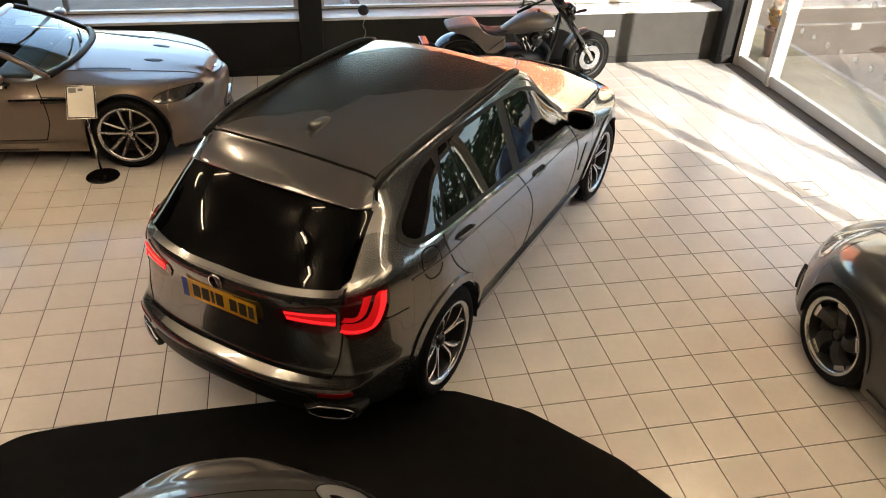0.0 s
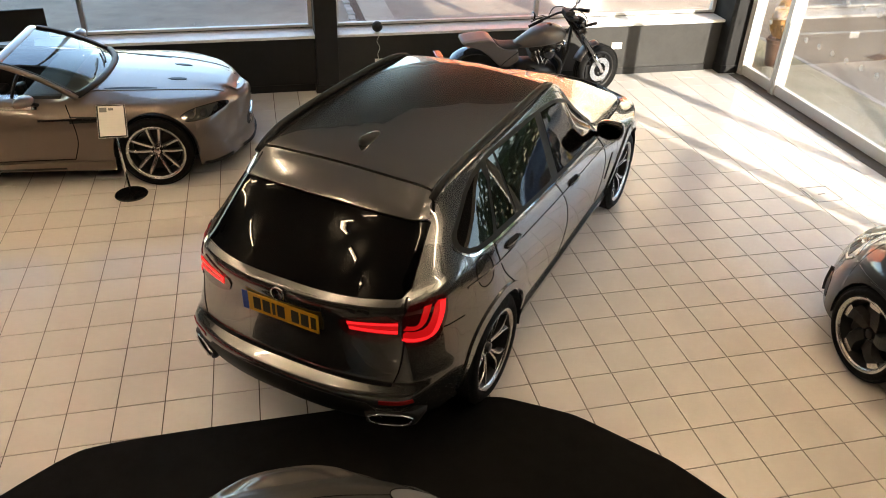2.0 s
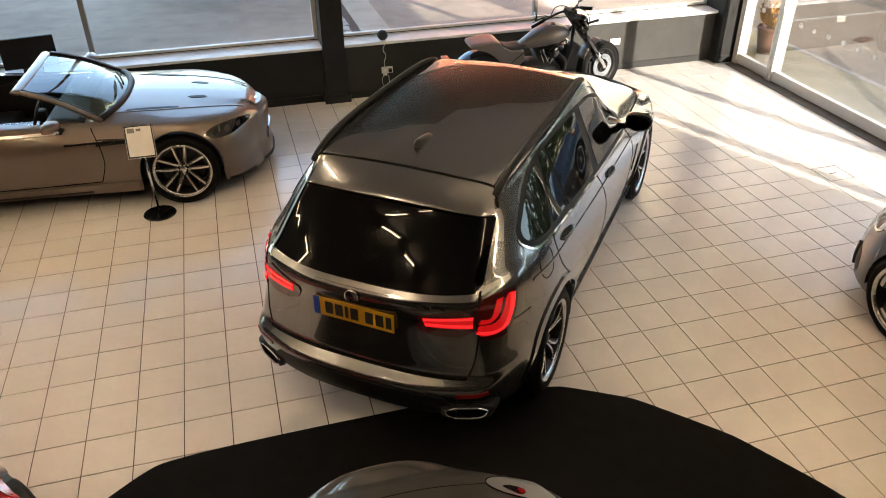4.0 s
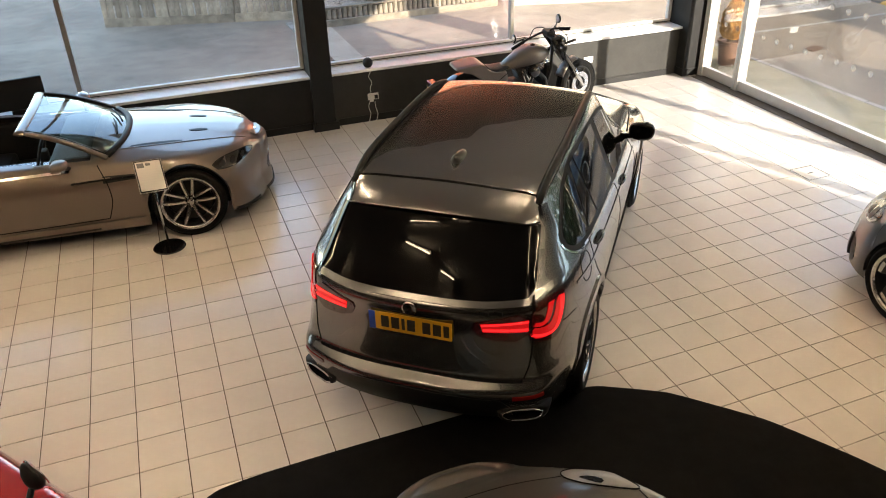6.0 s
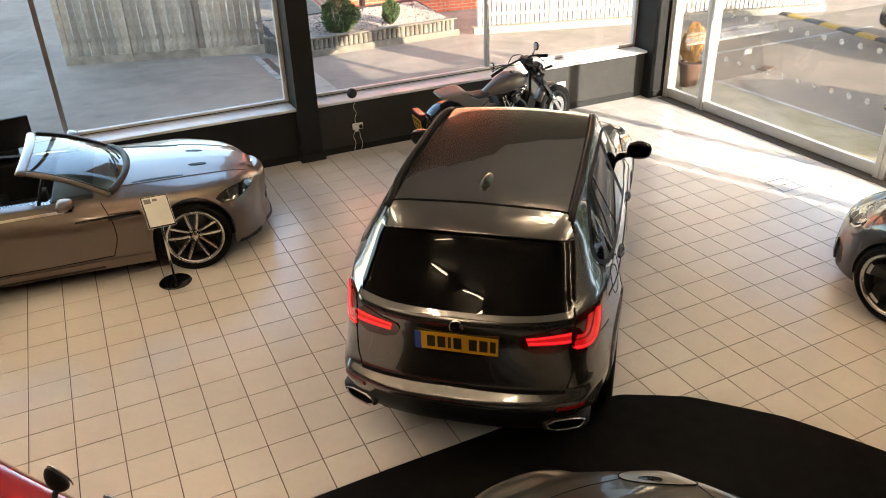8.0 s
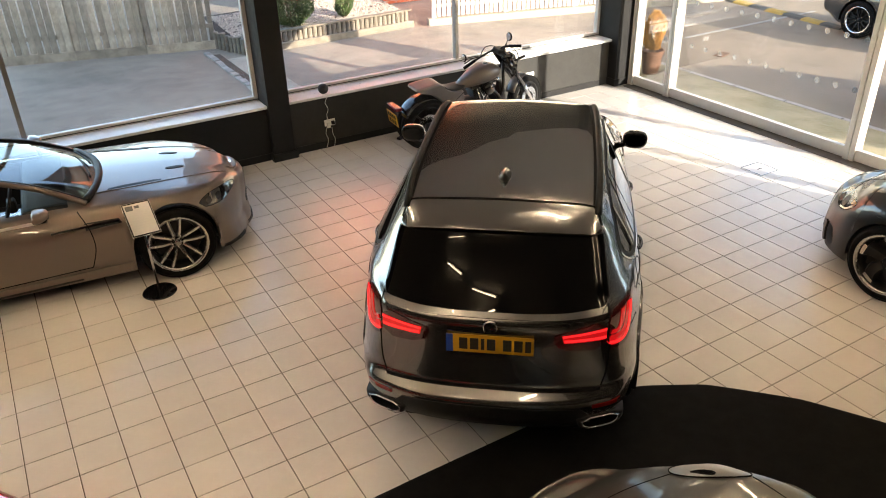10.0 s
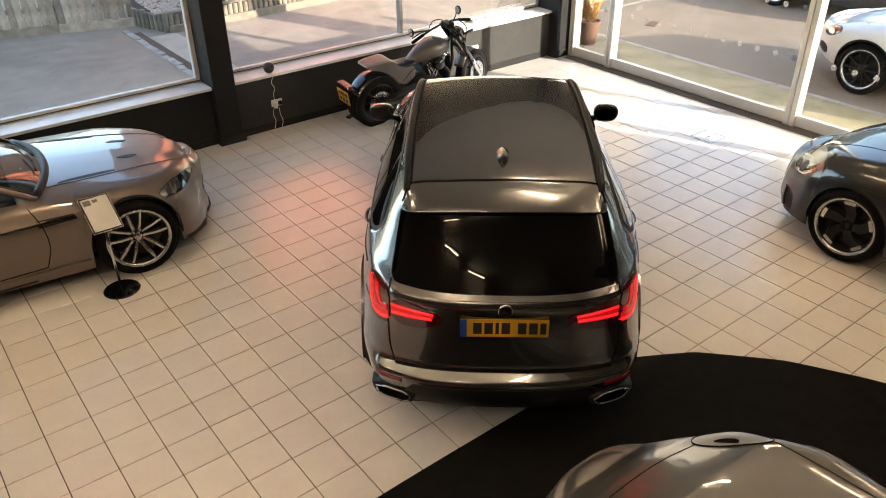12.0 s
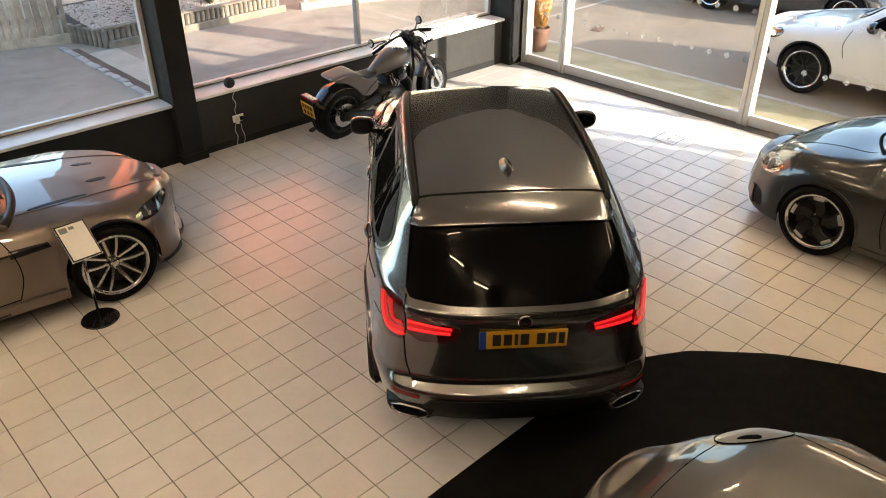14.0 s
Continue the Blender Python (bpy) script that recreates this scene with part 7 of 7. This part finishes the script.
M_LINE = mat("worn_white_line", (0.34, 0.32, 0.28), 0.85, vary=0.5, scale=9)

M_BRICK = bpy.data.materials.new("red_brickwork")
M_BRICK.use_nodes = True
nt = M_BRICK.node_tree
bt = nt.nodes.new("ShaderNodeTexBrick")
bt.inputs["Color1"].default_value = (0.52, 0.115, 0.045, 1)
bt.inputs["Color2"].default_value = (0.42, 0.085, 0.035, 1)
bt.inputs["Mortar"].default_value = (0.36, 0.26, 0.19, 1)
bt.inputs["Scale"].default_value = 1.0
bt.inputs["Brick Width"].default_value = 0.225
bt.inputs["Row Height"].default_value = 0.075
bt.inputs["Mortar Size"].default_value = 0.008
tc = nt.nodes.new("ShaderNodeTexCoord")
mp = nt.nodes.new("ShaderNodeMapping")
mp.inputs["Rotation"].default_value = (radians(90), 0, 0)
nt.links.new(tc.outputs["Object"], mp.inputs[0])
nt.links.new(mp.outputs[0], bt.inputs["Vector"])
nt.links.new(bt.outputs[0], nt.nodes["Principled BSDF"].inputs["Base Color"])
nt.nodes["Principled BSDF"].inputs["Roughness"].default_value = 0.9
bpn = nt.nodes.new("ShaderNodeBump")
bpn.inputs["Strength"].default_value = 0.4
bpn.inputs["Distance"].default_value = 0.01
nt.links.new(bt.outputs["Fac"], bpn.inputs["Height"])
bpn.invert = True
nt.links.new(bpn.outputs[0], nt.nodes["Principled BSDF"].inputs["Normal"])

slab("ground", -150, 160, -90, 180, -0.7, GROUND_Z, M_ASPHALT, "worn grey asphalt road and forecourt", "road")
slab("forecourt", 7.402, 45.0, -40.0, 12.3, GROUND_Z - 0.3, GROUND_Z + 0.006, mat("patched_forecourt", (0.230, 0.182, 0.128), 0.9, vary=0.35, scale=0.5, bump=0.2, bump_scale=80, spots=0.3), "worn beige-grey forecourt surface with patches", "forecourt")
slab("pavement", 6.16, 7.30, -3.0, 12.0, GROUND_Z - 0.1, GROUND_Z + 0.05, mat("mossy_concrete", (0.34, 0.285, 0.175), 0.9, vary=0.4, scale=2.5, tint=(0.20, 0.175, 0.085), bump=0.2, bump_scale=60, spots=0.3), "pale concrete strip along the glass doors", "pavement")
kerb = thing("kerb", "pale stone kerb along the forecourt", "kerb", kind="structure")
for i in range(16):
    part("kerb_stone", boxed(7.302, 7.40, -2.9 + 0.93 * i, -2.9 + 0.93 * i + 0.915, GROUND_Z - 0.1, GROUND_Z + 0.055, 0.012), M_KERB, kerb)
slab("soil_strip", 1.135, 1.27, 9.76, 15.2, GROUND_Z - 0.1, GROUND_Z + 0.008, mat("damp_earth", (0.11, 0.075, 0.05), 0.95, vary=0.5, scale=6, bump=0.3, bump_scale=50), "damp brown earth beside the path", "path edge")
slab("path", 1.272, 1.76, 9.76, 14.75, GROUND_Z - 0.1, GROUND_Z + 0.012, M_CONCRETE, "pale concrete path across the side road", "path")
edge = thing("path_edging", "grey stone edging beside the side road", "edging", kind="structure")
rng = random.Random(15)
for i in range(24):
    stone = boxed(-0.055, 0.055, -0.11, 0.11 + rng.uniform(-0.03, 0.005), -0.1, 0.03 + rng.uniform(-0.012, 0.012), 0.012)
    part("edging_stone", stone, M_KERB, edge, at=pose(1.075 + rng.uniform(-0.012, 0.012), 9.91 + 0.235 * i, GROUND_Z, rng.uniform(-2, 2), rng.uniform(-3, 3), rng.uniform(-6, 6)))


def paling_fence():
    x0, y0, x1, y1 = -2.30, 16.82, 1.36, 15.72
    length = math.hypot(x1 - x0, y1 - y0)
    fence = thing("paling_fence", "weathered grey wooden paling fence with a base board", "fence", pose(x0, y0, GROUND_Z, 0, 0, math.degrees(math.atan2(y1 - y0, x1 - x0))))
    rng = random.Random(4)
    shapes = []
    for k in range(4):
        bm = bmesh.new()
        box(bm, 0, 0.112, -0.012, 0.006, 0.16, 1.80 + rng.uniform(-0.02, 0.02), 0.003, 1)
        me = bpy.data.meshes.new("paling")
        bm.to_mesh(me)
        bm.free()
        me.materials.append(M_FENCE)
        shapes.append(me)
    n = int(length / 0.128)
    for i in range(n):
        ob = new("paling", shapes[rng.randrange(4)])
        ob.parent = fence
        ob.matrix_local = pose(i * 0.128, -0.02 - 0.036 * (i % 2), 0, 0, rng.uniform(-0.7, 0.7), rng.uniform(-3, 3))
    for i in range(3):
        part("base_board", boxed(i * length / 3, (i + 1) * length / 3 - 0.006, -0.05, -0.02, -0.02, 0.17, 0.005), M_FENCE, fence)
    for i in range(4):
        part("post", boxed(i * (length - 0.09) / 3, i * (length - 0.09) / 3 + 0.09, 0.02, 0.11, -0.05, 1.78, 0.006), M_FENCE, fence)
    for z in (0.4, 1.4):
        part("rail", boxed(0, length, 0.0, 0.035, z, z + 0.08, 0.004), M_FENCE, fence)


paling_fence()

# raised bed of upright log edging with pebbles
bed = thing("raised_bed", "raised bed with weathered upright log edging", "planter")
rng = random.Random(7)
shapes = []
for k in range(4):
    bm = bmesh.new()
    spun(bm, [(0.001, 0.0), (0.052, 0.0), (0.052, 0.30 + 0.012 * k), (0.046, 0.312 + 0.012 * k), (0.001, 0.315 + 0.012 * k)], 10, "z")
    me = bpy.data.meshes.new("edging_log")
    bm.to_mesh(me)
    bm.free()
    me.materials.append(M_SLEEPER)
    shapes.append(me)
line = []
a, b, c3 = Vector((1.38, 15.70, GROUND_Z - 0.02)), Vector((1.66, 14.92, GROUND_Z - 0.02)), Vector((5.35, 15.10, GROUND_Z - 0.02))
for p, q in ((a, b), (b, c3)):
    n = int((q - p).length / 0.105)
    for i in range(n):
        ob = new("edging_log", shapes[rng.randrange(4)])
        ob.parent = bed
        ob.matrix_local = Matrix.Translation(p + (q - p) * (i / n))
part("base_board", boxed(0, (c3 - b).length, -0.16, -0.10, 0.0, 0.15, 0.012, 2, Matrix.Translation(b) @ pose(0, 0, 0, 0, 0, 2.8)), M_SLEEPER, bed, "dark damp base board")
part("top_board", boxed(0, (c3 - b).length, -0.06, 0.06, 0.335, 0.365, 0.006, 2, Matrix.Translation(b) @ pose(0, 0, 0, 0, 0, 2.8)), M_SLEEPER, bed)
bm = bmesh.new()
f = bm.faces.new([bm.verts.new((x, y, GROUND_Z + z)) for x, y, z in ((1.45, 15.75, 0.24), (1.72, 14.98, 0.24), (5.32, 15.16, 0.24), (5.4, 17.4, 0.38), (1.5, 17.0, 0.36))])
part("soil", bm, M_SOIL, bed)
vs, fs = [], []
for i in range(9000):
    x = rng.uniform(1.6, 5.3)
    y = 15.0 + (x - 1.6) * 0.05 + rng.uniform(0, 1) ** 1.2 * 1.9
    r = rng.uniform(0.012, 0.028)
    z = GROUND_Z + 0.245 + (y - 15.1) * 0.06 + r * 0.4
    k = len(vs)
    t = rng.uniform(0, 6.28)
    for q in range(4):
        vs.append((x + r * math.cos(t + q * 1.571), y + r * math.sin(t + q * 1.571), z))
    vs += [(x, y, z + r * 0.7), (x, y, z - r * 0.6)]
    for q in range(4):
        fs += [(k + q, k + (q + 1) % 4, k + 4), (k + (q + 1) % 4, k + q, k + 5)]
me = bpy.data.meshes.new("pebbles")
me.from_pydata(vs, [], fs)
me.materials.append(M_PEBBLE)
tagged(new("pebbles", me), "pale beige pebbles in the raised bed", "pebbles", kind="stuff")


def shrub(name, label, x, y, z, r, hgt, leaves, leafmat, leaf=0.05, seed=1, upright=0.3):
    t = thing(name, label, "shrub", pose(x, y, z))
    rg = random.Random(seed)
    bm = bmesh.new()
    vs, fs = [], []
    for i in range(14):
        a = rg.uniform(0, 6.28)
        rr, hh = r * rg.uniform(0.3, 0.85), hgt * rg.uniform(0.6, 0.97)
        pts = [(0.04 * math.cos(a), 0.04 * math.sin(a), 0), (rr * 0.4 * math.cos(a), rr * 0.4 * math.sin(a), hh * 0.5), (rr * math.cos(a + 0.2), rr * math.sin(a + 0.2), hh)]
        tube(bm, pts, [0.012, 0.008, 0.003], 5)
    part("stems", bm, M_TWIG, t)
    for i in range(leaves):
        a, u = rg.uniform(0, 6.28), rg.uniform(0, 1)
        lump = 0.75 + 0.25 * math.sin(3 * a + 5 * u)
        rad = r * lump * math.sqrt(max(0.02, 1 - abs(2 * u - 0.9) ** 2.2)) * rg.uniform(0.45, 1.03) ** 0.6
        p = Vector((rad * math.cos(a), rad * math.sin(a), hgt * (0.08 + 0.92 * u)))
        d = Vector((math.cos(a) * rg.uniform(0.2, 1), math.sin(a) * rg.uniform(0.2, 1), upright + rg.uniform(-0.5, 0.9))).normalized()
        w = d.cross(Vector((rg.uniform(-1, 1), rg.uniform(-1, 1), rg.uniform(-1, 1)))).normalized()
        ln, wd = leaf * rg.uniform(0.6, 1.3), leaf * rg.uniform(0.12, 0.24)
        k = len(vs)
        vs += [p, p + d * ln * 0.5 + w * wd, p + d * ln, p + d * ln * 0.5 - w * wd]
        fs.append((k, k + 1, k + 2, k + 3))
    me = bpy.data.meshes.new("leaves")
    me.from_pydata(vs, [], fs)
    me.materials.append(leafmat)
    ob = new("leaves", me)
    ob.parent = t
    return t


shrub("shrub", "round dark green shrub in the pebble bed", 2.85, 15.36, GROUND_Z + 0.25, 0.43, 0.72, 4200, M_LEAF, 0.07, 3)
shrub("shrub", "small upright green shrub in the pebble bed", 4.02, 15.5, GROUND_Z + 0.27, 0.20, 0.50, 1400, M_LEAF, 0.07, 5, 0.8)

# plant pot beside the glass doors
pot = thing("plant_pot", "brown tapered pot with a dry golden conifer", "potted plant", pose(6.78, 9.50, GROUND_Z + 0.05) @ Matrix.Scale(1.12, 4))
bm = bmesh.new()
spun(bm, [(0.001, 0.0), (0.105, 0.0), (0.115, 0.015), (0.155, 0.30), (0.172, 0.31), (0.174, 0.345), (0.155, 0.35), (0.148, 0.31), (0.001, 0.30)], 32, "z")
part("pot", bm, M_POT, pot, smooth=False)
sh = shrub("dry_conifer", "", 0, 0, 0.30, 0.16, 0.54, 3600, M_DRYLEAF, 0.075, 8, 1.4)
del sh["category"]
sh.parent = pot

# white picket fence
def picket_fence():
    x0, y0, x1, y1 = 5.75, 14.85, 13.5, 12.6
    L = math.hypot(x1 - x0, y1 - y0)
    fence = thing("picket_fence", "sunlit white painted picket fence on a low kerb", "fence", pose(x0, y0, GROUND_Z, 0, 0, math.degrees(math.atan2(y1 - y0, x1 - x0))))
    bm = bmesh.new()
    box(bm, 0, 0.075, -0.01, 0.01, 0.17, 1.25, 0.003, 1)
    me = bpy.data.meshes.new("picket")
    bm.to_mesh(me)
    bm.free()
    me.materials.append(M_PICKET)
    for i in range(int(L / 0.105)):
        ob = new("picket", me)
        ob.parent = fence
        ob.matrix_local = Matrix.Translation((i * 0.105, -0.02, 0))
    for z in (0.35, 1.05):
        part("rail", boxed(0, L, 0.0, 0.04, z, z + 0.07, 0.004), M_PICKET, fence)
    for i in range(6):
        part("post", boxed(i * (L - 0.09) / 5, i * (L - 0.09) / 5 + 0.09, 0.005, 0.095, -0.05, 1.28, 0.005), M_PICKET, fence)
    part("base_kerb", boxed(-0.1, L, -0.10, 0.10, -0.05, 0.14, 0.015), M_CONCRETE, fence)


picket_fence()

house = thing("brick_house", "sunlit red brick house with a tiled roof", "house", pose(3.5, 17.6, GROUND_Z, 0, 0, -6))
part("wall", boxed(0, 4.3, 0, 9.0, 0.0, 8.0, 0.01), M_BRICK, house)
part("rendered_wall", boxed(4.303, 14.0, 0.15, 9.0, 0.0, 8.0, 0.01), mat("cream_render", (0.48, 0.41, 0.30), 0.85, vary=0.15, scale=1.5, bump=0.1, bump_scale=60), house, "cream rendered wall")
part("downpipe", boxed(0.62, 0.70, -0.09, -0.01, 0.0, 7.8, 0.01), M_BLACKPLASTIC, house)
bm = bmesh.new()
pr = [(-0.4, -0.4, 8.0), (14.4, -0.4, 8.0), (14.4, 9.4, 8.0), (-0.4, 9.4, 8.0), (-0.4, 4.5, 10.8), (14.4, 4.5, 10.8)]
v = [bm.verts.new(p) for p in pr]
for f in ((0, 1, 5, 4), (2, 3, 4, 5), (0, 4, 3), (1, 2, 5), (0, 3, 2, 1)):
    bm.faces.new([v[i] for i in f])
part("roof", bm, mat("clay_roof", (0.16, 0.07, 0.05), 0.8, vary=0.3, scale=4), house)

hump = thing("speed_hump", "black and yellow rubber speed hump across the forecourt", "speed hump", pose(12.05, 9.6, GROUND_Z + 0.006, 0, 0, 81.9))
for i in range(9):
    bm = bmesh.new()
    x0, x1 = i * 0.5, i * 0.5 + 0.485
    sec = [(-0.15, 0.0), (-0.10, 0.035), (0, 0.05), (0.10, 0.035), (0.15, 0.0)]
    va = [[bm.verts.new((x, y, z)) for y, z in sec] for x in (x0, x1)]
    for j in range(4):
        bm.faces.new((va[0][j], va[1][j], va[1][j + 1], va[0][j + 1]))
    bm.faces.new(va[0][::-1])
    bm.faces.new(va[1])
    bmesh.ops.recalc_face_normals(bm, faces=bm.faces)
    part("hump_module", bm, M_HUMPYELLOW if i % 2 else M_HUMPBLACK, hump)
cover = thing("drain_cover", "rusty broken drain cover in the asphalt", "drain cover", pose(8.72, 9.70, GROUND_Z + 0.006, 0, 0, 20))
part("grate", boxed(-0.16, 0.16, -0.09, 0.09, -0.02, 0.012, 0.006), mat("rust", (0.14, 0.08, 0.045), 0.9, vary=0.4, scale=20), cover)
slab("road_line", 8.4, 9.1, 6.0, 6.06, GROUND_Z - 0.02, GROUND_Z + 0.010, M_LINE, "worn white parking line", "road marking")
slab("road_line", 8.1, 13.0, 10.9, 10.98, GROUND_Z - 0.02, GROUND_Z + 0.010, M_LINE, "worn white parking line", "road marking")


def far_trees():
    """A far line of dense green trees beyond the forecourt."""
    rg = random.Random(21)
    vs, fs = [], []
    for i in range(26):
        cx, cy = rg.uniform(34, 40), -22 + 2.3 * i
        r, top = rg.uniform(2.2, 3.4), rg.uniform(5.0, 8.0)
        k = len(vs)
        for j in range(7):
            a = j / 6 * 6.283
            vs += [(cx + 0.22 * math.cos(a), cy + 0.22 * math.sin(a), GROUND_Z), (cx + 0.10 * math.cos(a), cy + 0.10 * math.sin(a), top * 0.7)]
        for j in range(6):
            fs.append((k + 2 * j, k + 2 * j + 2, k + 2 * j + 3, k + 2 * j + 1))
        for j in range(420):
            a, u = rg.uniform(0, 6.283), rg.uniform(0.0, 1.0)
            q = r * math.sqrt(max(0.05, 1 - (2 * u - 1) ** 2)) * rg.uniform(0.35, 1.1)
            p = Vector((cx + q * math.cos(a), cy + q * math.sin(a), 0.8 + (top - 0.8) * u))
            d = Vector((rg.uniform(-1, 1), rg.uniform(-1, 1), rg.uniform(-0.6, 0.8))).normalized()
            w = d.cross(Vector((rg.uniform(-1, 1), rg.uniform(-1, 1), rg.uniform(-1, 1)))).normalized()
            ln = rg.uniform(0.25, 0.6)
            k = len(vs)
            vs += [p - d * ln, p + w * ln * 0.6, p + d * ln, p - w * ln * 0.6]
            fs.append((k, k + 1, k + 2, k + 3))
    me = bpy.data.meshes.new("far_trees")
    me.from_pydata([tuple(v) for v in vs], [], fs)
    me.materials.append(M_LEAF)
    tagged(new("far_trees", me), "line of dark green trees beyond the forecourt", "trees", kind="stuff")


far_trees()

# ---- floor tiles, laid last ----
def tile_mesh(cx, cy, name):
    bm = bmesh.new()
    h = TILE / 2 - 0.0033
    e = 0.0022
    top = [bm.verts.new((cx + sx * (h - e), cy + sy * (h - e), 0.0)) for sx, sy in ((-1, -1), (1, -1), (1, 1), (-1, 1))]
    rim = [bm.verts.new((cx + sx * h, cy + sy * h, -0.0012)) for sx, sy in ((-1, -1), (1, -1), (1, 1), (-1, 1))]
    bot = [bm.verts.new((cx + sx * h, cy + sy * h, -0.010)) for sx, sy in ((-1, -1), (1, -1), (1, 1), (-1, 1))]
    bm.faces.new(top)
    for a, b in ((top, rim), (rim, bot)):
        for k in range(4):
            bm.faces.new((a[(k + 1) % 4], a[k], b[k], b[(k + 1) % 4]))
    me = bpy.data.meshes.new(name)
    bm.to_mesh(me)
    bm.free()
    return me


one = tile_mesh(0, 0, "floor_tile")
one.materials.append(M_TILE)
vs, fs = [], []
proto = [tuple(v.co) for v in one.vertices]
pf = [tuple(p.vertices) for p in one.polygons]
near = 0
rng = random.Random(11)
for j in range(-41, 10):
    for i in range(-25, 25):
        cx, cy = TX + (i + 0.5) * TILE, TY + (j + 0.5) * TILE
        if cx > 5.84 or cy > 9.39 or cx < -8.9 or cy < -5.9:
            continue
        if near < 298 and -3.2 < cx < 1.2 and 3.75 < cy < 8.2:
            ob = new("floor_tile", one)
            ob.parent = floor
            ob.location = (cx, cy, 0.0)
            near += 1
        else:
            k = len(vs)
            vs += [(cx + x, cy + y, z) for x, y, z in proto]
            fs += [tuple(k + q for q in p) for p in pf]
me = bpy.data.meshes.new("floor_tiles")
me.from_pydata(vs, [], fs)
me.materials.append(M_TILE_FAR)
rest = new("floor_tiles", me)
rest.parent = floor
rest["kind"] = "stuff"
